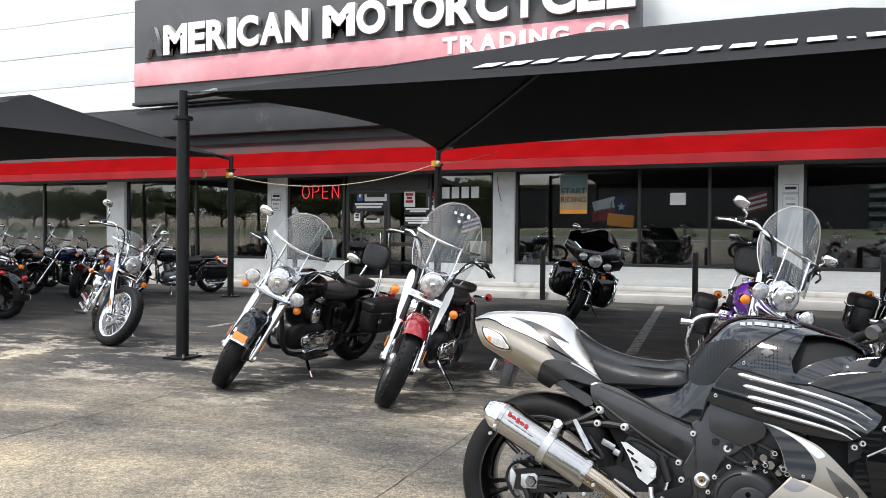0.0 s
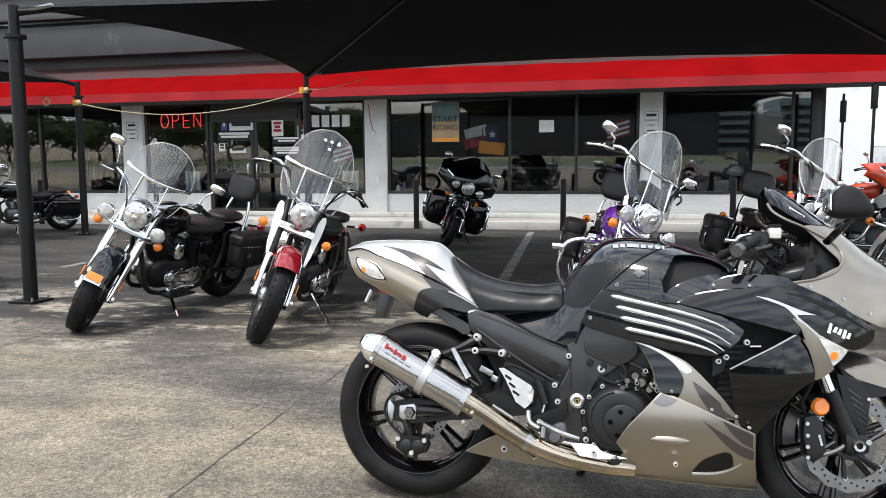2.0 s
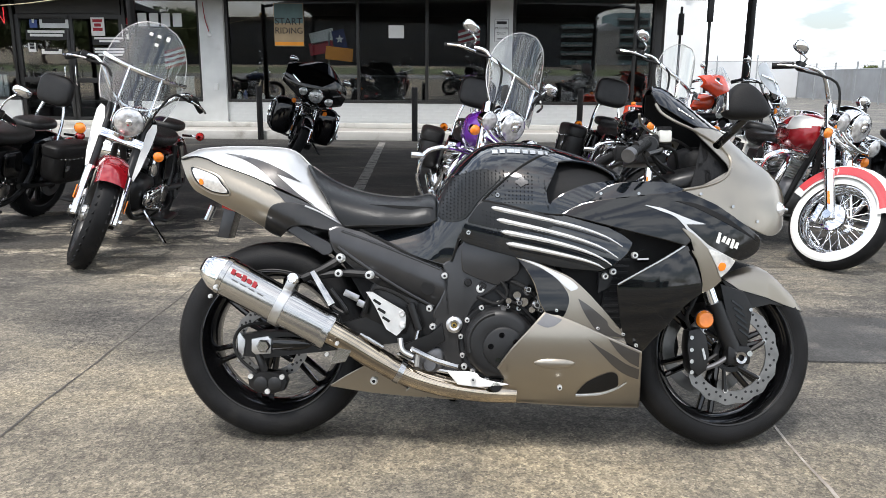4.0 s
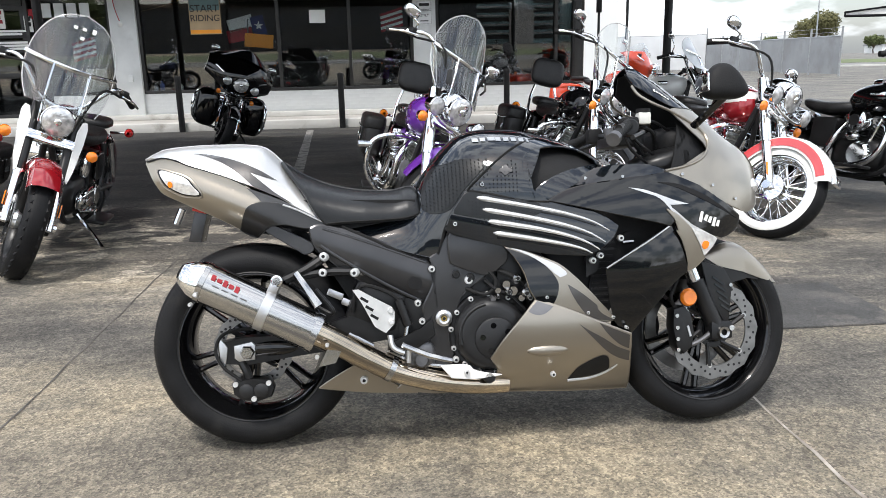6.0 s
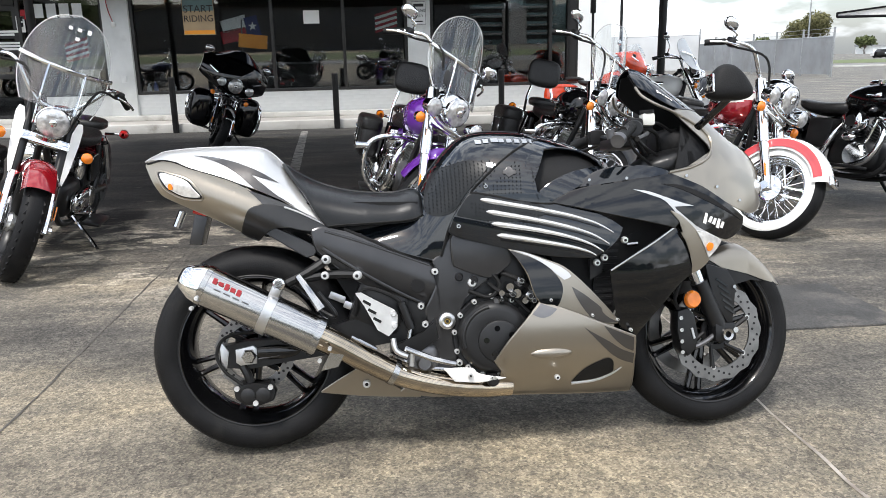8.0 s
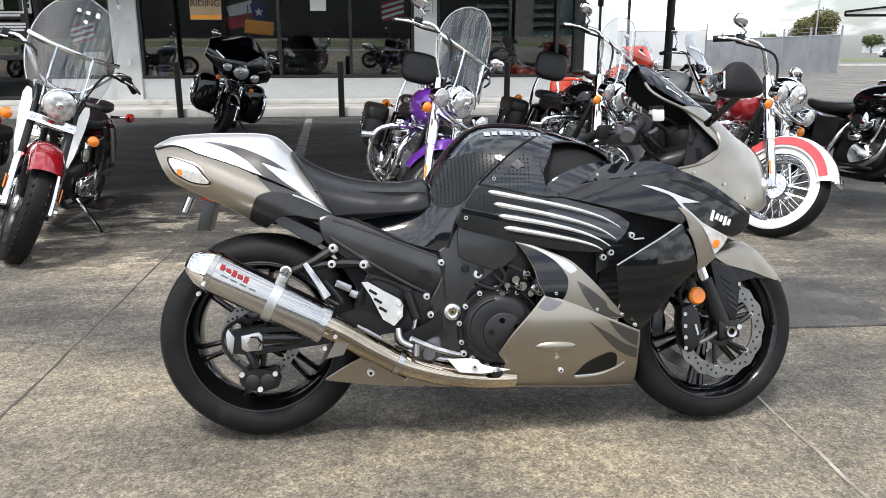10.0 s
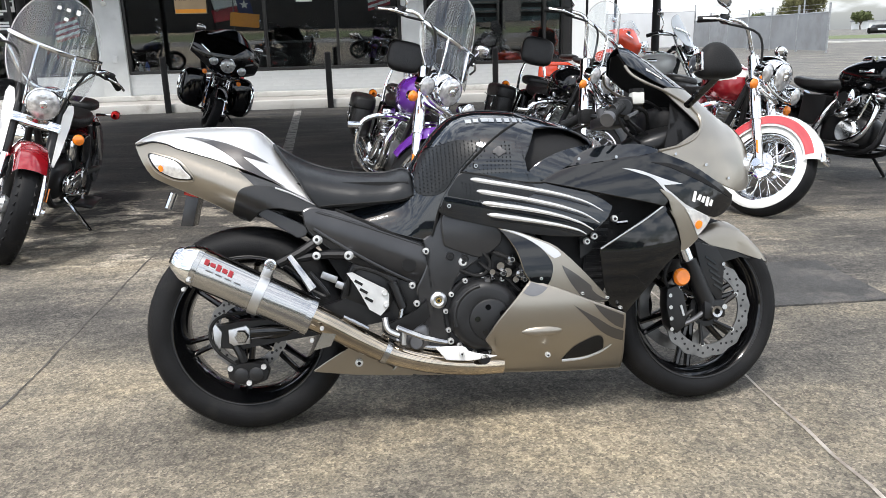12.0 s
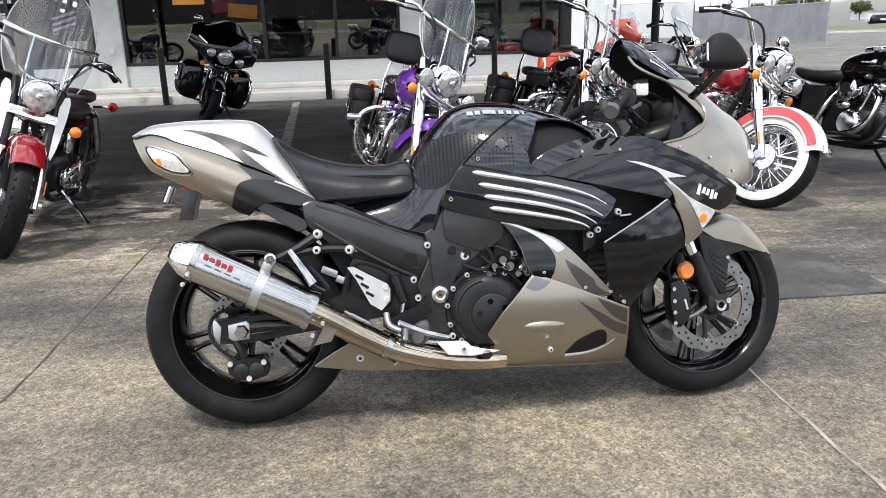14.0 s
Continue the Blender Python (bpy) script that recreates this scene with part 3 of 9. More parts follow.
# ---- shop building ----
FY = 13.6
X0, X1 = -22.0, 3.95
SILL = 0.64
HEAD = 2.86
shop = thing("shop_building", pose(0, 0, 0), "white single-storey shop with dark sign board and red awning", "building", kind="structure")
b = bmesh.new()
knees = {}
for a, c in ((X0, -16.95), (-16.3, -11.55), (-11.0, -9.35), (-7.1, -5.5), (-5.0, 0.37), (0.82, X1)):
    knees[(a, c)] = part("knee_wall", box((a + c) / 2, FY + 0.13, 0.14 + (SILL - 0.14) / 2, c - a, 0.2, SILL - 0.14), M_MORTAR, shop, "white painted low wall under the windows", smooth=0)
b = bmesh.new()
box((X0 + X1) / 2, FY + 0.13, (HEAD + 4.6) / 2, X1 - X0, 0.24, 4.6 - HEAD, 0, b)
part("upper_wall", b, M_FASCIA, shop, "dark grey wall band above the shopfront", smooth=0)
for a, c in ((-16.95, -16.3), (-11.55, -11.0), (-5.5, -5.0), (0.37, 0.82)):
    b = box((a + c) / 2, FY + 0.09, HEAD / 2 + 0.06, c - a, 0.3, HEAD - 0.12, 0.012)
    part("pillar", b, M_BRICKPAINT, shop, "white painted pillar")
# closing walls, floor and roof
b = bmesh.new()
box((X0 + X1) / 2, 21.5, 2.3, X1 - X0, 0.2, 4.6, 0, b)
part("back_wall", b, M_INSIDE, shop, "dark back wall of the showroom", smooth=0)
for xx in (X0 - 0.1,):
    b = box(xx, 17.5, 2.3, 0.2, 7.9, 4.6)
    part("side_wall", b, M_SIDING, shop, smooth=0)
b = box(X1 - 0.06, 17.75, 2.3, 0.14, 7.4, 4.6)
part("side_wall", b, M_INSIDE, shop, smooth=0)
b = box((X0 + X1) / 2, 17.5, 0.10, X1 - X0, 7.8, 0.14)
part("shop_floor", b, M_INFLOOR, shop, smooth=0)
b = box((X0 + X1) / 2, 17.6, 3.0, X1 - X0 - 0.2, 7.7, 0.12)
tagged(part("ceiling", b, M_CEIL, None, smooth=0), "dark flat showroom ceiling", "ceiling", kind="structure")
b = box((X0 + X1) / 2, 17.7, 4.66, X1 - X0, 8.0, 0.12)
part("roof", b, M_FASCIA, shop, smooth=0)
# grey ledge
b = box((X0 - 2 + X1) / 2, FY - 0.12, 4.2, X1 - X0 + 2, 0.42, 0.72, 0.02)
part("ledge", b, M_FASCIA, shop, "grey weathered ledge over the awning")
# white upper storey in siding courses
for k in range(4):
    z0 = 4.6 + k * 0.98
    b = box(-10.35, FY + 0.5 + 0.004 * (k % 2), z0 + 0.485, 28.5, 0.16, 0.965, 0.012)
    part("siding_panel", b, M_SIDING, shop, "wide white siding course")
b = box(-10.35, FY + 4.4, 6.5, 28.1, 7.6, 3.7)
part("upper_storey", b, M_SIDING, shop, smooth=0)

# shop windows: frame bars and panes
windows = [(-21.9, -16.95, (-19.5,)), (-16.3, -11.55, (-13.9,)), (-11.0, -9.35, ()), (-7.1, -5.5, ()), (-5.0, 0.37, (-2.3, -0.9)), (0.82, 3.68, (3.28,))]
for i, (a, c, mull) in enumerate(windows):
    w = thing("window_%d" % (i + 1), pose(0, 0, 0), "dark-framed shop window with reflecting glass", "window", kind="structure")
    for z, h in ((SILL + 0.03, 0.06), (HEAD - 0.03, 0.06)):
        part("window_frame", box((a + c) / 2, FY + 0.08, z, c - a, 0.12, h, 0.006), M_FRAME, w)
    for x in (a + 0.03, c - 0.03, *mull):
        part("window_frame", box(x, FY + 0.08, (SILL + HEAD) / 2, 0.06, 0.11, HEAD - SILL - 0.12, 0.006), M_FRAME, w)
    cuts = [a + 0.06, *mull, c - 0.06]
    for p, q in zip(cuts, cuts[1:]):
        pn = part("pane", box((p + q) / 2, FY + 0.08, (SILL + HEAD) / 2, q - p - 0.05, 0.008, HEAD - SILL - 0.12, 0, None, (1.1, 0, 0)), M_PANE, w, smooth=0)
        pn.visible_shadow = False
# corner return in glass
w = thing("window_7", pose(0, 0, 0), "glazed corner return of the shopfront", "window", kind="structure")
part("window_frame", box(3.72, FY + 0.08, 1.75, 0.14, 0.16, 2.2, 0.008), M_FRAME, w)
# double door
door = thing("door_1", pose(0, 0, 0), "dark-framed glass double door with stickers", "door", kind="structure")
for x in (-9.3, -8.25, -8.19, -7.15):
    part("stile", box(x, FY + 0.1, 1.25, 0.09, 0.08, 2.2, 0.006), M_FRAME, door)
for z in (0.25, 1.05, 2.32):
    part("rail", box(-8.22, FY + 0.1, z, 2.16, 0.07, 0.1, 0.006), M_FRAME, door)
part("transom", box(-8.22, FY + 0.1, 2.6, 2.16, 0.06, 0.45), M_FRAME, door)
for x in (-8.78, -7.67):
    pn = part("pane", box(x, FY + 0.1, 1.3, 0.97, 0.008, 2.0, 0, None, (1.1, 0, 0)), M_PANE, door, smooth=0)
    pn.visible_shadow = False
for x in (-8.33, -8.11):
    part("pull_handle", tube([(x, FY + 0.02, 0.95), (x, FY - 0.03, 0.98), (x, FY - 0.03, 1.3), (x, FY + 0.02, 1.33)], 0.012, 8), M_CHROME, door)

# red awning
AX0, AX1 = -21.0, 4.84
awning = thing("awning", pose(0, 0, 0), "long red fabric awning with a paler valance strip", "awning", kind="structure")
b = bmesh.new()
n = 60
prof = [(FY - 0.42, 3.29), (FY - 0.7, 3.1), (FY - 1.0, 2.88)]
rows = []
for k in range(n + 1):
    x = AX0 + (AX1 - AX0) * k / n
    inset = 1.0 if k in (0, n) else 0.0
    rows.append([b.verts.new((x, y, z + 0.008 * math.sin(k * 1.7))) for y, z in prof])
for p, q in zip(rows, rows[1:]):
    for i in range(len(prof) - 1):
        b.faces.new((p[i], p[i + 1], q[i + 1], q[i]))
part("awning_cloth", b, M_AWNING, awning, "red sloping cloth", smooth=40)
# separate upper strip of the cloth in a darker maroon
b = bmesh.new()
lo = [b.verts.new((AX0 + (AX1 - AX0) * k / n, FY - 0.42, 3.29 + 0.008 * math.sin(k * 1.7))) for k in range(n + 1)]
hi = [b.verts.new((AX0 + (AX1 - AX0) * k / n, FY, 3.62)) for k in range(n + 1)]
for k in range(n):
    b.faces.new((lo[k], lo[k + 1], hi[k + 1], hi[k]))
part("awning_top", b, M_AWNING_TOP, awning, "dark maroon upper strip of the awning", smooth=40)
b = bmesh.new()
rows = []
for k in range(n * 2 + 1):
    x = AX0 + (AX1 - AX0) * k / (n * 2)
    wv = 0.006 * math.sin(k * 0.9)
    rows.append([b.verts.new((x, FY - 1.0 + wv * t - 0.002, z)) for t, z in ((0, 2.88), (1, 2.78), (1.5, 2.69))])
for p, q in zip(rows, rows[1:]):
    for i in range(2):
        b.faces.new((p[i], p[i + 1], q[i + 1], q[i]))
part("valance", b, M_AWNING_EDGE, awning, "paler red hanging strip", smooth=40)
for sx in (AX0, AX1):
    b = bmesh.new()
    b.faces.new([b.verts.new((sx, y, z)) for y, z in ((FY, 3.62), (FY - 0.18, 3.5), (FY - 0.55, 3.2), (FY - 1.0, 2.88), (FY - 1.0, 2.69), (FY, 2.69))])
    part("end_cloth", b, M_AWNING, awning, smooth=0)
part("soffit", box((AX0 + AX1) / 2, FY - 0.5, 2.71, AX1 - AX0 - 0.04, 0.96, 0.03), M_SOFFIT, awning, "dark underside", smooth=0)
for px, py in ((4.44, 12.68), (4.42, 14.6)):
    aw = thing("awning_post", pose(px, py, 0 if py < 13.7 else -0.135), "slim black steel post holding the awning end", "post", "awning posts")
    part("shaft", box(0, 0, 1.45, 0.045, 0.045, 2.70, 0.004), M_POLE, aw)
    part("sleeve", box(0, 0, 2.44, 0.10, 0.10, 0.44, 0.006), M_POLE, aw)
    part("foot", box(0, 0, 0.15, 0.16, 0.16, 0.02, 0.004), M_POLE, aw)

# sign board with raised letters
sign = thing("sign_board", pose(0, 0, 0), "dark shop sign with raised white letters and a faded red stripe", "sign")
part("board", box(-8.95, FY - 0.22, 6.15, 13.4, 0.3, 2.8, 0.02), M_SIGN_DARK, sign)
part("stripe", box(-9.05, FY - 0.40, 5.52, 13.1, 0.06, 0.62, 0.01), M_SIGN_RED, sign, "faded red stripe")
part("drip_rail", box(-8.95, FY - 0.3, 4.74, 13.4, 0.3, 0.08, 0.01), M_FASCIA, sign)


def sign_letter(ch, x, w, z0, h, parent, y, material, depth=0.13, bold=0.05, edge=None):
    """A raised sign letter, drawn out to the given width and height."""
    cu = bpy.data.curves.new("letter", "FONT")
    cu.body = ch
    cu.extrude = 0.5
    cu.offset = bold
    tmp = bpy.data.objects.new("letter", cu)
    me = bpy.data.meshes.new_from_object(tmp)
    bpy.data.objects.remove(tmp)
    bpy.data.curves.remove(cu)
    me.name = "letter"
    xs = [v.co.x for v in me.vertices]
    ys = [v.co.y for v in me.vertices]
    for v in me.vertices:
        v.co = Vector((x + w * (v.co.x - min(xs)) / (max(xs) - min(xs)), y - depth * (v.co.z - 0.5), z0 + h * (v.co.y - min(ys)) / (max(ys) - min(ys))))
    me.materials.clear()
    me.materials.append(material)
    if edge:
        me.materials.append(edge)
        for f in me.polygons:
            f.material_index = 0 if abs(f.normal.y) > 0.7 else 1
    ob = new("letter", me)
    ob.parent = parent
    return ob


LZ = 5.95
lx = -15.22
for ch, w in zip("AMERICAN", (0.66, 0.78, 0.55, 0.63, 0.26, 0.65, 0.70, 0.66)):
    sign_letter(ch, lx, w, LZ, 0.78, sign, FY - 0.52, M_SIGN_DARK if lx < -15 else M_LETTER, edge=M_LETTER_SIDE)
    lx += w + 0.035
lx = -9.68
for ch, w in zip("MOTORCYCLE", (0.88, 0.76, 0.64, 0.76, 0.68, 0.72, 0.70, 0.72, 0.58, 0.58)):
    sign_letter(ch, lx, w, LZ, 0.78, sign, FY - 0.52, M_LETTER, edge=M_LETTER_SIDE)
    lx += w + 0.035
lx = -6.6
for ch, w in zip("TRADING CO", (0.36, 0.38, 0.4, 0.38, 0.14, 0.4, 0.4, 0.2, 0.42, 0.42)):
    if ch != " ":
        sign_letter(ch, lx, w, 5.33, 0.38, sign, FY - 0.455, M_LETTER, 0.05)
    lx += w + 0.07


# ---- shade canopies ----
FSAG, CSAG = 0.08, 0.05


def canopy(name, x0, x1, yf, yr, zf, zr, ridge, label, printed=False, poles=((0, 0), (0, 1), (1, 0), (1, 1)), inset=None):
    """A hipped shade cloth on four posts; its edges hang in curves."""
    c = thing(name, pose(0, 0, 0), label, "canopy", "shade canopies")
    ym = (yf + yr) / 2
    hip = (yr - yf) / 2
    b = bmesh.new()
    n = 24
    ra, rb = x0 + (inset or hip), x1 - (inset or hip)
    fl, fr_, rl, rr_ = Vector((x0, yf, zf)), Vector((x1, yf, zf)), Vector((x0, yr, zr)), Vector((x1, yr, zr))
    A, B = Vector((ra, ym, ridge)), Vector((rb, ym, ridge))

    def edge(p, q, inward, up, t):
        s = 4 * t * (1 - t)
        return p.lerp(q, t) + Vector(inward) * s + Vector((0, 0, up)) * s

    def panel(p, q, a, d, inward, up, steps=14):
        grid = []
        for j in range(steps + 1):
            v = j / steps
            row = []
            for i in range(n + 1):
                t = i / n
                lo = edge(p, q, inward, up, t)
                hi = a.lerp(d, t)
                w = lo.lerp(hi, v)
                w.z -= CSAG * 4 * v * (1 - v)
                row.append(b.verts.new(w))
            grid.append(row)
        for r0, r1 in zip(grid, grid[1:]):
            for i in range(n):
                try:
                    b.faces.new((r0[i], r0[i + 1], r1[i + 1], r1[i]))
                except ValueError:
                    pass
    panel(fl, fr_, A, B, (0, 0.02, 0), -FSAG)
    panel(rr_, rl, B, A, (0, -0.25, 0), 0.10)
    panel(rl, fl, A, A + Vector((0.001, 0, 0)), (0.32, 0, 0), 0.10)
    panel(fr_, rr_, B, B + Vector((0.001, 0, 0)), (-0.32, 0, 0), 0.10)
    bmesh.ops.remove_doubles(b, verts=b.verts[:], dist=0.002)
    part("cloth", b, M_CANOPY, c, "black woven shade cloth", smooth=50)
    for p, q in ((rl, A), (rr_, B), (fl, A), (fr_, B), (A, B)):
        part("rafter", cyl(p - Vector((0, 0, 0.05)), q - Vector((0, 0, 0.07)), 0.028, 10), M_POLE, c, "black steel hip tube")
    for ix, iy in poles:
        px, py, pz = (x0, x1)[ix], (yf, yr)[iy], (zf, zr)[iy]
        post = part("post", cyl((px, py, 0.02), (px, py, pz - 0.24), 0.062, 20), M_POLE, c, "black painted steel post")
        part("neck", cyl((px, py, pz - 0.26), (px, py, pz + 0.02), 0.045, 16), M_POLE, post)
        part("collar", cyl((px, py, pz - 0.265), (px, py, pz - 0.235), 0.095, 20), M_POLE, post)
        part("base_plate", box(px, py, 0.014, 0.26, 0.26, 0.022, 0.004), M_POLE, post)
        for sx in (-1, 1):
            for sy in (-1, 1):
                part("bolt", cyl((px + sx * 0.10, py + sy * 0.10, 0.02), (px + sx * 0.10, py + sy * 0.10, 0.055), 0.011, 8), M_GALV, post)
        dx = 0.16 if ix == 0 else -0.16
        part("turnbuckle", tube([(px, py, pz - 0.02), (px + dx, py + (0.1 if iy == 0 else -0.1), pz + 0.01), (px + 2 * dx, py + (0.1 if iy == 0 else -0.1), pz + 0.03)], 0.018, 8), M_GALV, post, "galvanised cable tensioner")
    if printed:
        lx = -2.5
        sl = (ridge - zf) / hip
        for w in (0.22, 0.2, 0.18, 0.18, 0.24, 0.24, 0.24, 0.18, 0.2, 0.24, 0.22, 0.06, 0.28, 0.24, 0.28):
            if lx + w > x1 - 1.0:
                break
            g = bmesh.new()
            yy, th = yf + 0.80, 0.34
            shape = [(0, 0), (w, 0), (w * 1.1, th), (w * 0.1, th)]
            if w < 0.1:
                shape = [(0, 0), (w, 0), (w, 0.14), (0, 0.14)]
            sag = lambda q, p: CSAG * 4 * (q / hip) * (1 - q / hip) + FSAG * (1 - q / hip) * 4 * ((p - x0) / (x1 - x0)) * (1 - (p - x0) / (x1 - x0))
            g.faces.new([g.verts.new((lx + p, yy + q, zf + sl * (yy - yf + q) - sag(yy - yf + q, lx + p) + 0.02)) for p, q in shape])
            part("printed_mark", g, M_CANOPY_PRINT, c, "white printed lettering block", smooth=0)
            lx += w + 0.075
    return c


canopy("shade_canopy", -5.23, 4.15, 3.2, 9.7, 2.62, 2.76, 3.72, "large black hipped shade cloth on black posts", True)
canopy("shade_canopy", -19.5, -9.7, 3.2, 9.7, 2.62, 2.78, 3.56, "black hipped shade cloth beside the larger one", poles=((0, 0), (0, 1), (1, 1)), inset=1.6)


# ---- sport motorcycle ----
def curve(points):
    """A smooth function through (x, value) pairs."""
    xs = [p[0] for p in points]
    vs = [p[1] for p in points]

    def f(x):
        if x <= xs[0]:
            return vs[0]
        if x >= xs[-1]:
            return vs[-1]
        i = max(k for k in range(len(xs)) if xs[k] <= x)
        i = min(i, len(xs) - 2)
        h = xs[i + 1] - xs[i]
        t = (x - xs[i]) / h
        m0 = (vs[i + 1] - vs[i - 1]) / (xs[i + 1] - xs[i - 1]) if i > 0 else (vs[i + 1] - vs[i]) / h
        m1 = (vs[i + 2] - vs[i]) / (xs[i + 2] - xs[i]) if i + 2 < len(xs) else (vs[i + 1] - vs[i]) / h
        return (2 * t ** 3 - 3 * t ** 2 + 1) * vs[i] + (t ** 3 - 2 * t ** 2 + t) * h * m0 + (-2 * t ** 3 + 3 * t ** 2) * vs[i + 1] + (t ** 3 - t ** 2) * h * m1
    return f


def wheel(parent, name, x, r, w, rim_r, rim_mat, axle_z, spokes="cast", count=6, white=False, disc=0.0, spoke_mat=None, disc_side=-1, knobs=0, hub_r=0.045, base=None):
    """A wheel with tyre, rim, hub, spokes and disc; its axle is along y."""
    C = (base or Matrix()) @ Matrix.Translation((x, 0, axle_z))
    e = new(name, None)
    e.empty_display_size = 0.05
    e.parent = parent
    h = w / 2
    side = r - rim_r
    prof = [(-h * 0.80, rim_r - 0.004), (-h * 0.97, rim_r + side * 0.22), (-h, rim_r + side * 0.45), (-h * 0.90, rim_r + side * 0.72), (-h * 0.62, rim_r + side * 0.91), (-h * 0.3, r - side * 0.02), (0, r), (h * 0.3, r - side * 0.02), (h * 0.62, rim_r + side * 0.91), (h * 0.90, rim_r + side * 0.72), (h, rim_r + side * 0.45), (h * 0.97, rim_r + side * 0.22), (h * 0.80, rim_r - 0.004)]
    part("tyre", lathe(prof, C, 72), M_TYRE, e, "black rubber tyre", smooth=50)
    # tread grooves as raised blocks either side of the crown
    b = bmesh.new()
    knobs = 0 if white else knobs
    for k in range(knobs):
        a = 2 * math.pi * k / knobs
        for s in (-1, 1):
            m = C @ Matrix.Rotation(a + (0.09 if s > 0 else 0), 4, "Y") @ Matrix.Translation((r - side * 0.085 - 0.004, s * h * 0.5, 0)) @ Matrix.Translation((-0.0035, 0, 0)) @ Matrix.Rotation(-s * 0.5, 4, "Z") @ Matrix.Rotation(0.5 * s, 4, "X")
            bmesh.ops.create_cube(b, size=1, matrix=m @ Matrix.Diagonal((0.010, h * 0.40, 0.030, 1)))
    if knobs:
        part("tread", b, M_TYRE, e, smooth=0)["kind"] = "stuff"
    if white:
        for s in (-1, 1):
            pw = [(s * h * 0.985, rim_r + side * 0.10), (s * (h * 1.02 + 0.002), rim_r + side * 0.3), (s * (h * 1.0 + 0.003), rim_r + side * 0.58), (s * (h * 0.94), rim_r + side * 0.66)]
            part("whitewall", lathe(pw, C, 72), M_WHITEWALL, e, "broad white sidewall band", smooth=50)
    rp = [(-h * 0.86, rim_r + 0.008), (-h * 0.9, rim_r - 0.002), (-h * 0.74, rim_r - 0.012), (-h * 0.35, rim_r - 0.030), (h * 0.35, rim_r - 0.030), (h * 0.74, rim_r - 0.012), (h * 0.9, rim_r - 0.002), (h * 0.86, rim_r + 0.008)]
    rim = part("rim", lathe(rp, C, 72), rim_mat, e, smooth=40)
    sm = spoke_mat or rim_mat
    if spokes == "cast":
        for q in (-1, 1):
            part("rim_lip", lathe([(q * h * 0.86, rim_r + 0.009), (q * (h * 0.86 + 0.004), rim_r + 0.004), (q * h * 0.88, rim_r - 0.002)], C, 72), M_COVER, rim)
    hubw = min(0.09, w * 0.7)
    part("hub", lathe([(-hubw, 0.0), (-hubw, hub_r * 0.7), (-hubw * 0.7, hub_r), (-hubw * 0.5, hub_r * 0.72), (hubw * 0.5, hub_r * 0.72), (hubw * 0.7, hub_r), (hubw, hub_r * 0.7), (hubw, 0.0)], C, 28), sm, e)
    if spokes == "cast":
        for k in range(count):
            a = 2 * math.pi * k / count + 0.3
            b = bmesh.new()
            for da in (-0.10, 0.10):
                p0 = Vector((math.cos(a + da * 1.6) * hub_r * 0.8, 0, math.sin(a + da * 1.6) * hub_r * 0.8))
                p1 = Vector((math.cos(a + da) * (rim_r - 0.022), 0, math.sin(a + da) * (rim_r - 0.022)))
                tube([C @ p0, C @ p1], 0.011, 8, 1, b, 0.009, 1.5)
            part("spoke", b, sm, e)
    else:
        for k in range(count):
            a = 2 * math.pi * k / count
            s = 1 if k % 2 else -1
            da = 0.32 if (k // 2) % 2 else -0.32
            p0 = Vector((math.cos(a) * hub_r * 0.9, s * hubw * 0.75, math.sin(a) * hub_r * 0.9))
            p1 = Vector((math.cos(a + da) * (rim_r - 0.014), s * 0.004, math.sin(a + da) * (rim_r - 0.014)))
            part("spoke", cyl(C @ p0, C @ p1, 0.0028, 6), M_CHROME, e)
    if white:
        disc = 0.0
        part("hub_flange", lathe([(-hubw - 0.012, 0.0), (-hubw - 0.012, 0.045), (-hubw, 0.085), (-hubw + 0.02, 0.088), (-hubw + 0.03, 0.05)], C, 32), M_CHROME, e, "broad chrome hub")
    if disc:
        ds = disc_side * (hubw + 0.004)
        b = bmesh.new()
        n = 60
        inner, outer = [], []
        for yy in (ds - 0.0025, ds + 0.0025):
            ring_i, ring_o = [], []
            for k in range(n):
                a = 2 * math.pi * k / n
                ro = disc * (1 + 0.022 * math.cos(a * 15)) if spokes == "cast" else disc
                ring_o.append(b.verts.new(C @ Vector((ro * math.cos(a), yy, ro * math.sin(a)))))
                ring_i.append(b.verts.new(C @ Vector((disc * 0.74 * math.cos(a), yy, disc * 0.74 * math.sin(a)))))
            inner.append(ring_i)
            outer.append(ring_o)
        for k in range(n):
            j = (k + 1) % n
            b.faces.new((outer[0][k], outer[0][j], inner[0][j], inner[0][k]))
            b.faces.new((outer[1][k], inner[1][k], inner[1][j], outer[1][j]))
            b.faces.new((outer[0][k], outer[1][k], outer[1][j], outer[0][j]))
            b.faces.new((inner[0][k], inner[0][j], inner[1][j], inner[1][k]))
        part("brake_disc", b, M_DISC, e, "steel brake disc", smooth=0)
        b = bmesh.new()
        for k in range(48):
            a = 2 * math.pi * k / 48
            rr = disc * (0.81 + 0.055 * (k % 3))
            lathe([(-0.001, 0.0), (-0.001, 0.0042), (0.001, 0.0042), (0.001, 0.0)], C @ Matrix.Translation((rr * math.cos(a), ds + disc_side * 0.0022, rr * math.sin(a))), 8, b)
        part("drilling", b, M_BLACK_SATIN, e, smooth=0)["kind"] = "stuff"
        b = bmesh.new()
        cm = M_BLACK_SATIN if spokes == "cast" else M_CHROME
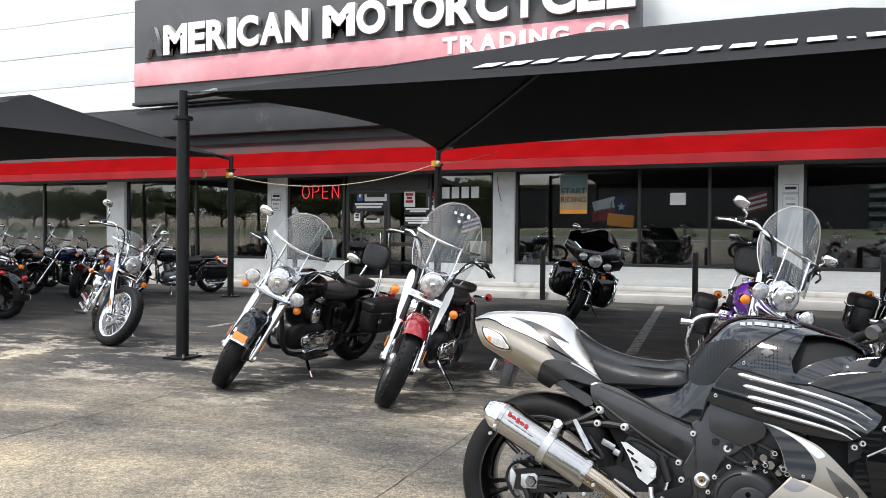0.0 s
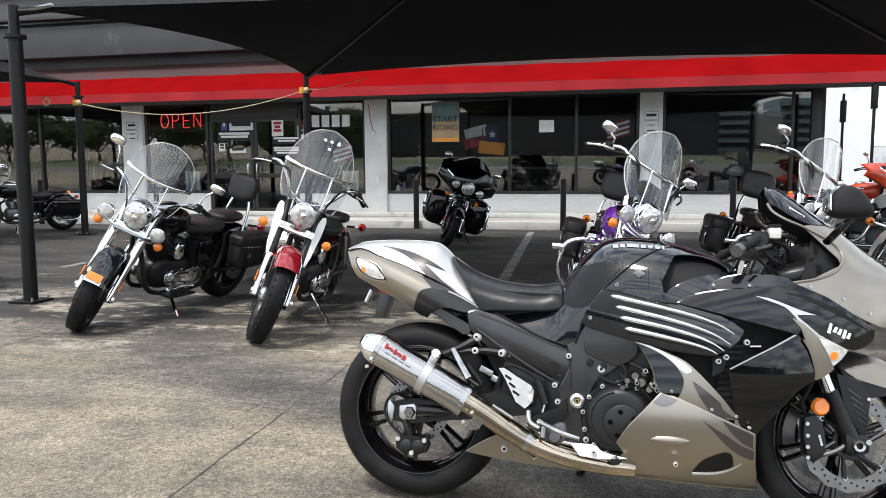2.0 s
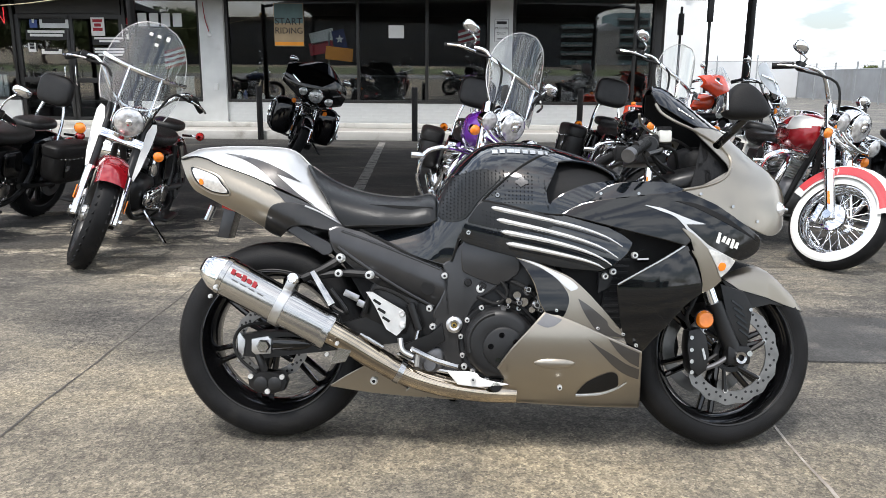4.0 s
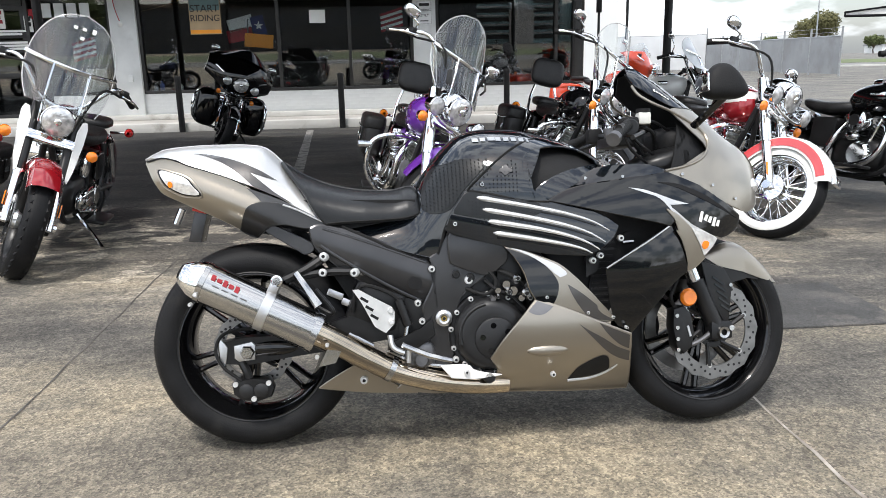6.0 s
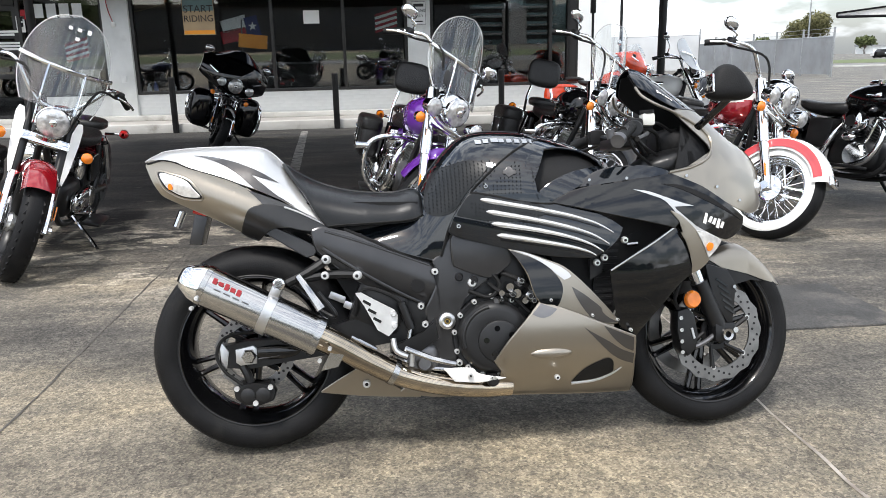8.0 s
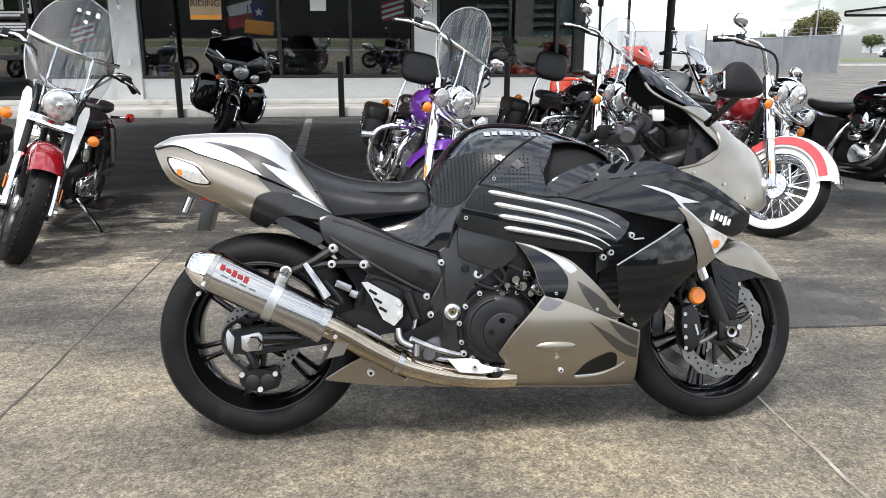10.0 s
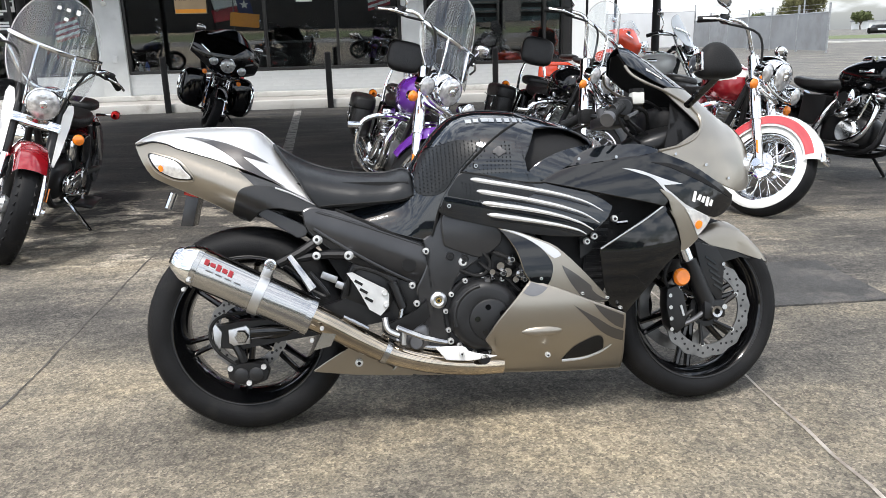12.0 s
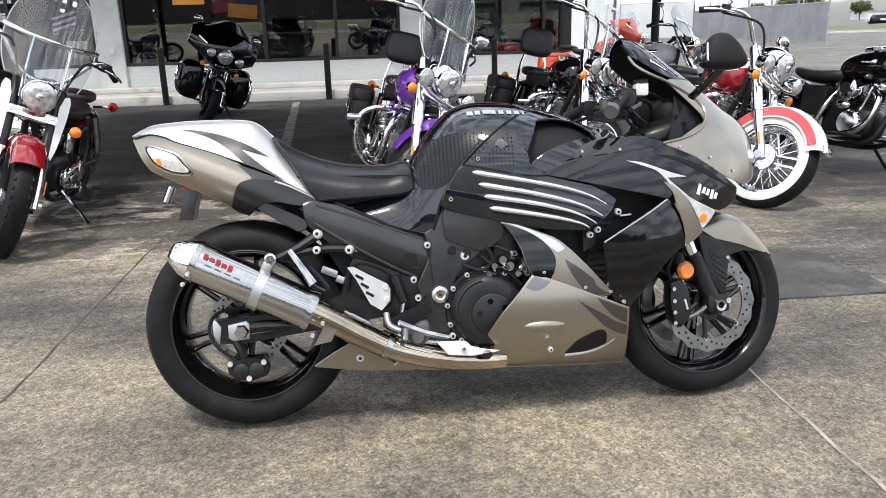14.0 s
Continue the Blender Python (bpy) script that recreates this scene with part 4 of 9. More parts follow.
        for k in range(6):
            a = 2 * math.pi * k / 6
            part("carrier_arm", tube([C @ Vector((0.3 * disc * math.cos(a), ds, 0.3 * disc * math.sin(a))), C @ Vector((0.75 * disc * math.cos(a + 0.35), ds, 0.75 * disc * math.sin(a + 0.35)))], 0.006, 6, 1, None, 0.009), cm, e)
        part("disc_carrier", lathe([(ds - 0.003, 0.26 * disc), (ds - 0.003, 0.36 * disc), (ds + 0.003, 0.36 * disc), (ds + 0.003, 0.26 * disc)], C, 24), cm, e)
        if spokes == "cast":
            for k in range(6):
                a = 2 * math.pi * k / 6 + 0.35
                part("disc_bobbin", lathe([(-0.006, 0.0), (-0.006, 0.008), (0.006, 0.008), (0.006, 0.0)], C @ Matrix.Translation((0.735 * disc * math.cos(a), ds, 0.735 * disc * math.sin(a))), 12), M_STEEL, e)
    return e


def bolts(parent, spots, y, r=0.009, material=None, h=0.007):
    """Socket screws, each with a dark recess."""
    for x, z in spots:
        s = part("screw", lathe([(-h, 0.0), (-h, r * 0.75), (-h * 0.5, r), (h, r * 1.05)], Matrix.Translation((x, y, z)), 12), material or M_BOLT, parent)
        if parent is sport:
            part("socket", disc_x((x, y - h, z), r * 0.45, 0.002, 6), M_BLACK_MATTE, s, smooth=0)


SPORT = pose(0, -0.06, 0, -10, 0, 0)
sport = thing("sport_motorcycle", SPORT, "bronze-silver and black sport motorcycle leaning on its sidestand", "motorcycle", "motorcycles")

TOP_TAIL = curve([(-1.01, 0.905), (-0.97, 0.925), (-0.885, 0.934), (-0.714, 0.934), (-0.654, 0.923), (-0.605, 0.878), (-0.53, 0.825), (-0.44, 0.76), (-0.38, 0.70)])
W_TAIL = curve([(-1.0, 0.085), (-0.93, 0.115), (-0.82, 0.14), (-0.68, 0.15), (-0.55, 0.14), (-0.42, 0.135)])
CREASE = curve([(-1.0, 0.875), (-0.90, 0.865), (-0.80, 0.825), (-0.70, 0.78), (-0.60, 0.735), (-0.50, 0.69), (-0.40, 0.65)])


def tail_f(x, z):
    s = max(0.0, min(1.0, (TOP_TAIL(x) - z) / (TOP_TAIL(x) - CREASE(x) + 0.015)))
    return W_TAIL(x) * (1 - (1 - s) ** 2.3) ** 0.62


def tail_low_f(x, z):
    u = max(0.0, min(1.0, (CREASE(x) + 0.005 - z) / 0.13))
    return W_TAIL(x) * (1.0 - 0.07 * max(0.0, 1 - u / 0.45) ** 2 - 0.42 * max(0.0, (u - 0.25) / 0.75) ** 2)


TOP_TANK = curve([(-0.44, 0.70), (-0.25, 0.74), (-0.20, 0.775), (-0.165, 0.829), (-0.118, 0.889), (-0.063, 0.937), (-0.008, 0.955), (0.046, 0.958), (0.136, 0.950), (0.217, 0.930), (0.317, 0.895), (0.40, 0.850), (0.5, 0.82)])
W_TANK = curve([(-0.45, 0.15), (-0.3, 0.16), (-0.2, 0.165), (-0.1, 0.180), (0.0, 0.205), (0.1, 0.222), (0.2, 0.232), (0.3, 0.242), (0.42, 0.25)])


def tank_f(x, z):
    s = max(0.0, min(1.0, (TOP_TANK(x) - z) / 0.20))
    return W_TANK(x) * math.sqrt(max(0.0, 1 - (1 - s) ** 2.2)) - 0.9 * max(0.0, 0.64 - z) ** 2


TOP_FAIR = curve([(0.2, 0.93), (0.45, 1.13), (0.504, 1.143), (0.564, 1.112), (0.637, 1.056), (0.711, 0.999), (0.804, 0.920), (0.87, 0.870), (0.908, 0.815), (0.915, 0.76), (0.92, 0.70)])
W_FAIR = curve([(0.0, 0.215), (0.2, 0.235), (0.4, 0.25), (0.55, 0.252), (0.66, 0.235), (0.75, 0.197), (0.83, 0.14), (0.88, 0.085), (0.915, 0.012)])


def fair_f(x, z):
    t = TOP_FAIR(x)
    w = W_FAIR(x)
    if z > 0.68:
        u = min(1.0, (z - 0.68) / max(0.02, t - 0.68))
        return w * max(0.0, 1 - u ** 1.8) ** 0.62
    return w - 0.5 * (0.68 - z) ** 2


def belly_f(x, z):
    return 0.249 - 2.9 * (z - 0.365) ** 2 - 0.35 * max(0.0, x - 0.22) ** 2 - 0.8 * max(0.0, 0.05 - x) ** 2


def cheek_f(x, z):
    """The black side fairing, bowed from top to bottom."""
    return 0.262 - 0.9 * (z - 0.55) ** 2 - 1.1 * max(0.0, x - 0.45) ** 2


def swoosh_f(x, z):
    return 0.232 - 0.75 * (z - 0.44) ** 2


def strake_f(x, z):
    axis = 0.69 - 0.24 * x
    return 0.218 + 0.03 * max(0, min(1, x / 0.35)) - 1.6 * (z - axis) ** 2


def stay_f(x, z):
    return 0.125


def spoiler_f(x, z):
    return 0.12 + 0.35 * (z - 0.17)


def keel_f(x, z):
    return 0.14 + 0.3 * (z - 0.17)


def shield_f(x, z):
    return 0.215


def beam_f(x, z):
    return 0.162 - 4.0 * (z - 0.575 + 0.403 * (x + 0.33)) ** 2


def plate_f(x, z):
    return 0.172 - 0.25 * (z - 0.5) ** 2


def cover_f(x, z):
    return 0.190 - 1.2 * (z - 0.60) ** 2


def mirrored(name, outline, field, material, label="", lift=0.0, thick=0.006, step=0.02, parent=sport, rounded=0):
    o = round_outline(outline, rounded) if rounded else outline
    part(name, skin(o, field, step, thick, lift, None, (1,)), material, parent, label, smooth=45)
    return part(name, skin(o, field, step, thick, lift, None, (-1,)), material, parent, label, smooth=45)


def cornered(pts, sub=4):
    """A closed smooth curve through pts; points with a third value keep a corner."""
    n = len(pts)
    out = []
    for i in range(n):
        b, c = pts[i], pts[(i + 1) % n]
        a = b if len(b) > 2 else pts[i - 1]
        d = c if len(c) > 2 else pts[(i + 2) % n]
        va, vb, vc, vd = (Vector(q[:2]) for q in (a, b, c, d))
        k = 1 if len(b) > 2 and len(c) > 2 else sub
        for j in range(k):
            t = j / k
            q = 0.5 * ((2 * vb) + (vc - va) * t + (2 * va - 5 * vb + 4 * vc - vd) * t * t + (3 * vb - va - 3 * vc + vd) * t * t * t)
            out.append((q.x, q.y))
    return out


def panel(name, pts, field, material, label="", lift=0.0, thick=0.006, step=0.018, rim=0.0025, parent=None, sub=4):
    """A moulded panel with a rounded rim on both sides of the motorcycle; gives the one on the right side."""
    o = cornered(pts, sub)
    ob = None
    for s in (1, -1):
        b = skin(o, field, step, thick, lift, None, (s,))
        if rim:
            ring = [(x, s * (max(field(x, z), 0.0) + lift - rim), z) for x, z in o]
            tube(ring + ring[:1], rim, 6, 1, b)
        ob = part(name, b, material, parent or sport, label, smooth=40)
    return ob


def ridge(name, pts, field, r, material, label="", lift=0.0, r_end=None, flat=0.6, parent=None, sides=(1, -1)):
    """A rounded bead laid along a panel."""
    ob = None
    for s in sides:
        p = [(x, s * (field(x, z) + lift), z) for x, z in ((q[0], q[1]) for q in pts)]
        ob = part(name, tube(p, r, 8, 5, None, r_end, flat), material, parent or sport, label)
    return ob


# tail
TAIL_TOP = [(-1.008, 0.898, 1), (-0.97, 0.926), (-0.885, 0.936), (-0.80, 0.938), (-0.714, 0.936), (-0.654, 0.925), (-0.605, 0.882)]
panel("tail_cowl", TAIL_TOP + [(-0.564, 0.831), (-0.537, 0.790), (-0.511, 0.749), (-0.490, 0.714), (-0.466, 0.687, 1), (-0.500, 0.710), (-0.552, 0.740), (-0.599, 0.770), (-0.646, 0.793), (-0.694, 0.813), (-0.742, 0.830), (-0.791, 0.848), (-0.841, 0.864), (-0.878, 0.878), (-0.900, 0.890), (-0.937, 0.896), (-0.984, 0.902, 1)], tail_f, M_SILVER_L, "bright silver tail top", step=0.012)
panel("tail_side", [(-0.995, 0.885, 1), (-0.982, 0.894), (-0.943, 0.894), (-0.899, 0.885), (-0.877, 0.876), (-0.808, 0.853), (-0.743, 0.830), (-0.698, 0.807), (-0.670, 0.781), (-0.652, 0.760, 1), (-0.674, 0.755), (-0.693, 0.742), (-0.708, 0.714), (-0.723, 0.678, 1), (-0.756, 0.698), (-0.804, 0.724), (-0.853, 0.747), (-0.902, 0.771), (-0.942, 0.792), (-0.957, 0.808), (-0.977, 0.843)], tail_low_f, M_SILVER, "bronze-silver lower tail panel", lift=0.002, step=0.009)
panel("flame_decal", [(-0.853, 0.910, 1), (-0.798, 0.903), (-0.730, 0.885), (-0.663, 0.856), (-0.608, 0.821, 1), (-0.655, 0.837), (-0.688, 0.848, 1), (-0.662, 0.820), (-0.615, 0.786), (-0.564, 0.751, 1), (-0.615, 0.776), (-0.673, 0.804, 1), (-0.691, 0.821), (-0.719, 0.847), (-0.761, 0.876), (-0.809, 0.898)], tail_f, M_GREY_DARK, "dark grey flame graphic", lift=0.002, thick=0.003, rim=0.0)
panel("flame_decal", [(-0.695, 0.802, 1), (-0.639, 0.780), (-0.584, 0.756), (-0.528, 0.724, 1), (-0.568, 0.736), (-0.616, 0.753), (-0.653, 0.759, 1), (-0.670, 0.778)], tail_low_f, M_GREY_DARK, "dark grey flame graphic", lift=0.004, thick=0.003, rim=0.0)
panel("signal_frame", [(-0.961, 0.866), (-0.907, 0.854), (-0.864, 0.837), (-0.839, 0.810), (-0.825, 0.781), (-0.841, 0.777), (-0.883, 0.783), (-0.921, 0.801), (-0.943, 0.820)], tail_low_f, M_SILVER, "silver bezel round the rear signal", lift=0.006, rim=0.003)
panel("lens_seat", [(-0.955, 0.863), (-0.907, 0.852), (-0.866, 0.835), (-0.845, 0.810), (-0.826, 0.783), (-0.877, 0.786), (-0.916, 0.804), (-0.939, 0.823)], tail_low_f, M_BLACK_SATIN, "dark seat round the signal lens", lift=0.008, rim=0.001)
ridge("tail_gap", [(-0.990, 0.889), (-0.943, 0.897), (-0.899, 0.888), (-0.868, 0.874), (-0.808, 0.854), (-0.743, 0.831), (-0.698, 0.808)], tail_low_f, 0.0028, M_BLACK_MATTE, "dark gap under the tail cowl", 0.006, 0.0012)
lens = panel("tail_signal", [(-0.948, 0.859), (-0.906, 0.849), (-0.869, 0.832), (-0.850, 0.809), (-0.833, 0.787), (-0.877, 0.791), (-0.913, 0.808), (-0.933, 0.826)], tail_low_f, M_CLEARLENS, "clear rear turn signal lens", lift=0.010, thick=0.01, rim=0.002)
panel("bulb", [(-0.920, 0.828), (-0.912, 0.824), (-0.911, 0.812), (-0.921, 0.810), (-0.925, 0.820)], tail_low_f, M_AMBER, "amber bulb", lift=0.0125, rim=0.0, parent=lens)
panel("tail_under", [(-0.705, 0.716), (-0.692, 0.742), (-0.671, 0.753), (-0.631, 0.755), (-0.591, 0.748), (-0.551, 0.732), (-0.503, 0.707), (-0.464, 0.685, 1), (-0.496, 0.678), (-0.520, 0.676), (-0.553, 0.682), (-0.585, 0.690), (-0.631, 0.687), (-0.658, 0.667), (-0.675, 0.653, 1), (-0.700, 0.662), (-0.722, 0.677, 1)], tail_low_f, M_UNDERTAIL, "dark satin plastic under-tail", lift=0.010, rim=0.003)
ridge("tail_edge", [(-0.591, 0.748), (-0.551, 0.732), (-0.503, 0.707), (-0.464, 0.685)], tail_low_f, 0.003, M_SILVER_L, "bright edge strip", 0.012, 0.002)
part("under_tray", extrude_xz([(-0.96, 0.80), (-0.70, 0.70), (-0.52, 0.66), (-0.50, 0.70), (-0.9, 0.86)], -0.07, 0.07), M_BLACK_MATTE, sport)
part("tail_lamp", extrude_xz([(-0.992, 0.862), (-0.965, 0.825), (-0.94, 0.83), (-0.96, 0.885), (-0.982, 0.888)], -0.06, 0.06, None, 0.008), M_REDLENS, sport, "red tail lamp")
ph = part("plate_bracket", extrude_xz([(-0.862, 0.765), (-0.826, 0.748), (-0.855, 0.642), (-0.892, 0.645)], -0.055, 0.02, None, 0.004), M_FRAME_GREY, sport, "dark grey bracket for the plate")
part("plate_lamp", cyl((-0.905, -0.05, 0.745), (-0.925, -0.05, 0.70), 0.012, 10), M_CHROME, ph)
part("screw", cyl((-0.87, -0.06, 0.745), (-0.83, -0.07, 0.735), 0.008, 8), M_REDLENS, ph)
panel("stay", [(-0.668, 0.686, 1), (-0.636, 0.694, 1), (-0.565, 0.658), (-0.505, 0.624, 1), (-0.514, 0.604), (-0.536, 0.598, 1)], stay_f, M_FRAME_GREY, "grey subframe stay", thick=0.02, rim=0.003)
part("grab_knob", ellipsoid((-0.475, -0.115, 0.612), (0.032, 0.022, 0.02)), M_BLACK_SATIN, sport)

# seat
SEATTOP = curve([(-0.61, 0.886), (-0.53, 0.832), (-0.443, 0.799), (-0.355, 0.783), (-0.267, 0.780), (-0.217, 0.790), (-0.185, 0.778), (-0.165, 0.745)])


def seat_f(x, z):
    s = max(0.0, min(1.0, (SEATTOP(x) - z) / 0.085))
    w = 0.152 - 0.02 * max(0.0, min(1.0, (x + 0.35) / 0.18))
    return w * (1 - (1 - s) ** 2.2) ** 0.55


SEAT_TOP = [(-0.600, 0.876, 1), (-0.529, 0.831), (-0.443, 0.798), (-0.355, 0.782), (-0.267, 0.779), (-0.217, 0.788), (-0.190, 0.776)]
SEAT_LOW = [(-0.177, 0.747), (-0.176, 0.726), (-0.189, 0.709), (-0.215, 0.698), (-0.261, 0.693), (-0.337, 0.691), (-0.420, 0.689), (-0.465, 0.686, 1), (-0.488, 0.715), (-0.508, 0.749), (-0.533, 0.790)]
seat = panel("seat", SEAT_TOP + SEAT_LOW, seat_f, M_VINYL, "black vinyl rider seat", thick=0.02, step=0.016, rim=0.006)
ridge("seat_piping", SEAT_LOW[1:8], seat_f, 0.0045, M_RUBBER, "", -0.002, parent=seat)
part("seat_base", extrude_xz([(-0.56, 0.76), (-0.20, 0.75), (-0.19, 0.70), (-0.45, 0.66)], -0.12, 0.12), M_BLACK_MATTE, sport)

# tank in two covers, with a deep scoop before the handlebar
SEAM = [(0.171, 0.923, 1), (0.105, 0.899), (0.052, 0.865), (-0.001, 0.820), (-0.056, 0.764), (-0.095, 0.708), (-0.118, 0.662), (-0.129, 0.625), (-0.142, 0.585, 1)]
CROWN = [(x / 100, TOP_TANK(x / 100) + 0.002) for x in range(-19, 14, 2)]
BROW = [(x / 100, TOP_TANK(x / 100) + 0.002) for x in range(18, 40, 3)]
panel("tank_cover", CROWN + SEAM + [(-0.165, 0.579), (-0.199, 0.587), (-0.256, 0.605), (-0.339, 0.643), (-0.398, 0.672), (-0.428, 0.683, 1), (-0.338, 0.686), (-0.252, 0.688), (-0.207, 0.696), (-0.181, 0.710), (-0.171, 0.728, 1), (-0.176, 0.749), (-0.184, 0.766)], tank_f, M_BLACK_PEARL, "blue-black rear tank cover and side panel", step=0.014, thick=0.008, rim=0.003)
panel("tank", [(q[0] + 0.006, q[1] + 0.002) for q in reversed(SEAM[1:5])] + [(0.140, 0.9505, 1)] + BROW + [(0.355, 0.840, 1), (0.344, 0.862), (0.292, 0.886), (0.225, 0.895), (0.167, 0.888), (0.131, 0.871), (0.117, 0.846), (0.119, 0.809), (0.133, 0.774), (0.158, 0.752), (0.187, 0.733, 1), (0.133, 0.736), (0.077, 0.747), (0.012, 0.762)], tank_f, M_BLACK_PEARL, "blue-black fuel tank shoulder", step=0.013, thick=0.008, rim=0.004)
ridge("cover_gap", [(q[0] + 0.003, q[1]) for q in SEAM], tank_f, 0.0045, M_RUBBER, "black gap between the tank covers", 0.0005, None, 0.6)
panel("scoop_liner", [(0.399, 0.848, 1), (0.374, 0.876), (0.319, 0.899), (0.224, 0.907), (0.151, 0.892), (0.117, 0.862), (0.111, 0.806), (0.128, 0.760), (0.168, 0.735), (0.210, 0.734, 1), (0.270, 0.767), (0.338, 0.799)], lambda x, z: tank_f(x, z) - 0.05, M_BLACK_MATTE, "black inner face of the scoop", rim=0.0)
panel("scoop_tongue", [(0.153, 0.762), (0.190, 0.791), (0.234, 0.811), (0.281, 0.824), (0.364, 0.837, 1), (0.312, 0.802), (0.255, 0.770), (0.195, 0.731, 1), (0.171, 0.742)], lambda x, z: tank_f(x, z) - 0.022, M_BLACK_PEARL, "blue-black curved floor of the scoop", rim=0.003)
panel("grip_pad", [(-0.147, 0.840), (-0.102, 0.853), (-0.046, 0.865), (0.001, 0.850), (-0.004, 0.830), (-0.060, 0.770), (-0.095, 0.721), (-0.136, 0.706), (-0.176, 0.717), (-0.180, 0.757), (-0.166, 0.809)], tank_f, M_PAD, "rubbery dotted knee grip", lift=0.003, thick=0.004, rim=0.0015)
b = bmesh.new()
for i in range(20):
    for j in range(18):
        x, z = -0.190 + i * 0.0112, 0.705 + j * 0.0112 + 0.004 * (i % 2)
        if tank_f(x, z) > 0.06 and -0.185 + 0.30 * max(0.0, z - 0.72) < x < -0.095 + (z - 0.70) * 0.92 and z < 0.862 and x < 0.03 and z > 0.71 - 0.2 * min(0, x + 0.14):
            disc_x((x, -(tank_f(x, z) + 0.0045), z), 0.0018, 0.005, 6, b)
part("grip_dots", b, M_DOT, sport)["kind"] = "stuff"
b = bmesh.new()
for i in range(12):
    for j in range(10):
        x, z = -0.005 + i * 0.0112, 0.765 + j * 0.0112
        if x > -0.01 + (z - 0.765) * 0.95 and x < 0.105 - 0.1 * (z - 0.76):
            disc_x((x, -(tank_f(x, z) + 0.0012), z), 0.0018, 0.005, 6, b)
part("cover_dots", b, M_DOT, sport)["kind"] = "stuff"
bolts(sport, [(-0.005, 0.787)], -(tank_f(0.003, 0.79) + 0.002), 0.008, M_STEEL)
panel("emblem", [(0.048, 0.832, 1), (0.055, 0.833), (0.062, 0.841), (0.070, 0.841), (0.076, 0.832), (0.084, 0.830, 1), (0.083, 0.820, 1), (0.075, 0.819), (0.068, 0.813), (0.060, 0.813), (0.054, 0.821), (0.047, 0.822, 1)], tank_f, M_FRAME_GREY, "small grey shield emblem", lift=0.004, rim=0.0, sub=2)
for k, w in enumerate((0.020, 0.018, 0.026, 0.018, 0.018, 0.018, 0.018, 0.008)):
    x0 = -0.020 + k * 0.0232
    z0 = 0.926 - abs(k - 2) * 0.0014
    b = bmesh.new()
    skin([(x0, z0 - 0.007), (x0 + w * 0.85, z0 - 0.0075), (x0 + w * 0.85, z0 + 0.005), (x0, z0 + 0.0055)], tank_f, 0.01, 0.003, 0.0035, b)
    part("brand_block", b, M_ALU, sport, "pale brand mark as a plain block", smooth=0)

# strake panel with four bright fins
panel("strake_panel", [(-0.051, 0.771, 1), (0.012, 0.760), (0.077, 0.745), (0.184, 0.730, 1), (0.274, 0.712), (0.338, 0.686), (0.386, 0.652, 1), (0.371, 0.620), (0.337, 0.591), (0.301, 0.571, 1), (0.236, 0.574), (0.171, 0.581), (0.105, 0.595), (0.048, 0.607), (-0.026, 0.626), (-0.095, 0.647), (-0.116, 0.660, 1), (-0.098, 0.705)], strake_f, M_BLACK_PEARL, "blue-black ribbed fairing panel", step=0.015, rim=0.003)
panel("grip_pad", [(-0.048, 0.766), (0.011, 0.754), (0.084, 0.738), (0.155, 0.726), (0.165, 0.704), (0.131, 0.689), (0.073, 0.683), (-0.008, 0.689), (-0.071, 0.701), (-0.090, 0.708), (-0.079, 0.731)], strake_f, M_PAD, "rubbery dotted strip", lift=0.002, thick=0.003, rim=0.001)
b = bmesh.new()
for i in range(22):
    for j in range(7):
        x, z = -0.07 + i * 0.0112, 0.745 - i * 0.0024 - j * 0.0112
        if x > -0.045 - (z - 0.70) * 0.1 and z > 0.672 - 0.10 * x and x < 0.16 - 0.5 * abs(z - 0.70):
            disc_x((x, -(strake_f(x, z) + 0.003), z), 0.0018, 0.005, 6, b)
part("grip_dots", b, M_DOT, sport)["kind"] = "stuff"
FINS = ([(-0.025, 0.750), (0.043, 0.736), (0.141, 0.716), (0.239, 0.693), (0.312, 0.668), (0.360, 0.640)], [(-0.009, 0.715), (0.058, 0.701), (0.148, 0.682), (0.237, 0.659), (0.302, 0.635), (0.347, 0.607)], [(0.005, 0.680), (0.073, 0.668), (0.155, 0.652), (0.236, 0.631), (0.293, 0.609), (0.330, 0.586)], [(0.022, 0.645), (0.089, 0.633), (0.162, 0.619), (0.236, 0.603), (0.285, 0.588), (0.309, 0.575)])
for fin in FINS:
    q = smooth_path([(x, 0, z) for x, z in fin], 5)
    n = len(q)
    for s in (1, -1):
        b = bmesh.new()
        rings = []
        for i, v in enumerate(q):
            t = i / (n - 1)
            rr = 0.0088 * min(1.0, math.sqrt(t * 12 + 0.02)) * (1 - 0.80 * t ** 1.5)
            c = Vector((v.x, s * (strake_f(v.x, v.z) - 0.001), v.z))
            rings.append([c + Vector((0.2 * math.cos(a) * rr, s * 1.3 * max(-0.2, math.sin(a)) * rr, math.cos(a) * rr)) for a in (2 * math.pi * k / 10 for k in range(10))])
        loft(rings, b)
        part("strake_fin", b, M_FIN, sport, "bright silver fin" if s < 0 else "", smooth=60)
    # black bead stands in for the shadow gap under each fin
    ridge("fin_shadow_gap", [(x + 0.010, z - 0.0135) for x, z in fin[:-1]], strake_f, 0.0035, M_BLACK_MATTE, "", -0.0005, 0.002, 0.5)
bolts(sport, [(-0.089, 0.675)], -(strake_f(-0.09, 0.69) + 0.002), 0.008, M_STEEL)

ridge("panel_gap", [(-0.051, 0.771), (0.012, 0.760), (0.077, 0.745), (0.184, 0.730)], strake_f, 0.0032, M_RUBBER, "", 0.001)

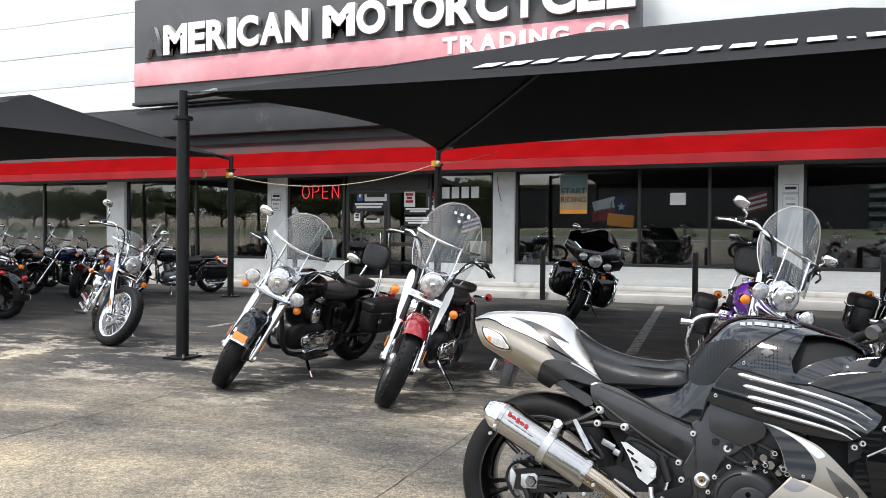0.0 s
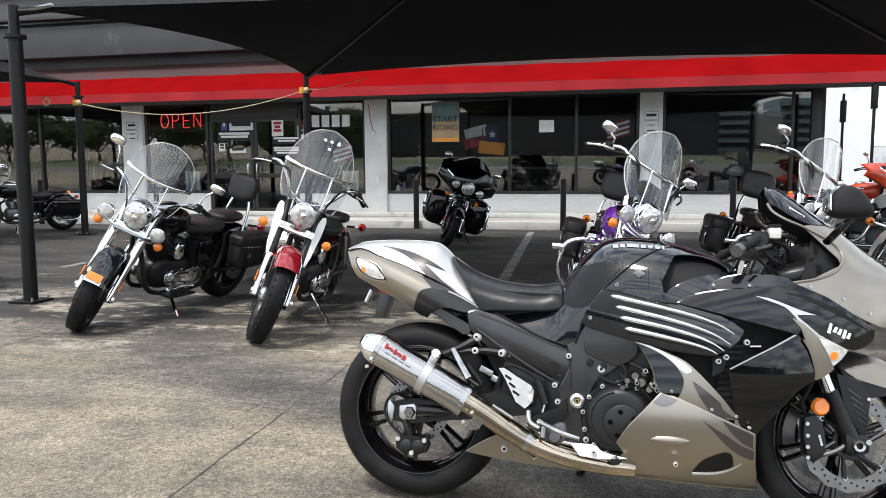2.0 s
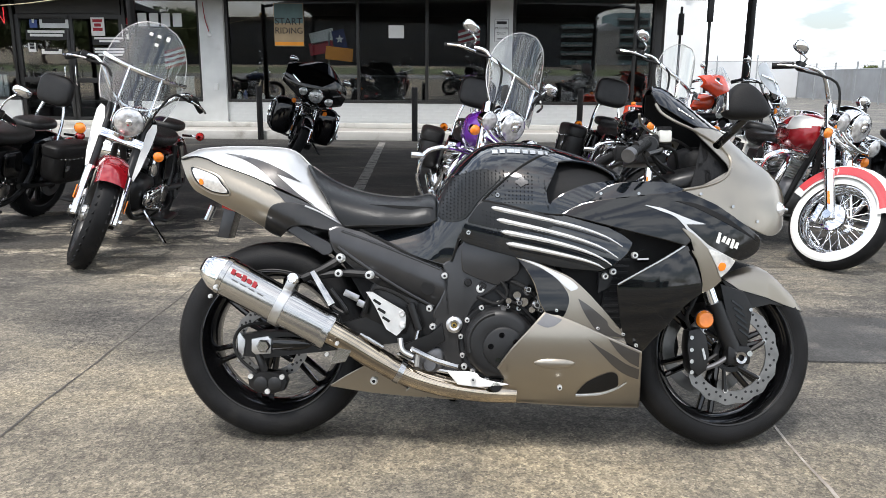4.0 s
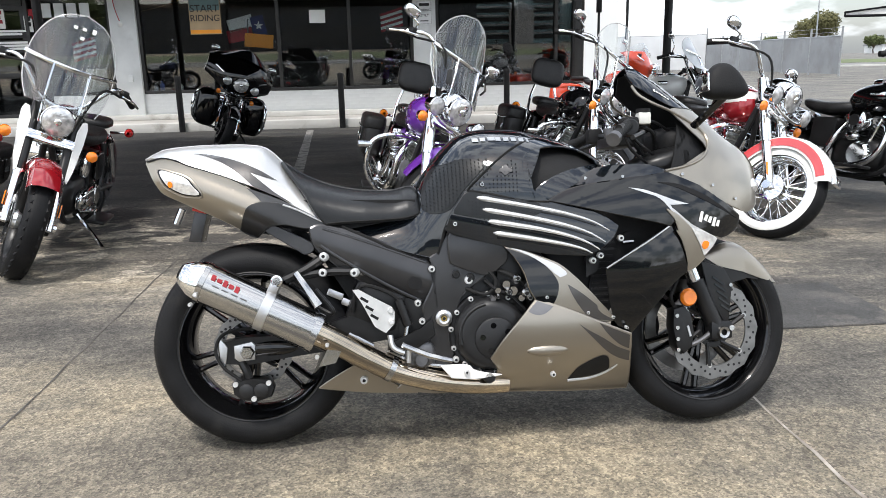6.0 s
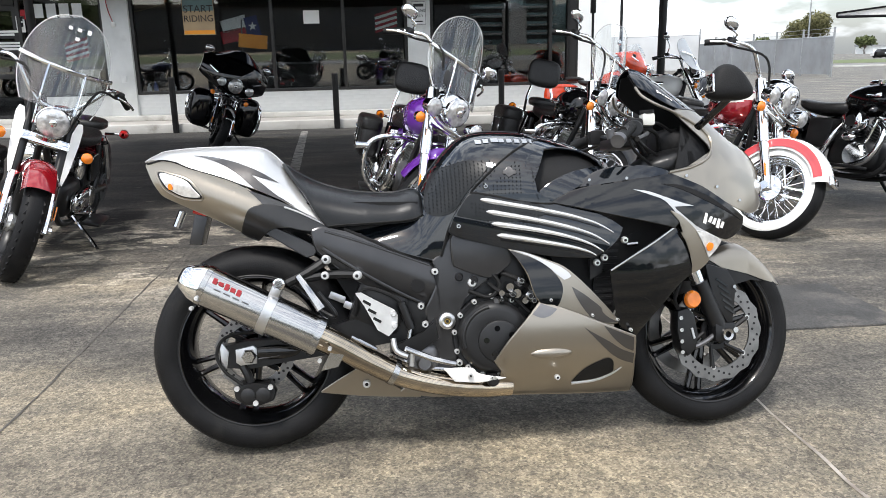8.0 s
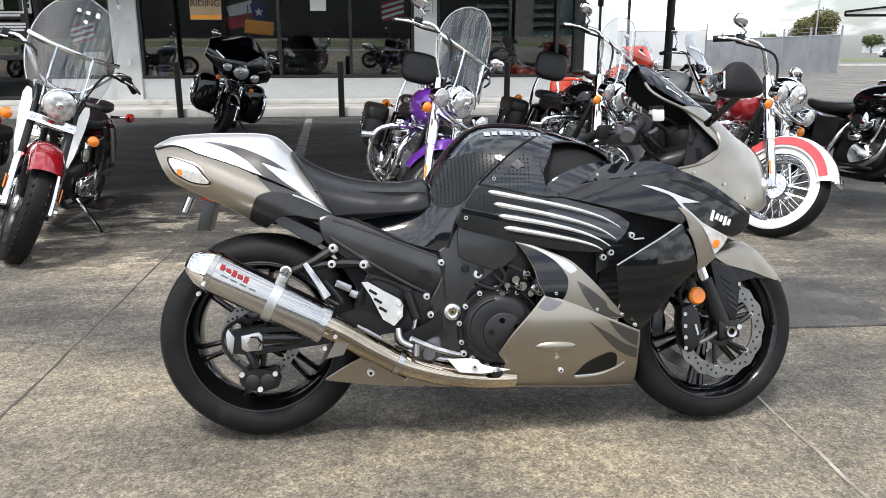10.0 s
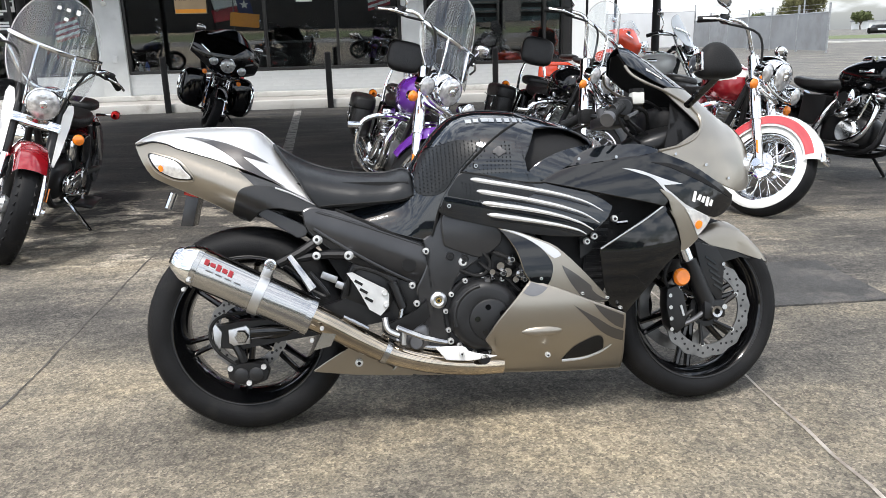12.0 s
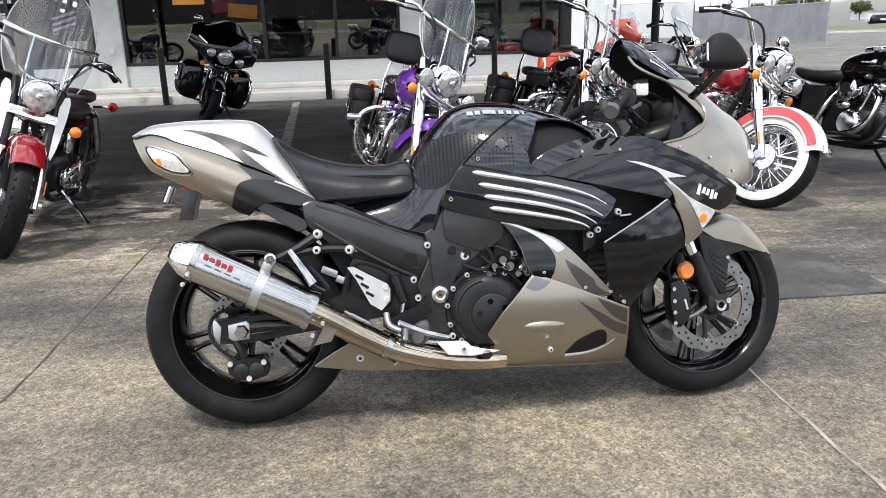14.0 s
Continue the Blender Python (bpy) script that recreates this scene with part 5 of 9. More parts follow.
# upper fairing
panel("inner_lip", [(0.259, 0.774, 1), (0.301, 0.804), (0.345, 0.824), (0.419, 0.831), (0.502, 0.825), (0.544, 0.807, 1), (0.482, 0.797), (0.415, 0.790), (0.348, 0.782)], lambda x, z: fair_f(x, z) - 0.02, M_BLACK_PEARL, "blue-black cockpit side panel", rim=0.003)
panel("upper_fairing", [(0.188, 0.733, 1), (0.243, 0.762), (0.309, 0.776), (0.383, 0.785), (0.441, 0.792), (0.492, 0.795), (0.535, 0.805, 1), (0.587, 0.784), (0.649, 0.755), (0.717, 0.711), (0.781, 0.667, 1), (0.774, 0.638), (0.742, 0.615), (0.709, 0.606, 1), (0.643, 0.627), (0.610, 0.635, 1), (0.579, 0.656), (0.553, 0.662, 1), (0.541, 0.648, 1), (0.501, 0.659), (0.435, 0.675), (0.353, 0.694), (0.272, 0.714)], fair_f, M_BLACK_GLOSS, "gloss black upper fairing side", step=0.016, rim=0.003)
NOSE_RIM = [(0.532, 0.808, 1), (0.597, 0.820), (0.649, 0.838), (0.680, 0.862), (0.697, 0.895), (0.687, 0.928), (0.646, 0.958), (0.582, 0.992), (0.529, 1.015)]
nose = panel("nose_cowl", [(0.812, 0.678), (0.865, 0.690), (0.902, 0.720), (0.914, 0.760), (0.909, 0.815), (0.871, 0.871), (0.805, 0.921), (0.712, 1.000, 1), (0.660, 1.006)] + list(reversed(NOSE_RIM[:8])) + [(0.532, 0.807, 1), (0.587, 0.785), (0.649, 0.757), (0.717, 0.713)], fair_f, M_SILVER, "bronze-silver nose cowl", step=0.015, thick=0.008, rim=0.002)
ridge("cowl_rim", [(0.532, 0.808), (0.597, 0.820), (0.649, 0.838), (0.680, 0.862), (0.697, 0.895), (0.687, 0.928), (0.646, 0.958), (0.582, 0.992), (0.529, 1.015), (0.490, 1.043), (0.478, 1.072)], fair_f, 0.0045, M_SILVER, "silver edge strip round the cockpit opening", 0.002, None, 1.0)
panel("windscreen", [(0.478, 1.112, 1), (0.486, 1.138), (0.506, 1.143), (0.564, 1.112), (0.637, 1.056), (0.711, 1.000, 1), (0.655, 1.004), (0.60, 1.005), (0.54, 1.035), (0.488, 1.074, 1)], fair_f, M_SCREEN_DARK, "smoked dark windscreen", lift=0.002, thick=0.004, rim=0.002)
mirrored("cockpit_liner", [(0.30, 0.792), (0.42, 0.80), (0.56, 0.81), (0.655, 0.838), (0.694, 0.868), (0.699, 0.905), (0.667, 0.948), (0.60, 0.99), (0.54, 1.025), (0.488, 1.07), (0.48, 1.12), (0.52, 1.13), (0.64, 1.045), (0.72, 0.98), (0.82, 0.885), (0.80, 0.80), (0.70, 0.77), (0.55, 0.785), (0.4, 0.775)], lambda x, z: max(0.0, fair_f(x, z) - 0.022), M_BLACK_MATTE, "matte black inner fairing")
part("dash", ellipsoid((0.62, 0, 0.90), (0.06, 0.13, 0.05), None, 3.0), M_BLACK_MATTE, sport, "instrument panel")
part("inner_shelf", ellipsoid((0.575, -0.09, 0.835), (0.115, 0.095, 0.045), None, 2.6, 28, 14, Matrix.Translation((0.575, 0, 0.835)) @ pose(0, 0, 0, 0, -14, 0) @ Matrix.Translation((-0.575, 0, -0.835))), M_BLACK_SATIN, sport, "grey-black rounded inner shelf")
panel("fairing_stripe", [(0.419, 0.763, 1), (0.463, 0.756), (0.507, 0.740), (0.554, 0.722), (0.599, 0.709, 1), (0.564, 0.711), (0.536, 0.714, 1), (0.561, 0.682), (0.605, 0.650), (0.686, 0.608, 1), (0.643, 0.625), (0.609, 0.635, 1), (0.591, 0.648), (0.552, 0.682), (0.511, 0.727), (0.467, 0.746)], fair_f, M_SILVER_L, "silver lightning stripe", lift=0.002, thick=0.004, rim=0.0)
panel("fairing_shoulder", [(0.506, 0.776, 1), (0.566, 0.769), (0.646, 0.737), (0.714, 0.696), (0.772, 0.659, 1), (0.703, 0.693), (0.636, 0.725), (0.565, 0.758)], fair_f, M_BLACK_MATTE, "dark recessed shoulder line", lift=0.002, thick=0.003, rim=0.0)
for k, (x0, y0, hh) in enumerate(((0.0, 0.0, 0.030), (0.0165, -0.004, 0.016), (0.030, -0.010, 0.017), (0.044, -0.017, 0.026), (0.058, -0.022, 0.017))):
    b = bmesh.new()
    xx, zz = 0.628 + x0, 0.672 + y0
    skin([(xx, zz - hh * 0.5), (xx + 0.010, zz - hh * 0.5 - 0.004), (xx + 0.017, zz + hh * 0.5 - 0.003), (xx + 0.009, zz + hh * 0.5)], fair_f, 0.012, 0.003, 0.003, b)
    part("script_block", b, M_LETTER, sport, "slanted pale model mark as a plain block", smooth=0)
b = bmesh.new()
for k in range(6):
    x0, z0 = 0.545 + k * 0.0085, 1.062 - k * 0.0055
    hh = (0.007, 0.004, 0.003, 0.004, 0.003, 0.003)[k]
    skin([(x0, z0 - hh), (x0 + 0.006, z0 - hh - 0.003), (x0 + 0.007, z0 + hh * 0.3 - 0.003), (x0 + 0.001, z0 + hh * 0.3)], fair_f, 0.012, 0.002, 0.005, b)
part("screen_marks", b, M_LETTER, sport, "small pale marks on the windscreen", smooth=0)
for x, z in [(0.297, 0.795), (0.404, 0.796), (0.583, 0.797), (0.682, 0.762), (0.767, 0.719)]:
    part("clip", disc_x((x, -(fair_f(x, z) + 0.004), z), 0.0045, 0.004, 10), M_STEEL, sport)

# front side fairing and lower fairing
panel("side_fairing", [(0.345, 0.529, 1), (0.544, 0.648, 1), (0.561, 0.632), (0.583, 0.596), (0.599, 0.553), (0.597, 0.513, 1), (0.548, 0.479), (0.505, 0.429), (0.460, 0.376), (0.425, 0.327, 1), (0.389, 0.349), (0.370, 0.389), (0.354, 0.455)], cheek_f, M_BLACK_GLOSS, "gloss black side fairing", rim=0.003)
ridge("side_edge", [(0.345, 0.531), (0.404, 0.566), (0.473, 0.606), (0.542, 0.648)], cheek_f, 0.0035, M_STEEL, "bright panel edge", 0.002)
panel("signal_panel", [(0.528, 0.696, 1), (0.560, 0.679), (0.608, 0.634, 1), (0.623, 0.603), (0.639, 0.570), (0.650, 0.546, 1), (0.622, 0.522), (0.595, 0.510, 1), (0.597, 0.554), (0.580, 0.597), (0.558, 0.632, 1), (0.601, 0.611, 1), (0.577, 0.640)], fair_f, M_SILVER, "bronze-silver front fairing edge", lift=0.004, rim=0.002)
fl = panel("front_signal", [(0.606, 0.636, 1), (0.645, 0.624), (0.689, 0.603, 1), (0.672, 0.579), (0.647, 0.556, 1), (0.635, 0.584), (0.621, 0.610)], fair_f, M_CLEARLENS, "clear front turn signal", lift=0.008, thick=0.012, rim=0.002)
panel("bulb", [(0.646, 0.599), (0.660, 0.593), (0.656, 0.578), (0.643, 0.574), (0.637, 0.587)], fair_f, M_AMBER, "amber bulb", lift=0.011, rim=0.0, parent=fl)
panel("mid_panel", [(0.054, 0.607, 1), (0.106, 0.590), (0.158, 0.568), (0.212, 0.545), (0.256, 0.508), (0.304, 0.458), (0.344, 0.413), (0.378, 0.374, 1), (0.334, 0.372), (0.291, 0.390), (0.232, 0.413), (0.182, 0.429), (0.142, 0.444, 1), (0.125, 0.474), (0.110, 0.524), (0.085, 0.570)], swoosh_f, M_SILVER, "bronze-silver curved mid panel", rim=0.003)
panel("mid_flash", [(0.056, 0.600, 1), (0.121, 0.575), (0.167, 0.547), (0.197, 0.514), (0.209, 0.486), (0.204, 0.453), (0.190, 0.427, 1), (0.142, 0.444, 1), (0.124, 0.475), (0.110, 0.525), (0.084, 0.568)], swoosh_f, M_BLACK_GLOSS, "gloss black leading panel", lift=0.002, thick=0.004, rim=0.0)
panel("mid_stripe", [(0.066, 0.600, 1), (0.114, 0.587), (0.158, 0.567), (0.207, 0.544), (0.235, 0.518), (0.215, 0.507, 1), (0.194, 0.523), (0.167, 0.548), (0.121, 0.577)], swoosh_f, M_SILVER_L, "silver stripe", lift=0.0025, thick=0.004, rim=0.0)
panel("mid_flame", [(0.236, 0.486, 1), (0.275, 0.460), (0.322, 0.421, 1), (0.316, 0.419), (0.340, 0.393), (0.374, 0.374, 1), (0.330, 0.376), (0.289, 0.394, 1), (0.264, 0.428), (0.246, 0.461)], swoosh_f, M_GREY_DARK, "dark flame graphic", lift=0.002, thick=0.004, rim=0.0)
lower = panel("lower_fairing", [(0.143, 0.445, 1), (0.246, 0.406), (0.329, 0.370), (0.423, 0.330, 1), (0.431, 0.240), (0.457, 0.127, 1), (0.333, 0.132), (0.185, 0.140), (0.041, 0.149), (-0.033, 0.156, 1), (0.004, 0.191), (0.043, 0.215, 1), (0.023, 0.247), (0.006, 0.275, 1), (0.043, 0.333), (0.095, 0.392)], belly_f, M_SILVER, "bronze-silver belly fairing", thick=0.008, step=0.016, rim=0.004)
panel("fairing_corner", [(0.142, 0.441, 1), (0.190, 0.424, 1), (0.167, 0.406), (0.141, 0.401), (0.115, 0.412, 1)], belly_f, M_ALU_DARK, "grey corner graphic", lift=0.002, thick=0.003, rim=0.0)
panel("flame_decal", [(0.264, 0.369, 1), (0.303, 0.328), (0.350, 0.281), (0.390, 0.255), (0.427, 0.241, 1), (0.424, 0.275, 1), (0.384, 0.292), (0.339, 0.322), (0.297, 0.347)], belly_f, M_GREY_DARK, "dark flame graphic", lift=0.002, thick=0.003, rim=0.0)
panel("flame_decal", [(0.325, 0.369, 1), (0.419, 0.327, 1), (0.421, 0.283, 1), (0.390, 0.299), (0.355, 0.330)], belly_f, M_GREY_DARK, "dark flame graphic", lift=0.002, thick=0.003, rim=0.0)
panel("vent", [(0.246, 0.186, 1), (0.271, 0.228), (0.310, 0.254), (0.340, 0.265), (0.359, 0.258), (0.366, 0.235), (0.364, 0.214), (0.317, 0.194)], belly_f, M_BLACK_MATTE, "dark vent opening", lift=0.0025, thick=0.004, rim=0.0)
ridge("vent_lip", [(0.246, 0.181), (0.316, 0.186), (0.365, 0.207), (0.392, 0.230)], belly_f, 0.0055, M_SILVER_L, "bright curved vent lip", 0.003, 0.002)
BULGE = [(0.170, 0.294)][0]
part("fairing_bulge", ellipsoid((BULGE[0], -(belly_f(*BULGE) - 0.002), BULGE[1]), (0.062, 0.013, 0.017), None, 2.0), M_SILVER, sport, "raised oval boss")
bolts(sport, [(0.188, 0.218)], -0.222, 0.008)
bolts(sport, [(0.173, 0.450), (0.295, 0.399), (0.370, 0.383)], -0.232, 0.005)
bolts(sport, [(0.406, 0.352)], -0.243, 0.005)
panel("belly_tail", [(-0.510, 0.190, 1), (-0.457, 0.225), (-0.396, 0.260, 1), (-0.339, 0.227), (-0.255, 0.175), (-0.212, 0.157, 1), (-0.376, 0.170)], spoiler_f, M_SILVER, "bronze-silver belly spoiler", thick=0.02, rim=0.003)
panel("belly_keel", [(-0.273, 0.181, 1), (-0.170, 0.160), (-0.035, 0.159, 1), (0.003, 0.184, 1), (-0.101, 0.201), (-0.203, 0.229)], keel_f, M_SILVER, "bronze-silver keel below the pipe", thick=0.02, rim=0.003)
bolts(sport, [(-0.374, 0.210)], -0.140, 0.012)
part("belly_pan", extrude_xz([(-0.25, 0.17), (0.40, 0.165), (0.41, 0.22), (0.1, 0.26), (-0.25, 0.22)], -0.10, 0.10), M_BLACK_MATTE, sport)
panel("heat_shield", [(-0.145, 0.259, 1), (-0.068, 0.257), (-0.047, 0.241), (-0.009, 0.230), (0.035, 0.223, 1), (-0.006, 0.218), (-0.056, 0.216), (-0.113, 0.221, 1)], shield_f, M_WHITE_P, "bright white lower cover", thick=0.01, rim=0.002)
bolts(sport, [(-0.069, 0.237)], -0.220, 0.008)

# frame, engine and radiator
panel("frame_beam", [(-0.512, 0.674, 1), (-0.486, 0.682), (-0.437, 0.670), (-0.385, 0.656), (-0.256, 0.607), (-0.173, 0.573), (-0.147, 0.557), (-0.141, 0.537), (-0.148, 0.509), (-0.164, 0.470), (-0.181, 0.424, 1), (-0.203, 0.414), (-0.237, 0.428), (-0.296, 0.461), (-0.378, 0.516), (-0.442, 0.564), (-0.488, 0.607), (-0.503, 0.629)], beam_f, M_FRAME_GREY, "satin charcoal frame beam", thick=0.05, step=0.014, rim=0.006)
ridge("beam_rib", [(-0.485, 0.624), (-0.424, 0.581), (-0.343, 0.528), (-0.261, 0.479), (-0.191, 0.443)], beam_f, 0.006, M_FRAME_GREY, "", 0.0)
ridge("beam_rib", [(-0.477, 0.673), (-0.389, 0.643), (-0.273, 0.599), (-0.174, 0.560)], beam_f, 0.004, M_FRAME_GREY, "", 0.0)
# added black filler, so the gap behind the beam reads dark
for s_ in (-1, 1):
    part("beam_filler", extrude_xz([(-0.52, 0.64), (-0.16, 0.56), (-0.08, 0.46), (-0.12, 0.36), (-0.22, 0.34), (-0.40, 0.44)], s_ * 0.098, s_ * 0.106), M_BLACK_MATTE, sport, "black filler plate behind the frame beam", smooth=0)
for x, z in [(-0.210, 0.503)]:
    part("frame_hole", disc_x((x, -(beam_f(x, z) - 0.001), z), 0.021, 0.006, 24), M_BLACK_MATTE, sport)
panel("frame_plate", [(-0.163, 0.573, 1), (-0.137, 0.595), (-0.115, 0.633), (-0.104, 0.647, 1), (-0.102, 0.570, 1), (-0.088, 0.551), (0.003, 0.519, 1), (-0.017, 0.504), (-0.034, 0.491), (-0.063, 0.471), (-0.081, 0.442), (-0.096, 0.397), (-0.103, 0.340), (-0.104, 0.279), (-0.100, 0.230, 1), (-0.126, 0.231), (-0.152, 0.239, 1), (-0.172, 0.283), (-0.184, 0.332), (-0.188, 0.371), (-0.177, 0.401, 1), (-0.188, 0.425), (-0.168, 0.467), (-0.150, 0.508), (-0.140, 0.538)], plate_f, M_FRAME_GREY, "satin charcoal frame casting", thick=0.04, step=0.014, rim=0.005)
panel("frame_cover", [(-0.099, 0.648), (-0.023, 0.625), (0.050, 0.602), (0.063, 0.587), (0.064, 0.566), (0.049, 0.547), (0.003, 0.521), (-0.042, 0.533), (-0.091, 0.554), (-0.104, 0.572)], cover_f, M_FRAME_GREY, "satin grey frame cover", thick=0.02, rim=0.004)
ridge("panel_gap", [(-0.112, 0.641), (-0.099, 0.647), (-0.103, 0.570), (-0.088, 0.551), (0.002, 0.519)], plate_f, 0.003, M_RUBBER, "", 0.004)
ridge("panel_gap", [(-0.421, 0.677), (-0.339, 0.639), (-0.257, 0.599), (-0.165, 0.571)], beam_f, 0.005, M_RUBBER, "", 0.0)
part("engine_block", extrude_xz([(-0.30, 0.28), (-0.18, 0.22), (0.10, 0.21), (0.33, 0.30), (0.30, 0.50), (0.12, 0.60), (-0.12, 0.60), (-0.25, 0.48)], -0.135, 0.135, None, 0.02), M_BLACK_SATIN, sport, "black engine")
part("cylinder_head", extrude_xz([(0.02, 0.46), (0.10, 0.43), (0.22, 0.50), (0.16, 0.60), (0.06, 0.60)], -0.16, 0.16, None, 0.015), M_BLACK_SATIN, sport)
cc = part("clutch_cover", lathe([(-0.205, 0.0), (-0.208, 0.050), (-0.212, 0.082), (-0.205, 0.098), (-0.19, 0.108), (-0.12, 0.114)], Matrix.Translation((0.010, 0, 0.342)), 48), M_COVER, sport, "round charcoal clutch cover")
part("cover_boss", lathe([(-0.218, 0.0), (-0.218, 0.056), (-0.215, 0.062), (-0.207, 0.064)], Matrix.Translation((0.022, 0, 0.332)), 36), M_COVER, cc)
part("cover_rib", tube([(0.010 + 0.094 * math.cos(radians(t)), -0.207, 0.342 + 0.094 * math.sin(radians(t))) for t in range(100, 200, 8)], 0.006, 8, 2), M_COVER, cc)
for k in range(5):
    a = 2 * math.pi * k / 5 + 0.5
    part("dimple", disc_x((0.022 + 0.040 * math.cos(a), -0.2185, 0.332 + 0.040 * math.sin(a)), 0.0085, 0.002, 12), M_BLACK_GLOSS, cc)
part("cover_flange", lathe([(-0.172, 0.095), (-0.174, 0.120), (-0.168, 0.125), (-0.15, 0.125)], Matrix.Translation((0.010, 0, 0.342)), 48), M_BLACK_SATIN, cc)
bolts(sport, [(0.010 + 0.119 * math.cos(radians(a)), 0.342 + 0.119 * math.sin(radians(a))) for a in (62, 92, 118, 146, 172, 200, 228, 252, 276, 300)], -0.176, 0.008)
part("filler_cap", lathe([(-0.215, 0.0), (-0.215, 0.014), (-0.20, 0.02), (-0.17, 0.02)], Matrix.Translation((0.0, 0, 0.215)), 16), M_BLACK_MATTE, sport)
bolts(sport, [(-0.128, 0.394)], -0.176, 0.011, M_GOLD, 0.008)
part("pivot_ring", lathe([(-0.184, 0.010), (-0.186, 0.016), (-0.181, 0.0245), (-0.16, 0.026)], Matrix.Translation((-0.128, 0, 0.394)), 24), M_ALU, sport, "pale swingarm pivot ring")
bolts(sport, [(-0.088, 0.523), (-0.045, 0.513)], -0.178, 0.012, M_BLACK_SATIN)
bolts(sport, [(-0.159, 0.542), (-0.204, 0.442), (-0.193, 0.387), (-0.195, 0.348), (-0.096, 0.267)], -0.176, 0.010)
bolts(sport, [(-0.05, 0.505)], -0.178, 0.013)
for x, z, r in ((0.055, 0.492, 0.012), (0.075, 0.472, 0.014), (0.03, 0.475, 0.009), (0.10, 0.45, 0.010), (0.085, 0.50, 0.008), (0.12, 0.485, 0.008), (0.015, 0.45, 0.008)):
    part("fitting", cyl((x, -0.165, z), (x + 0.004, -0.20, z - 0.003), r, 10), M_STEEL if r > 0.0085 else M_ALU_DARK, sport)
part("coolant_hose", tube([(0.02, -0.15, 0.42), (0.09, -0.175, 0.44), (0.13, -0.17, 0.50), (0.10, -0.15, 0.58)], 0.014, 10), M_RUBBER, sport)
part("wiring", tube([(-0.02, -0.17, 0.56), (0.03, -0.185, 0.50), (0.0, -0.18, 0.46), (-0.06, -0.17, 0.48)], 0.006, 8), M_RUBBER, sport)
rad = part("radiator", extrude_xz([(0.33, 0.585), (0.44, 0.63), (0.40, 0.44), (0.37, 0.38), (0.31, 0.42)], -0.17, 0.17), M_BLACK_MATTE, sport, "black finned radiator")
for k in range(11):
    z = 0.40 + k * 0.02
    part("fin", box(0.385 + 0.03 * (z - 0.40) / 0.2 - 0.045, -0.172, z, 0.055, 0.004, 0.007), M_BLACK_SATIN, rad, smooth=0)
for s_ in (-1, 1):
    part("inner_fairing", extrude_xz([(0.17, 0.60), (0.30, 0.66), (0.42, 0.70), (0.58, 0.69), (0.60, 0.60), (0.56, 0.50), (0.45, 0.40), (0.34, 0.42), (0.24, 0.50)], s_ * 0.150, s_ * 0.156), M_BLACK_MATTE, sport, "black inner fairing liner", smooth=0)
part("bracket", extrude_xz([(0.30, 0.56), (0.345, 0.575), (0.335, 0.52), (0.30, 0.50)], -0.20, -0.185), M_BLACK_SATIN, sport)
bolts(sport, [(0.338, 0.566), (0.315, 0.552), (0.40, 0.615)], -0.222, 0.010)
part("latch", cyl((0.412, -0.20, 0.60), (0.445, -0.20, 0.602), 0.007, 8), M_STEEL, sport)

# rear wheel, swingarm, brake
rear_wheel = wheel(sport, "rear_wheel", -0.705, 0.316, 0.190, 0.226, M_RIM, 0.316, "cast", 6, disc=0.118, disc_side=-1, hub_r=0.05)
sw = part("swingarm", loft([[(x, y + dy, z + dz) for dy, dz in ((-0.022, -s), (0.022, -s), (0.022, s), (-0.022, s))] for x, y, z, s in ((-0.12, -0.10, 0.39, 0.055), (-0.30, -0.115, 0.385, 0.055), (-0.48, -0.12, 0.345, 0.04), (-0.60, -0.122, 0.325, 0.034), (-0.72, -0.122, 0.316, 0.042), (-0.80, -0.122, 0.314, 0.030))]), M_BLACK_SATIN, sport, "black swingarm")
part("swingarm_arm", loft([[(x, y + dy, z + dz) for dy, dz in ((-0.022, -s), (0.022, -s), (0.022, s), (-0.022, s))] for x, y, z, s in ((-0.12, 0.10, 0.39, 0.055), (-0.48, 0.12, 0.345, 0.04), (-0.80, 0.122, 0.314, 0.03))]), M_BLACK_SATIN, sw)
part("axle_block", extrude_xz([(-0.752, 0.336), (-0.700, 0.346), (-0.690, 0.336), (-0.692, 0.292), (-0.740, 0.288), (-0.752, 0.298)], -0.156, -0.144, None, 0.003), M_ALU, sw, "silver axle adjuster block")
part("axle_nut", lathe([(-0.172, 0.0), (-0.172, 0.018), (-0.165, 0.022), (-0.15, 0.022)], Matrix.Translation((-0.713, 0, 0.316)), 6), M_STEEL, sw)
part("adjuster", extrude_xz([(-0.800, 0.352), (-0.790, 0.356), (-0.772, 0.330), (-0.778, 0.286), (-0.792, 0.262), (-0.800, 0.266), (-0.792, 0.300)], -0.150, -0.140, None, 0.003), M_ALU, sw, "curved silver adjuster plate")
for dz in (-0.012, 0.0, 0.012):
    part("arm_groove", tube([(-0.69, -0.149, 0.320 + dz * 1.3), (-0.63, -0.151, 0.324 + dz), (-0.585, -0.148, 0.330 + dz * 0.3)], 0.0032, 6, 3), M_FRAME_GREY, sw)
part("arm_rib", ellipsoid((-0.64, -0.143, 0.322), (0.075, 0.012, 0.022)), M_BLACK_GLOSS, sw)
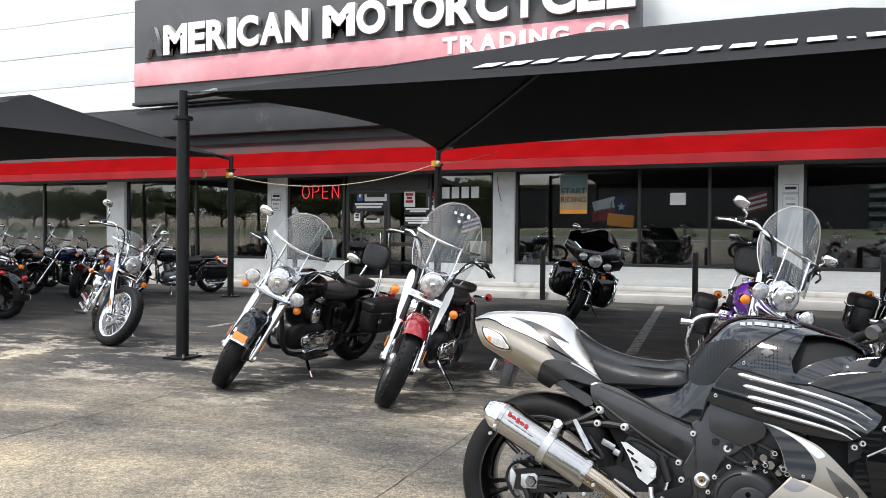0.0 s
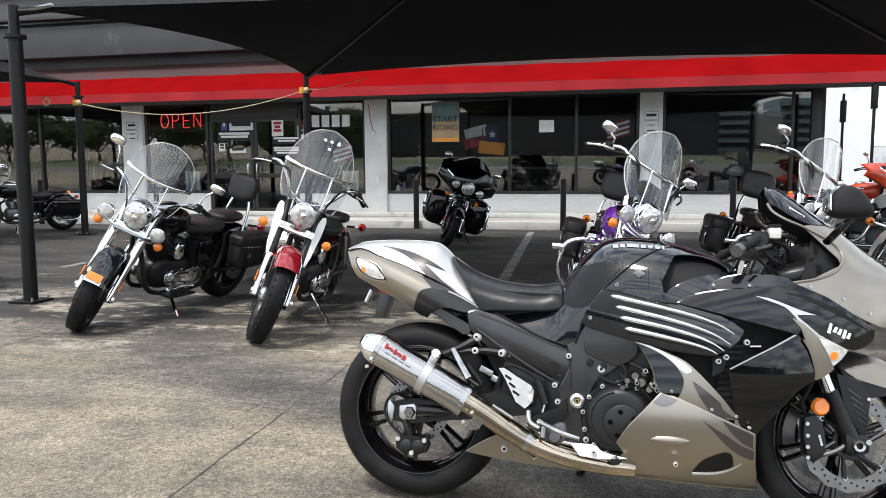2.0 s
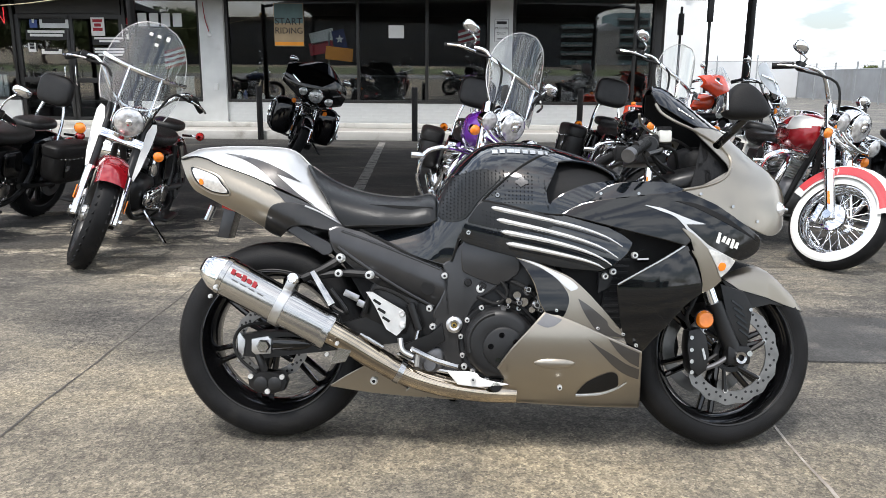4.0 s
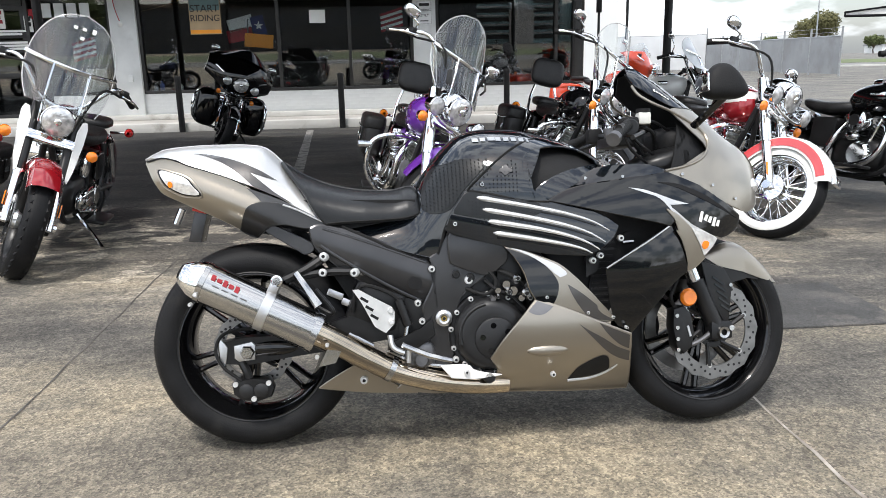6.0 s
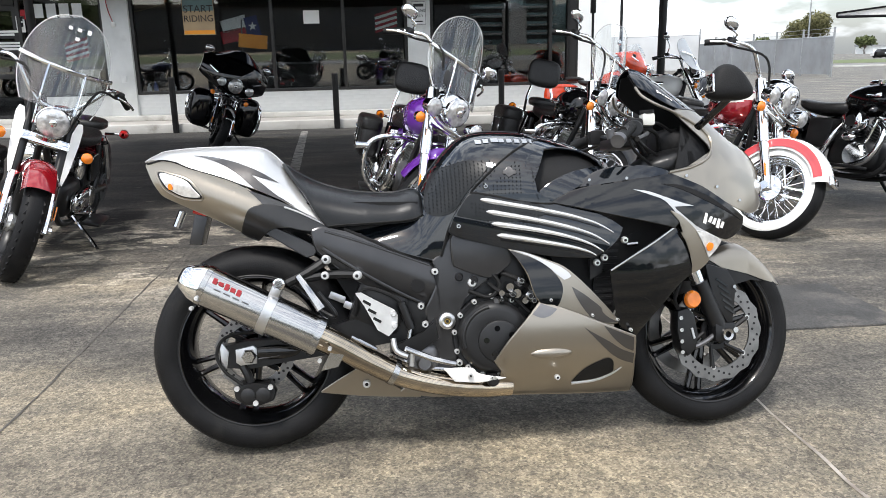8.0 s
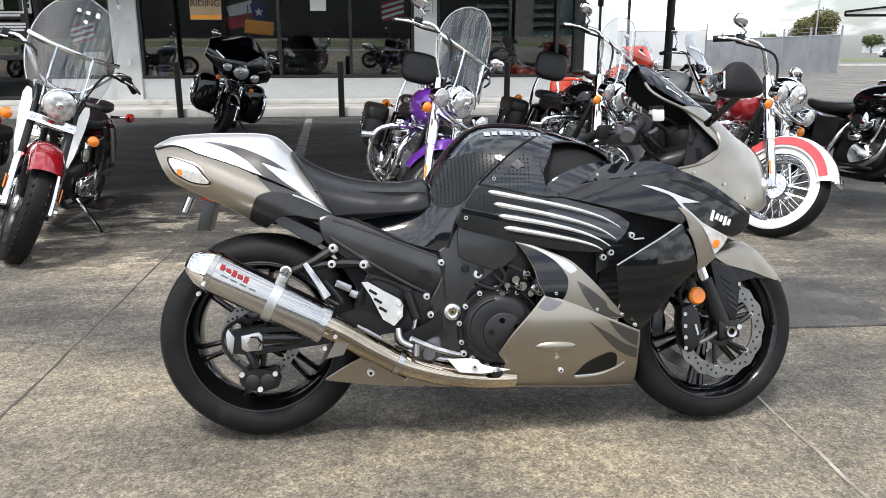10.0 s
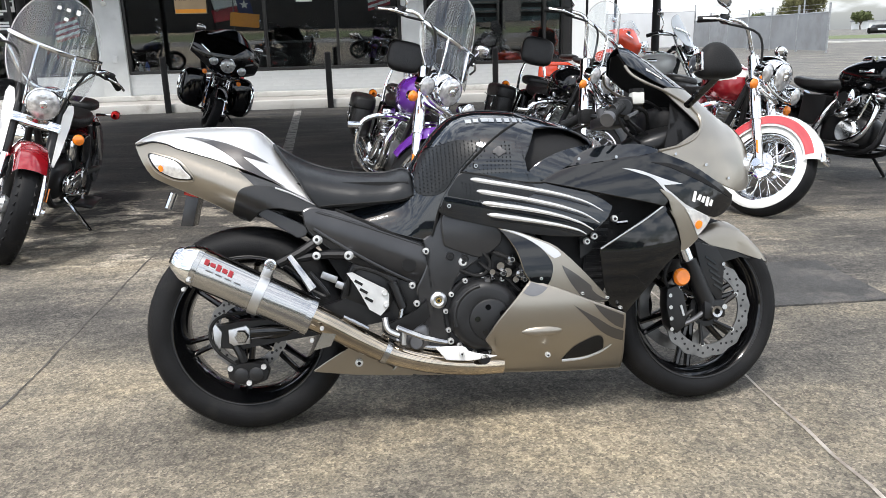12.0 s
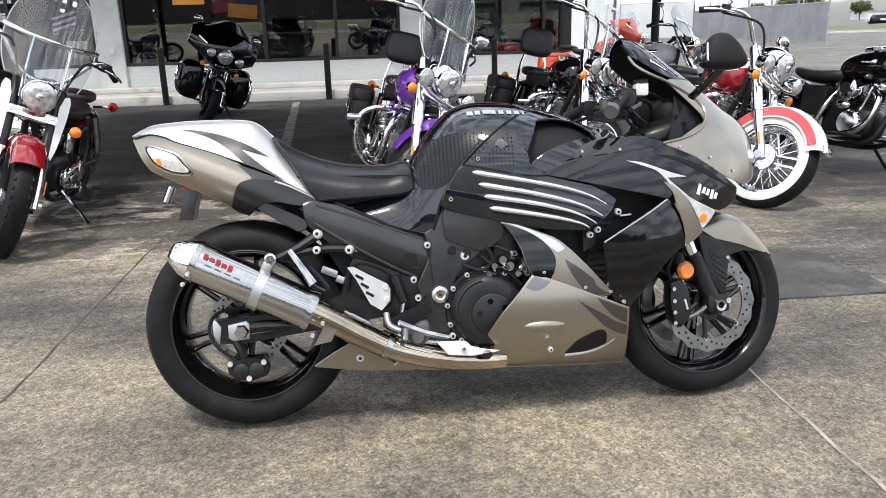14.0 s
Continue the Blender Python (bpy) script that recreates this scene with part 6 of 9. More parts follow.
cal = part("rear_caliper", extrude_xz([(-0.765, 0.222), (-0.742, 0.238), (-0.700, 0.228), (-0.655, 0.236), (-0.640, 0.205), (-0.650, 0.178), (-0.690, 0.165), (-0.735, 0.170), (-0.760, 0.190)], -0.158, -0.112, None, 0.008), M_BLACK_SATIN, sport, "black rear brake caliper")
for xc, rr in ((-0.722, 0.021), (-0.678, 0.021)):
    part("piston_boss", lathe([(-0.166, 0.0), (-0.166, rr * 0.6), (-0.162, rr), (-0.15, rr)], Matrix.Translation((xc, 0, 0.200)), 18), M_COVER, cal)
for x, z in ((-0.752, 0.222), (-0.655, 0.222), (-0.700, 0.176)):
    part("screw", disc_x((x, -0.163, z), 0.008, 0.008, 10), M_BOLT, cal)
part("caliper_stay", tube([(-0.735, -0.14, 0.285), (-0.722, -0.145, 0.26), (-0.715, -0.145, 0.235)], 0.013, 8), M_BLACK_SATIN, sport)
part("brake_hose", tube([(-0.735, -0.158, 0.232), (-0.785, -0.16, 0.275), (-0.806, -0.155, 0.325), (-0.780, -0.15, 0.372), (-0.70, -0.145, 0.385), (-0.60, -0.14, 0.385), (-0.5, -0.14, 0.40)], 0.005, 8), M_RUBBER, sport)
part("hugger", lathe([(-0.09, 0.340), (-0.08, 0.352), (0.0, 0.358), (0.08, 0.352), (0.09, 0.340)], Matrix.Translation((-0.705, 0, 0.316)), 20, None, (10, 75)), M_BLACK_MATTE, sport, "black rear hugger")
part("shock_cover", box(-0.33, -0.08, 0.43, 0.16, 0.12, 0.13, 0.02, None, (0, 20, 0)), M_BLACK_SATIN, sport)
part("inner_guard", extrude_xz([(-0.52, 0.62), (-0.30, 0.53), (-0.20, 0.40), (-0.36, 0.36), (-0.42, 0.50)], -0.09, 0.09), M_BLACK_MATTE, sport)

# exhaust
AX = Vector((0.367, 0.0, -0.190)).normalized()
NZ = Vector((0.45, 0, 0.893)).normalized()
P0 = Vector((-0.866, -0.205, 0.560))


def can_ring(d, h, w, n=96):
    c = P0 + AX * d
    out = []
    for k in range(n):
        a = 2 * math.pi * k / n
        f = lambda v: math.copysign(abs(v) ** 0.84, v)
        out.append(c + NZ * f(math.sin(a)) * h + Vector((0, 1, 0)) * f(math.cos(a)) * w)
    return out


muf = part("silencer", loft([can_ring(0.045, 0.056, 0.056), can_ring(0.06, 0.058, 0.058), can_ring(0.40, 0.057, 0.057), can_ring(0.415, 0.055, 0.055)]), M_STEEL, sport, "polished steel silencer can", smooth=60)
part("end_cap", loft([can_ring(-0.012, 0.028, 0.03), can_ring(-0.008, 0.034, 0.036), can_ring(0.028, 0.054, 0.055), can_ring(0.05, 0.0585, 0.0585)]), M_CHROME, muf, "tapered bright end cap")
part("outlet", cyl(P0 + AX * -0.018, P0 + AX * 0.0, 0.022, 16), M_BLACK_MATTE, muf)
part("band", loft([can_ring(0.052, 0.0605, 0.0605), can_ring(0.066, 0.0605, 0.0605)]), M_STEEL, muf)
part("band", loft([can_ring(0.395, 0.060, 0.060), can_ring(0.412, 0.060, 0.060)]), M_STEEL, muf)
cl = part("clamp", loft([can_ring(0.235, 0.062, 0.063), can_ring(0.262, 0.062, 0.063)]), M_ALU, muf, "silver mounting clamp")
part("clamp_lug", box(*(P0 + AX * 0.245 + NZ * 0.072 + Vector((0, -0.02, 0))), 0.03, 0.02, 0.05, 0.006, None, (0, 27, 0)), M_ALU, cl)
part("clamp_bolt", lathe([(-0.012, 0.0), (-0.012, 0.012), (-0.008, 0.017), (0.012, 0.017)], Matrix.Translation(P0 + AX * 0.245 + NZ * 0.095 + Vector((0, -0.03, 0))), 16), M_CHROME, cl)
b = bmesh.new()
for k, (w, hh) in enumerate(((0.012, 0.016), (0.014, 0.010), (0.012, 0.018), (0.014, 0.012), (0.012, 0.018))):
    c = P0 + AX * (0.085 + k * 0.018) + NZ * (0.034 - 0.001 * k) + Vector((0, -0.0585, 0))
    b = bmesh.new()
    bmesh.ops.create_cube(b, size=1, matrix=Matrix.Translation(c) @ pose(0, 0, 0, 0, 27, 0) @ Matrix.Diagonal((w, 0.003, hh, 1)))
    part("maker_block", b, M_TXRED, muf, "red maker's mark as a plain block", smooth=0)
b = bmesh.new()
for k in range(4):
    b = bmesh.new()
    c = P0 + AX * (0.10 + k * 0.028) + NZ * 0.012 + Vector((0, -0.0585, 0))
    bmesh.ops.create_cube(b, size=1, matrix=Matrix.Translation(c) @ pose(0, 0, 0, 0, 27, 0) @ Matrix.Diagonal((0.020, 0.002, 0.004, 1)))
    part("maker_bar", b, M_ALU_DARK, muf, "", smooth=0)
bolts(muf, [(-0.845, 0.478), (-0.83, 0.505), (-0.50, 0.312), (-0.47, 0.345)], -0.262, 0.006)
pipe = part("exhaust_pipe", tube([P0 + AX * 0.40, (-0.44, -0.19, 0.335), (-0.36, -0.178, 0.285), (-0.28, -0.17, 0.243), (-0.17, -0.165, 0.208), (-0.05, -0.16, 0.188), (0.06, -0.14, 0.18)], 0.040, 18, 6, None, 0.030), M_TITAN, sport, "warm brown steel link pipe")
part("pipe_joint", tube([(-0.30, -0.172, 0.254), (-0.285, -0.17, 0.246)], 0.040, 18, 1), M_STEEL, pipe)
for dx in (0, 0.02):
    part("spring", tube([(-0.41 + dx, -0.20, 0.365 - dx * 0.5), (-0.36 + dx, -0.20, 0.335 - dx * 0.5)], 0.007, 8, 1), M_STEEL, pipe)
part("joint_plate", extrude_xz([(-0.47, 0.33), (-0.43, 0.325), (-0.45, 0.285), (-0.50, 0.275)], -0.225, -0.215), M_STEEL, pipe)

# rider and passenger foot controls
arm = part("peg_hanger", tube([(-0.592, -0.17, 0.528), (-0.53, -0.165, 0.556), (-0.474, -0.155, 0.590)], 0.014, 8, 4), M_BLACK_SATIN, sport, "black passenger peg hanger")
part("hanger_link", tube([(-0.56, -0.165, 0.535), (-0.47, -0.155, 0.545), (-0.386, -0.15, 0.541)], 0.013, 8, 4), M_BLACK_SATIN, arm)
bolts(arm, [(-0.474, 0.590), (-0.386, 0.541)], -0.172, 0.013)
part("passenger_peg", tube([(-0.555, -0.20, 0.548), (-0.52, -0.225, 0.50), (-0.49, -0.235, 0.455)], 0.010, 8, 2, None, 0.014), M_STEEL, arm, "folded silver passenger peg")
part("peg_wire", tube([(-0.50, -0.2, 0.50), (-0.455, -0.2, 0.44), (-0.46, -0.19, 0.425), (-0.50, -0.18, 0.445)], 0.006, 6), M_BLACK_SATIN, arm)
hg = part("heel_guard", extrude_xz([(-0.396, 0.490), (-0.378, 0.491), (-0.34, 0.468), (-0.283, 0.436), (-0.274, 0.42), (-0.276, 0.384), (-0.302, 0.358), (-0.334, 0.378), (-0.37, 0.45)], -0.182, -0.176), M_BOLT, sport, "slotted bright aluminium heel guard")
for k in range(3):
    x, z = -0.362 + k * 0.014, 0.460 - k * 0.026
    part("slot", box(x, -0.1825, z, 0.026, 0.003, 0.008, 0.0, None, (0, 32, 0)), M_BLACK_MATTE, hg, smooth=0)
bolts(hg, [(-0.286, 0.425), (-0.284, 0.39)], -0.184, 0.009)
pegb = part("peg_bracket", extrude_xz([(-0.165, 0.402), (-0.20, 0.36), (-0.28, 0.335), (-0.29, 0.305), (-0.22, 0.30), (-0.155, 0.345)], -0.185, -0.168, None, 0.005), M_BLACK_SATIN, sport, "black footpeg bracket")
part("foot_peg", tube([(-0.252, -0.20, 0.322), (-0.18, -0.255, 0.300), (-0.114, -0.27, 0.285)], 0.0095, 10, 2, None, 0.007), M_STEEL, pegb, "ribbed silver footpeg")
part("brake_pedal", tube([(-0.29, -0.19, 0.352), (-0.282, -0.20, 0.318), (-0.25, -0.20, 0.300)], 0.009, 8), M_ALU, pegb)
part("pedal_pin", cyl((-0.235, -0.20, 0.31), (-0.238, -0.20, 0.27), 0.008, 8), M_ALU, pegb)
part("drain_cap", lathe([(-0.19, 0.0), (-0.19, 0.018), (-0.18, 0.024), (-0.15, 0.024)], Matrix.Translation((-0.20, 0, 0.272)), 18), M_ALU_DARK, sport)
part("sidestand", tube([(-0.05, 0.16, 0.24), (-0.10, 0.24, 0.12), (-0.14, 0.30, 0.045)], 0.014, 8, 2), M_BLACK_SATIN, sport, "black sidestand")

# front end, steered to the left
fork = sport
before_fork = set(sport.children_recursive)
front_wheel = wheel(sport, "front_wheel", 0.722, 0.298, 0.122, 0.226, M_RIM, 0.298, "cast", 6, disc=0.155, disc_side=-1, hub_r=0.04)
part("far_disc", lathe([(0.07, 0.115), (0.07, 0.155), (0.075, 0.155), (0.075, 0.115)], Matrix.Translation((0.722, 0, 0.298)), 40, None, (0, 360), True), M_DISC, front_wheel)
for s in (-1, 1):
    leg = part("fork_leg", cyl((0.724, s * 0.108, 0.300), (0.655, s * 0.108, 0.46), 0.027, 16), M_BLACK_SATIN, fork, "black fork leg")
    part("stanchion", cyl((0.655, s * 0.108, 0.455), (0.52, s * 0.108, 0.82), 0.0215, 16), M_CHROME, leg, "chrome fork tube")
    part("axle_clamp", box(0.728, s * 0.112, 0.300, 0.075, 0.045, 0.06, 0.012), M_BLACK_SATIN, leg)
    part("axle_end", lathe([(-0.012, 0.010), (-0.014, 0.018), (0.0, 0.020), (0.02, 0.02)] if s < 0 else [(0.012, 0.010), (0.014, 0.018), (0.0, 0.02), (-0.02, 0.02)], Matrix.Translation((0.728, s * 0.132, 0.294)), 20), M_STEEL, leg, "hollow axle end")
    cp = part("front_caliper", extrude_xz([(0.565, 0.375), (0.60, 0.385), (0.622, 0.36), (0.632, 0.30), (0.622, 0.255), (0.595, 0.235), (0.570, 0.26), (0.560, 0.32)], s * 0.085, s * 0.135, None, 0.008), M_BLACK_SATIN, fork, "black radial brake caliper")
    for z in (0.355, 0.318, 0.283, 0.25):
        part("screw", disc_x((0.572, s * 0.136, z), 0.0065, 0.008, 10), M_STEEL, cp)
    part("caliper_mark", box(0.612, s * 0.1365, 0.305, 0.007, 0.003, 0.034, 0, None, (0, -14, 0)), M_ALU, cp, smooth=0)
    part("caliper_stay", tube([(0.60, s * 0.11, 0.25), (0.66, s * 0.115, 0.27), (0.71, s * 0.115, 0.30)], 0.008, 8), M_ALU_DARK, cp)
    part("hose", tube([(0.575, s * 0.12, 0.38), (0.56, s * 0.13, 0.42), (0.60, s * 0.12, 0.50), (0.60, s * 0.1, 0.6)], 0.006, 8), M_RUBBER, cp)
    part("pinch_bolts", disc_x((0.758, s * 0.136, 0.306), 0.009, 0.008, 10), M_STEEL, leg)
    rf = part("reflector", lathe([(-0.012, 0.0), (-0.012, 0.022), (-0.006, 0.027), (0.0, 0.028)] if s < 0 else [(0.012, 0.0), (0.012, 0.022), (0.006, 0.027), (0.0, 0.028)], Matrix.Translation((0.612, s * 0.140, 0.410)), 24), M_AMBER, leg, "round amber side reflector")
    part("reflector_back", disc_x((0.612, s * 0.137, 0.410), 0.03, 0.006, 24), M_BLACK_SATIN, leg)
    gd = part("fork_guard", extrude_xz([(0.668, 0.52), (0.748, 0.495), (0.776, 0.448), (0.757, 0.318), (0.735, 0.33), (0.692, 0.405)], s * 0.075, s * 0.128, None, 0.01), M_BLACK_SATIN, fork, "ribbed black fork guard")
    for k in range(5):
        z = 0.455 - k * 0.022
        part("rib", box(0.722 + k * 0.006, s * 0.129, z, 0.045, 0.005, 0.006, 0, None, (0, 35, 0)), M_BLACK_GLOSS, gd, smooth=0)
    part("guard_screw", disc_x((0.765, s * 0.130, 0.44), 0.006, 0.006, 10), M_STEEL, gd)
ft = curve([(0.66, 0.545), (0.71, 0.565), (0.79, 0.583), (0.865, 0.566), (0.945, 0.503), (1.012, 0.424)])


def fender_f(x, z):
    s = max(0.0, min(1.0, (ft(x) - z) / 0.055))
    return 0.082 * math.sqrt(max(0.0, 1 - (1 - s) ** 2.4)) * (1 - 0.45 * max(0, min(1, (x - 0.85) / 0.15)))


mirrored("front_fender", [(0.700, 0.535), (0.725, 0.568), (0.79, 0.583), (0.82, 0.580), (0.865, 0.566), (0.908, 0.538), (0.945, 0.503), (0.982, 0.464), (1.010, 0.426), (0.968, 0.436), (0.90, 0.456), (0.843, 0.476), (0.753, 0.500)], fender_f, M_SILVER, "silver front fender", step=0.014, thick=0.005)
mirrored("fender_skirt", [(0.70, 0.53), (0.753, 0.503), (0.843, 0.478), (0.955, 0.438), (0.985, 0.43), (0.93, 0.445), (0.86, 0.455), (0.79, 0.44), (0.74, 0.47)], lambda x, z: fender_f(x, 0.5) * 0.95, M_BLACK_SATIN, "black inner fender edge")
STEER = Matrix.Translation((0.50, 0, 0.80)) @ Matrix.Rotation(radians(9), 4, Vector((-0.399, 0, 0.917))) @ Matrix.Translation((-0.50, 0, -0.80))
for ob in set(sport.children_recursive) - before_fork:
    if ob.type == "MESH":
        ob.data.transform(STEER)
# bars and mirrors
for s in (-1, 1):
    bar = part("handlebar", tube([(0.49, s * 0.12, 0.93), (0.44, s * 0.20, 0.945), (0.38, s * 0.29, 0.93)], 0.011, 10, 4), M_BLACK_SATIN, sport, "black clip-on bar")
    part("grip", cyl((0.425, s * 0.225, 0.944), (0.362, s * 0.315, 0.905), 0.0165, 14), M_RUBBER, bar, "ribbed rubber grip")
    part("bar_end", cyl((0.362, s * 0.315, 0.905), (0.350, s * 0.332, 0.896), 0.020, 14), M_ALU_DARK, bar)
    part("switch_box", box(0.44, s * 0.195, 0.945, 0.05, 0.05, 0.05, 0.01), M_BLACK_MATTE, bar)
    part("lever", tube([(0.47, s * 0.18, 0.93), (0.46, s * 0.26, 0.92), (0.40, s * 0.35, 0.90)], 0.007, 8, 4), M_BLACK_SATIN, bar)
    b = ellipsoid((0, 0, 0), (1, 1, 1), None, 3.0, 28, 18)
    for v in b.verts:
        t = (v.co.z + 1) / 2
        v.co = Vector((0.668 + 0.076 * v.co.x * (1 - 0.62 * t ** 1.3) - 0.010 * t, s * (0.34 + 0.042 * v.co.y * (1 - 0.35 * t)), 1.048 + 0.050 * v.co.z))
    mr = part("mirror", b, M_BLACK_MATTE, sport, "black three-cornered mirror", smooth=80)
    part("mirror_glass", box(0.604, s * 0.34, 1.043, 0.006, 0.085, 0.05, 0.002), M_MIRROR, mr)
    part("mirror_stem", tube([(0.64, s * 0.19, 0.94), (0.67, s * 0.26, 0.985), (0.70, s * 0.32, 1.03)], 0.011, 10, 4, None, 0.009, 1.3), M_BLACK_GLOSS, mr)
part("steering_head", box(0.47, 0, 0.91, 0.09, 0.22, 0.035, 0.01), M_BLACK_SATIN, sport)
part("fork_cap", cyl((0.475, -0.108, 0.93), (0.47, -0.108, 0.965), 0.021, 14), M_ALU_DARK, sport)
part("fork_cap", cyl((0.475, 0.108, 0.93), (0.47, 0.108, 0.965), 0.021, 14), M_ALU_DARK, sport)
rs = part("fluid_reservoir", box(0.485, -0.19, 0.966, 0.038, 0.038, 0.036, 0.007), M_WHITE_PLASTIC, sport, "milky brake fluid reservoir")
part("reservoir_cap", cyl((0.485, -0.19, 0.984), (0.485, -0.19, 0.994), 0.021, 16), M_BLACK_MATTE, rs)
part("key", box(0.445, -0.03, 0.945, 0.012, 0.006, 0.03), M_STEEL, sport)
part("kill_switch", box(0.43, -0.20, 0.925, 0.014, 0.014, 0.012, 0.003), M_TXRED, sport)
for k, pts in enumerate((((0.44, -0.19, 0.95), (0.52, -0.16, 0.93), (0.55, -0.1, 0.88)), ((0.44, -0.18, 0.93), (0.49, -0.13, 0.88), (0.54, -0.1, 0.83)), ((0.45, 0.18, 0.94), (0.54, 0.14, 0.93), (0.58, 0.08, 0.86)))):
    part("cable", tube(pts, 0.006, 8), M_RUBBER, sport)
part("throttle_housing", disc_x((0.435, -0.215, 0.938), 0.026, 0.03, 18, None, 0.004), M_BLACK_SATIN, sport, "throttle housing")
part("master_cylinder", cyl((0.47, -0.175, 0.944), (0.515, -0.125, 0.944), 0.013, 12), M_BLACK_SATIN, sport, "front brake master cylinder")
part("banjo_bolt", cyl((0.518, -0.122, 0.944), (0.526, -0.114, 0.944), 0.010, 8), M_GOLD, sport)
part("ignition_lock", lathe([(0.0, 0.0), (0.0, 0.016), (-0.03, 0.019)], Matrix.Translation((0.452, -0.03, 0.945)) @ pose(0, 0, 0, 90, 0, 0), 16), M_ALU, sport)
for k, pts in enumerate((((0.43, -0.21, 0.93), (0.47, -0.20, 0.89), (0.53, -0.15, 0.86), (0.58, -0.12, 0.83)), ((0.49, -0.16, 0.955), (0.54, -0.13, 0.96), (0.60, -0.10, 0.93)), ((0.41, -0.23, 0.925), (0.44, -0.21, 0.875), (0.50, -0.17, 0.835)))):
    part("control_cable", tube(pts, 0.0045, 8), M_BLACK_SATIN, sport)
part("headlamp", ellipsoid((0.86, 0, 0.755), (0.05, 0.10, 0.04)), M_LENS, sport, "front headlamp lens")


# small fittings round the engine
part("throttle_pipe", tube([(0.02, -0.16, 0.535), (0.075, -0.185, 0.515), (0.125, -0.18, 0.475), (0.13, -0.17, 0.42)], 0.008, 8), M_RUBBER, sport, "black breather hose")
part("wire_loom", tube([(0.0, -0.165, 0.50), (0.03, -0.19, 0.475), (0.07, -0.19, 0.455), (0.115, -0.185, 0.41)], 0.006, 8), M_BLACK_MATTE, sport)
for x, z, rr in ((0.092, 0.508, 0.013), (0.065, 0.468, 0.012), (0.118, 0.462, 0.015), (0.128, 0.448, 0.012), (0.032, 0.455, 0.008)):
    ft_ = part("banjo_fitting", lathe([(-0.215, 0.0), (-0.215, rr * 0.6), (-0.208, rr), (-0.16, rr)], Matrix.Translation((x, 0, z)), 14), M_STEEL, sport)
    part("socket", disc_x((x, -0.2155, z), rr * 0.42, 0.002, 6), M_BLACK_MATTE, ft_, smooth=0)
part("water_pump", ellipsoid((-0.205, -0.15, 0.285), (0.05, 0.03, 0.045), None, 3.0), M_ALU_DARK, sport, "grey pump housing")
part("linkage_rod", tube([(-0.30, -0.16, 0.30), (-0.22, -0.165, 0.262), (-0.12, -0.165, 0.245)], 0.008, 8, 2), M_STEEL, sport)
part("brake_line", tube([(-0.40, -0.15, 0.42), (-0.37, -0.17, 0.50), (-0.28, -0.165, 0.47), (-0.24, -0.165, 0.42)], 0.006, 8), M_RUBBER, sport)
part("master_cylinder", cyl((-0.262, -0.165, 0.455), (-0.235, -0.165, 0.375), 0.014, 12), M_BLACK_SATIN, sport, "rear master cylinder")
part("rod_end", cyl((-0.236, -0.17, 0.378), (-0.246, -0.175, 0.335), 0.007, 8), M_STEEL, sport)
for x, z in ((-0.452, 0.470), (-0.41, 0.44)):
    part("bright_plate", box(x, -0.10, z, 0.05, 0.006, 0.022, 0.003, None, (0, 24, 0)), M_ALU, sport)
bolts(sport, [(-0.476, 0.593), (-0.388, 0.541), (-0.48, 0.545)], -0.182, 0.012)
part("spring_coil", tube([(-0.33 + 0.012 * math.cos(k * 1.2), -0.11 + 0.02 * math.sin(k * 1.2), 0.36 + k * 0.004) for k in range(28)], 0.005, 6, 2), M_ALU_DARK, sport, "shock spring")


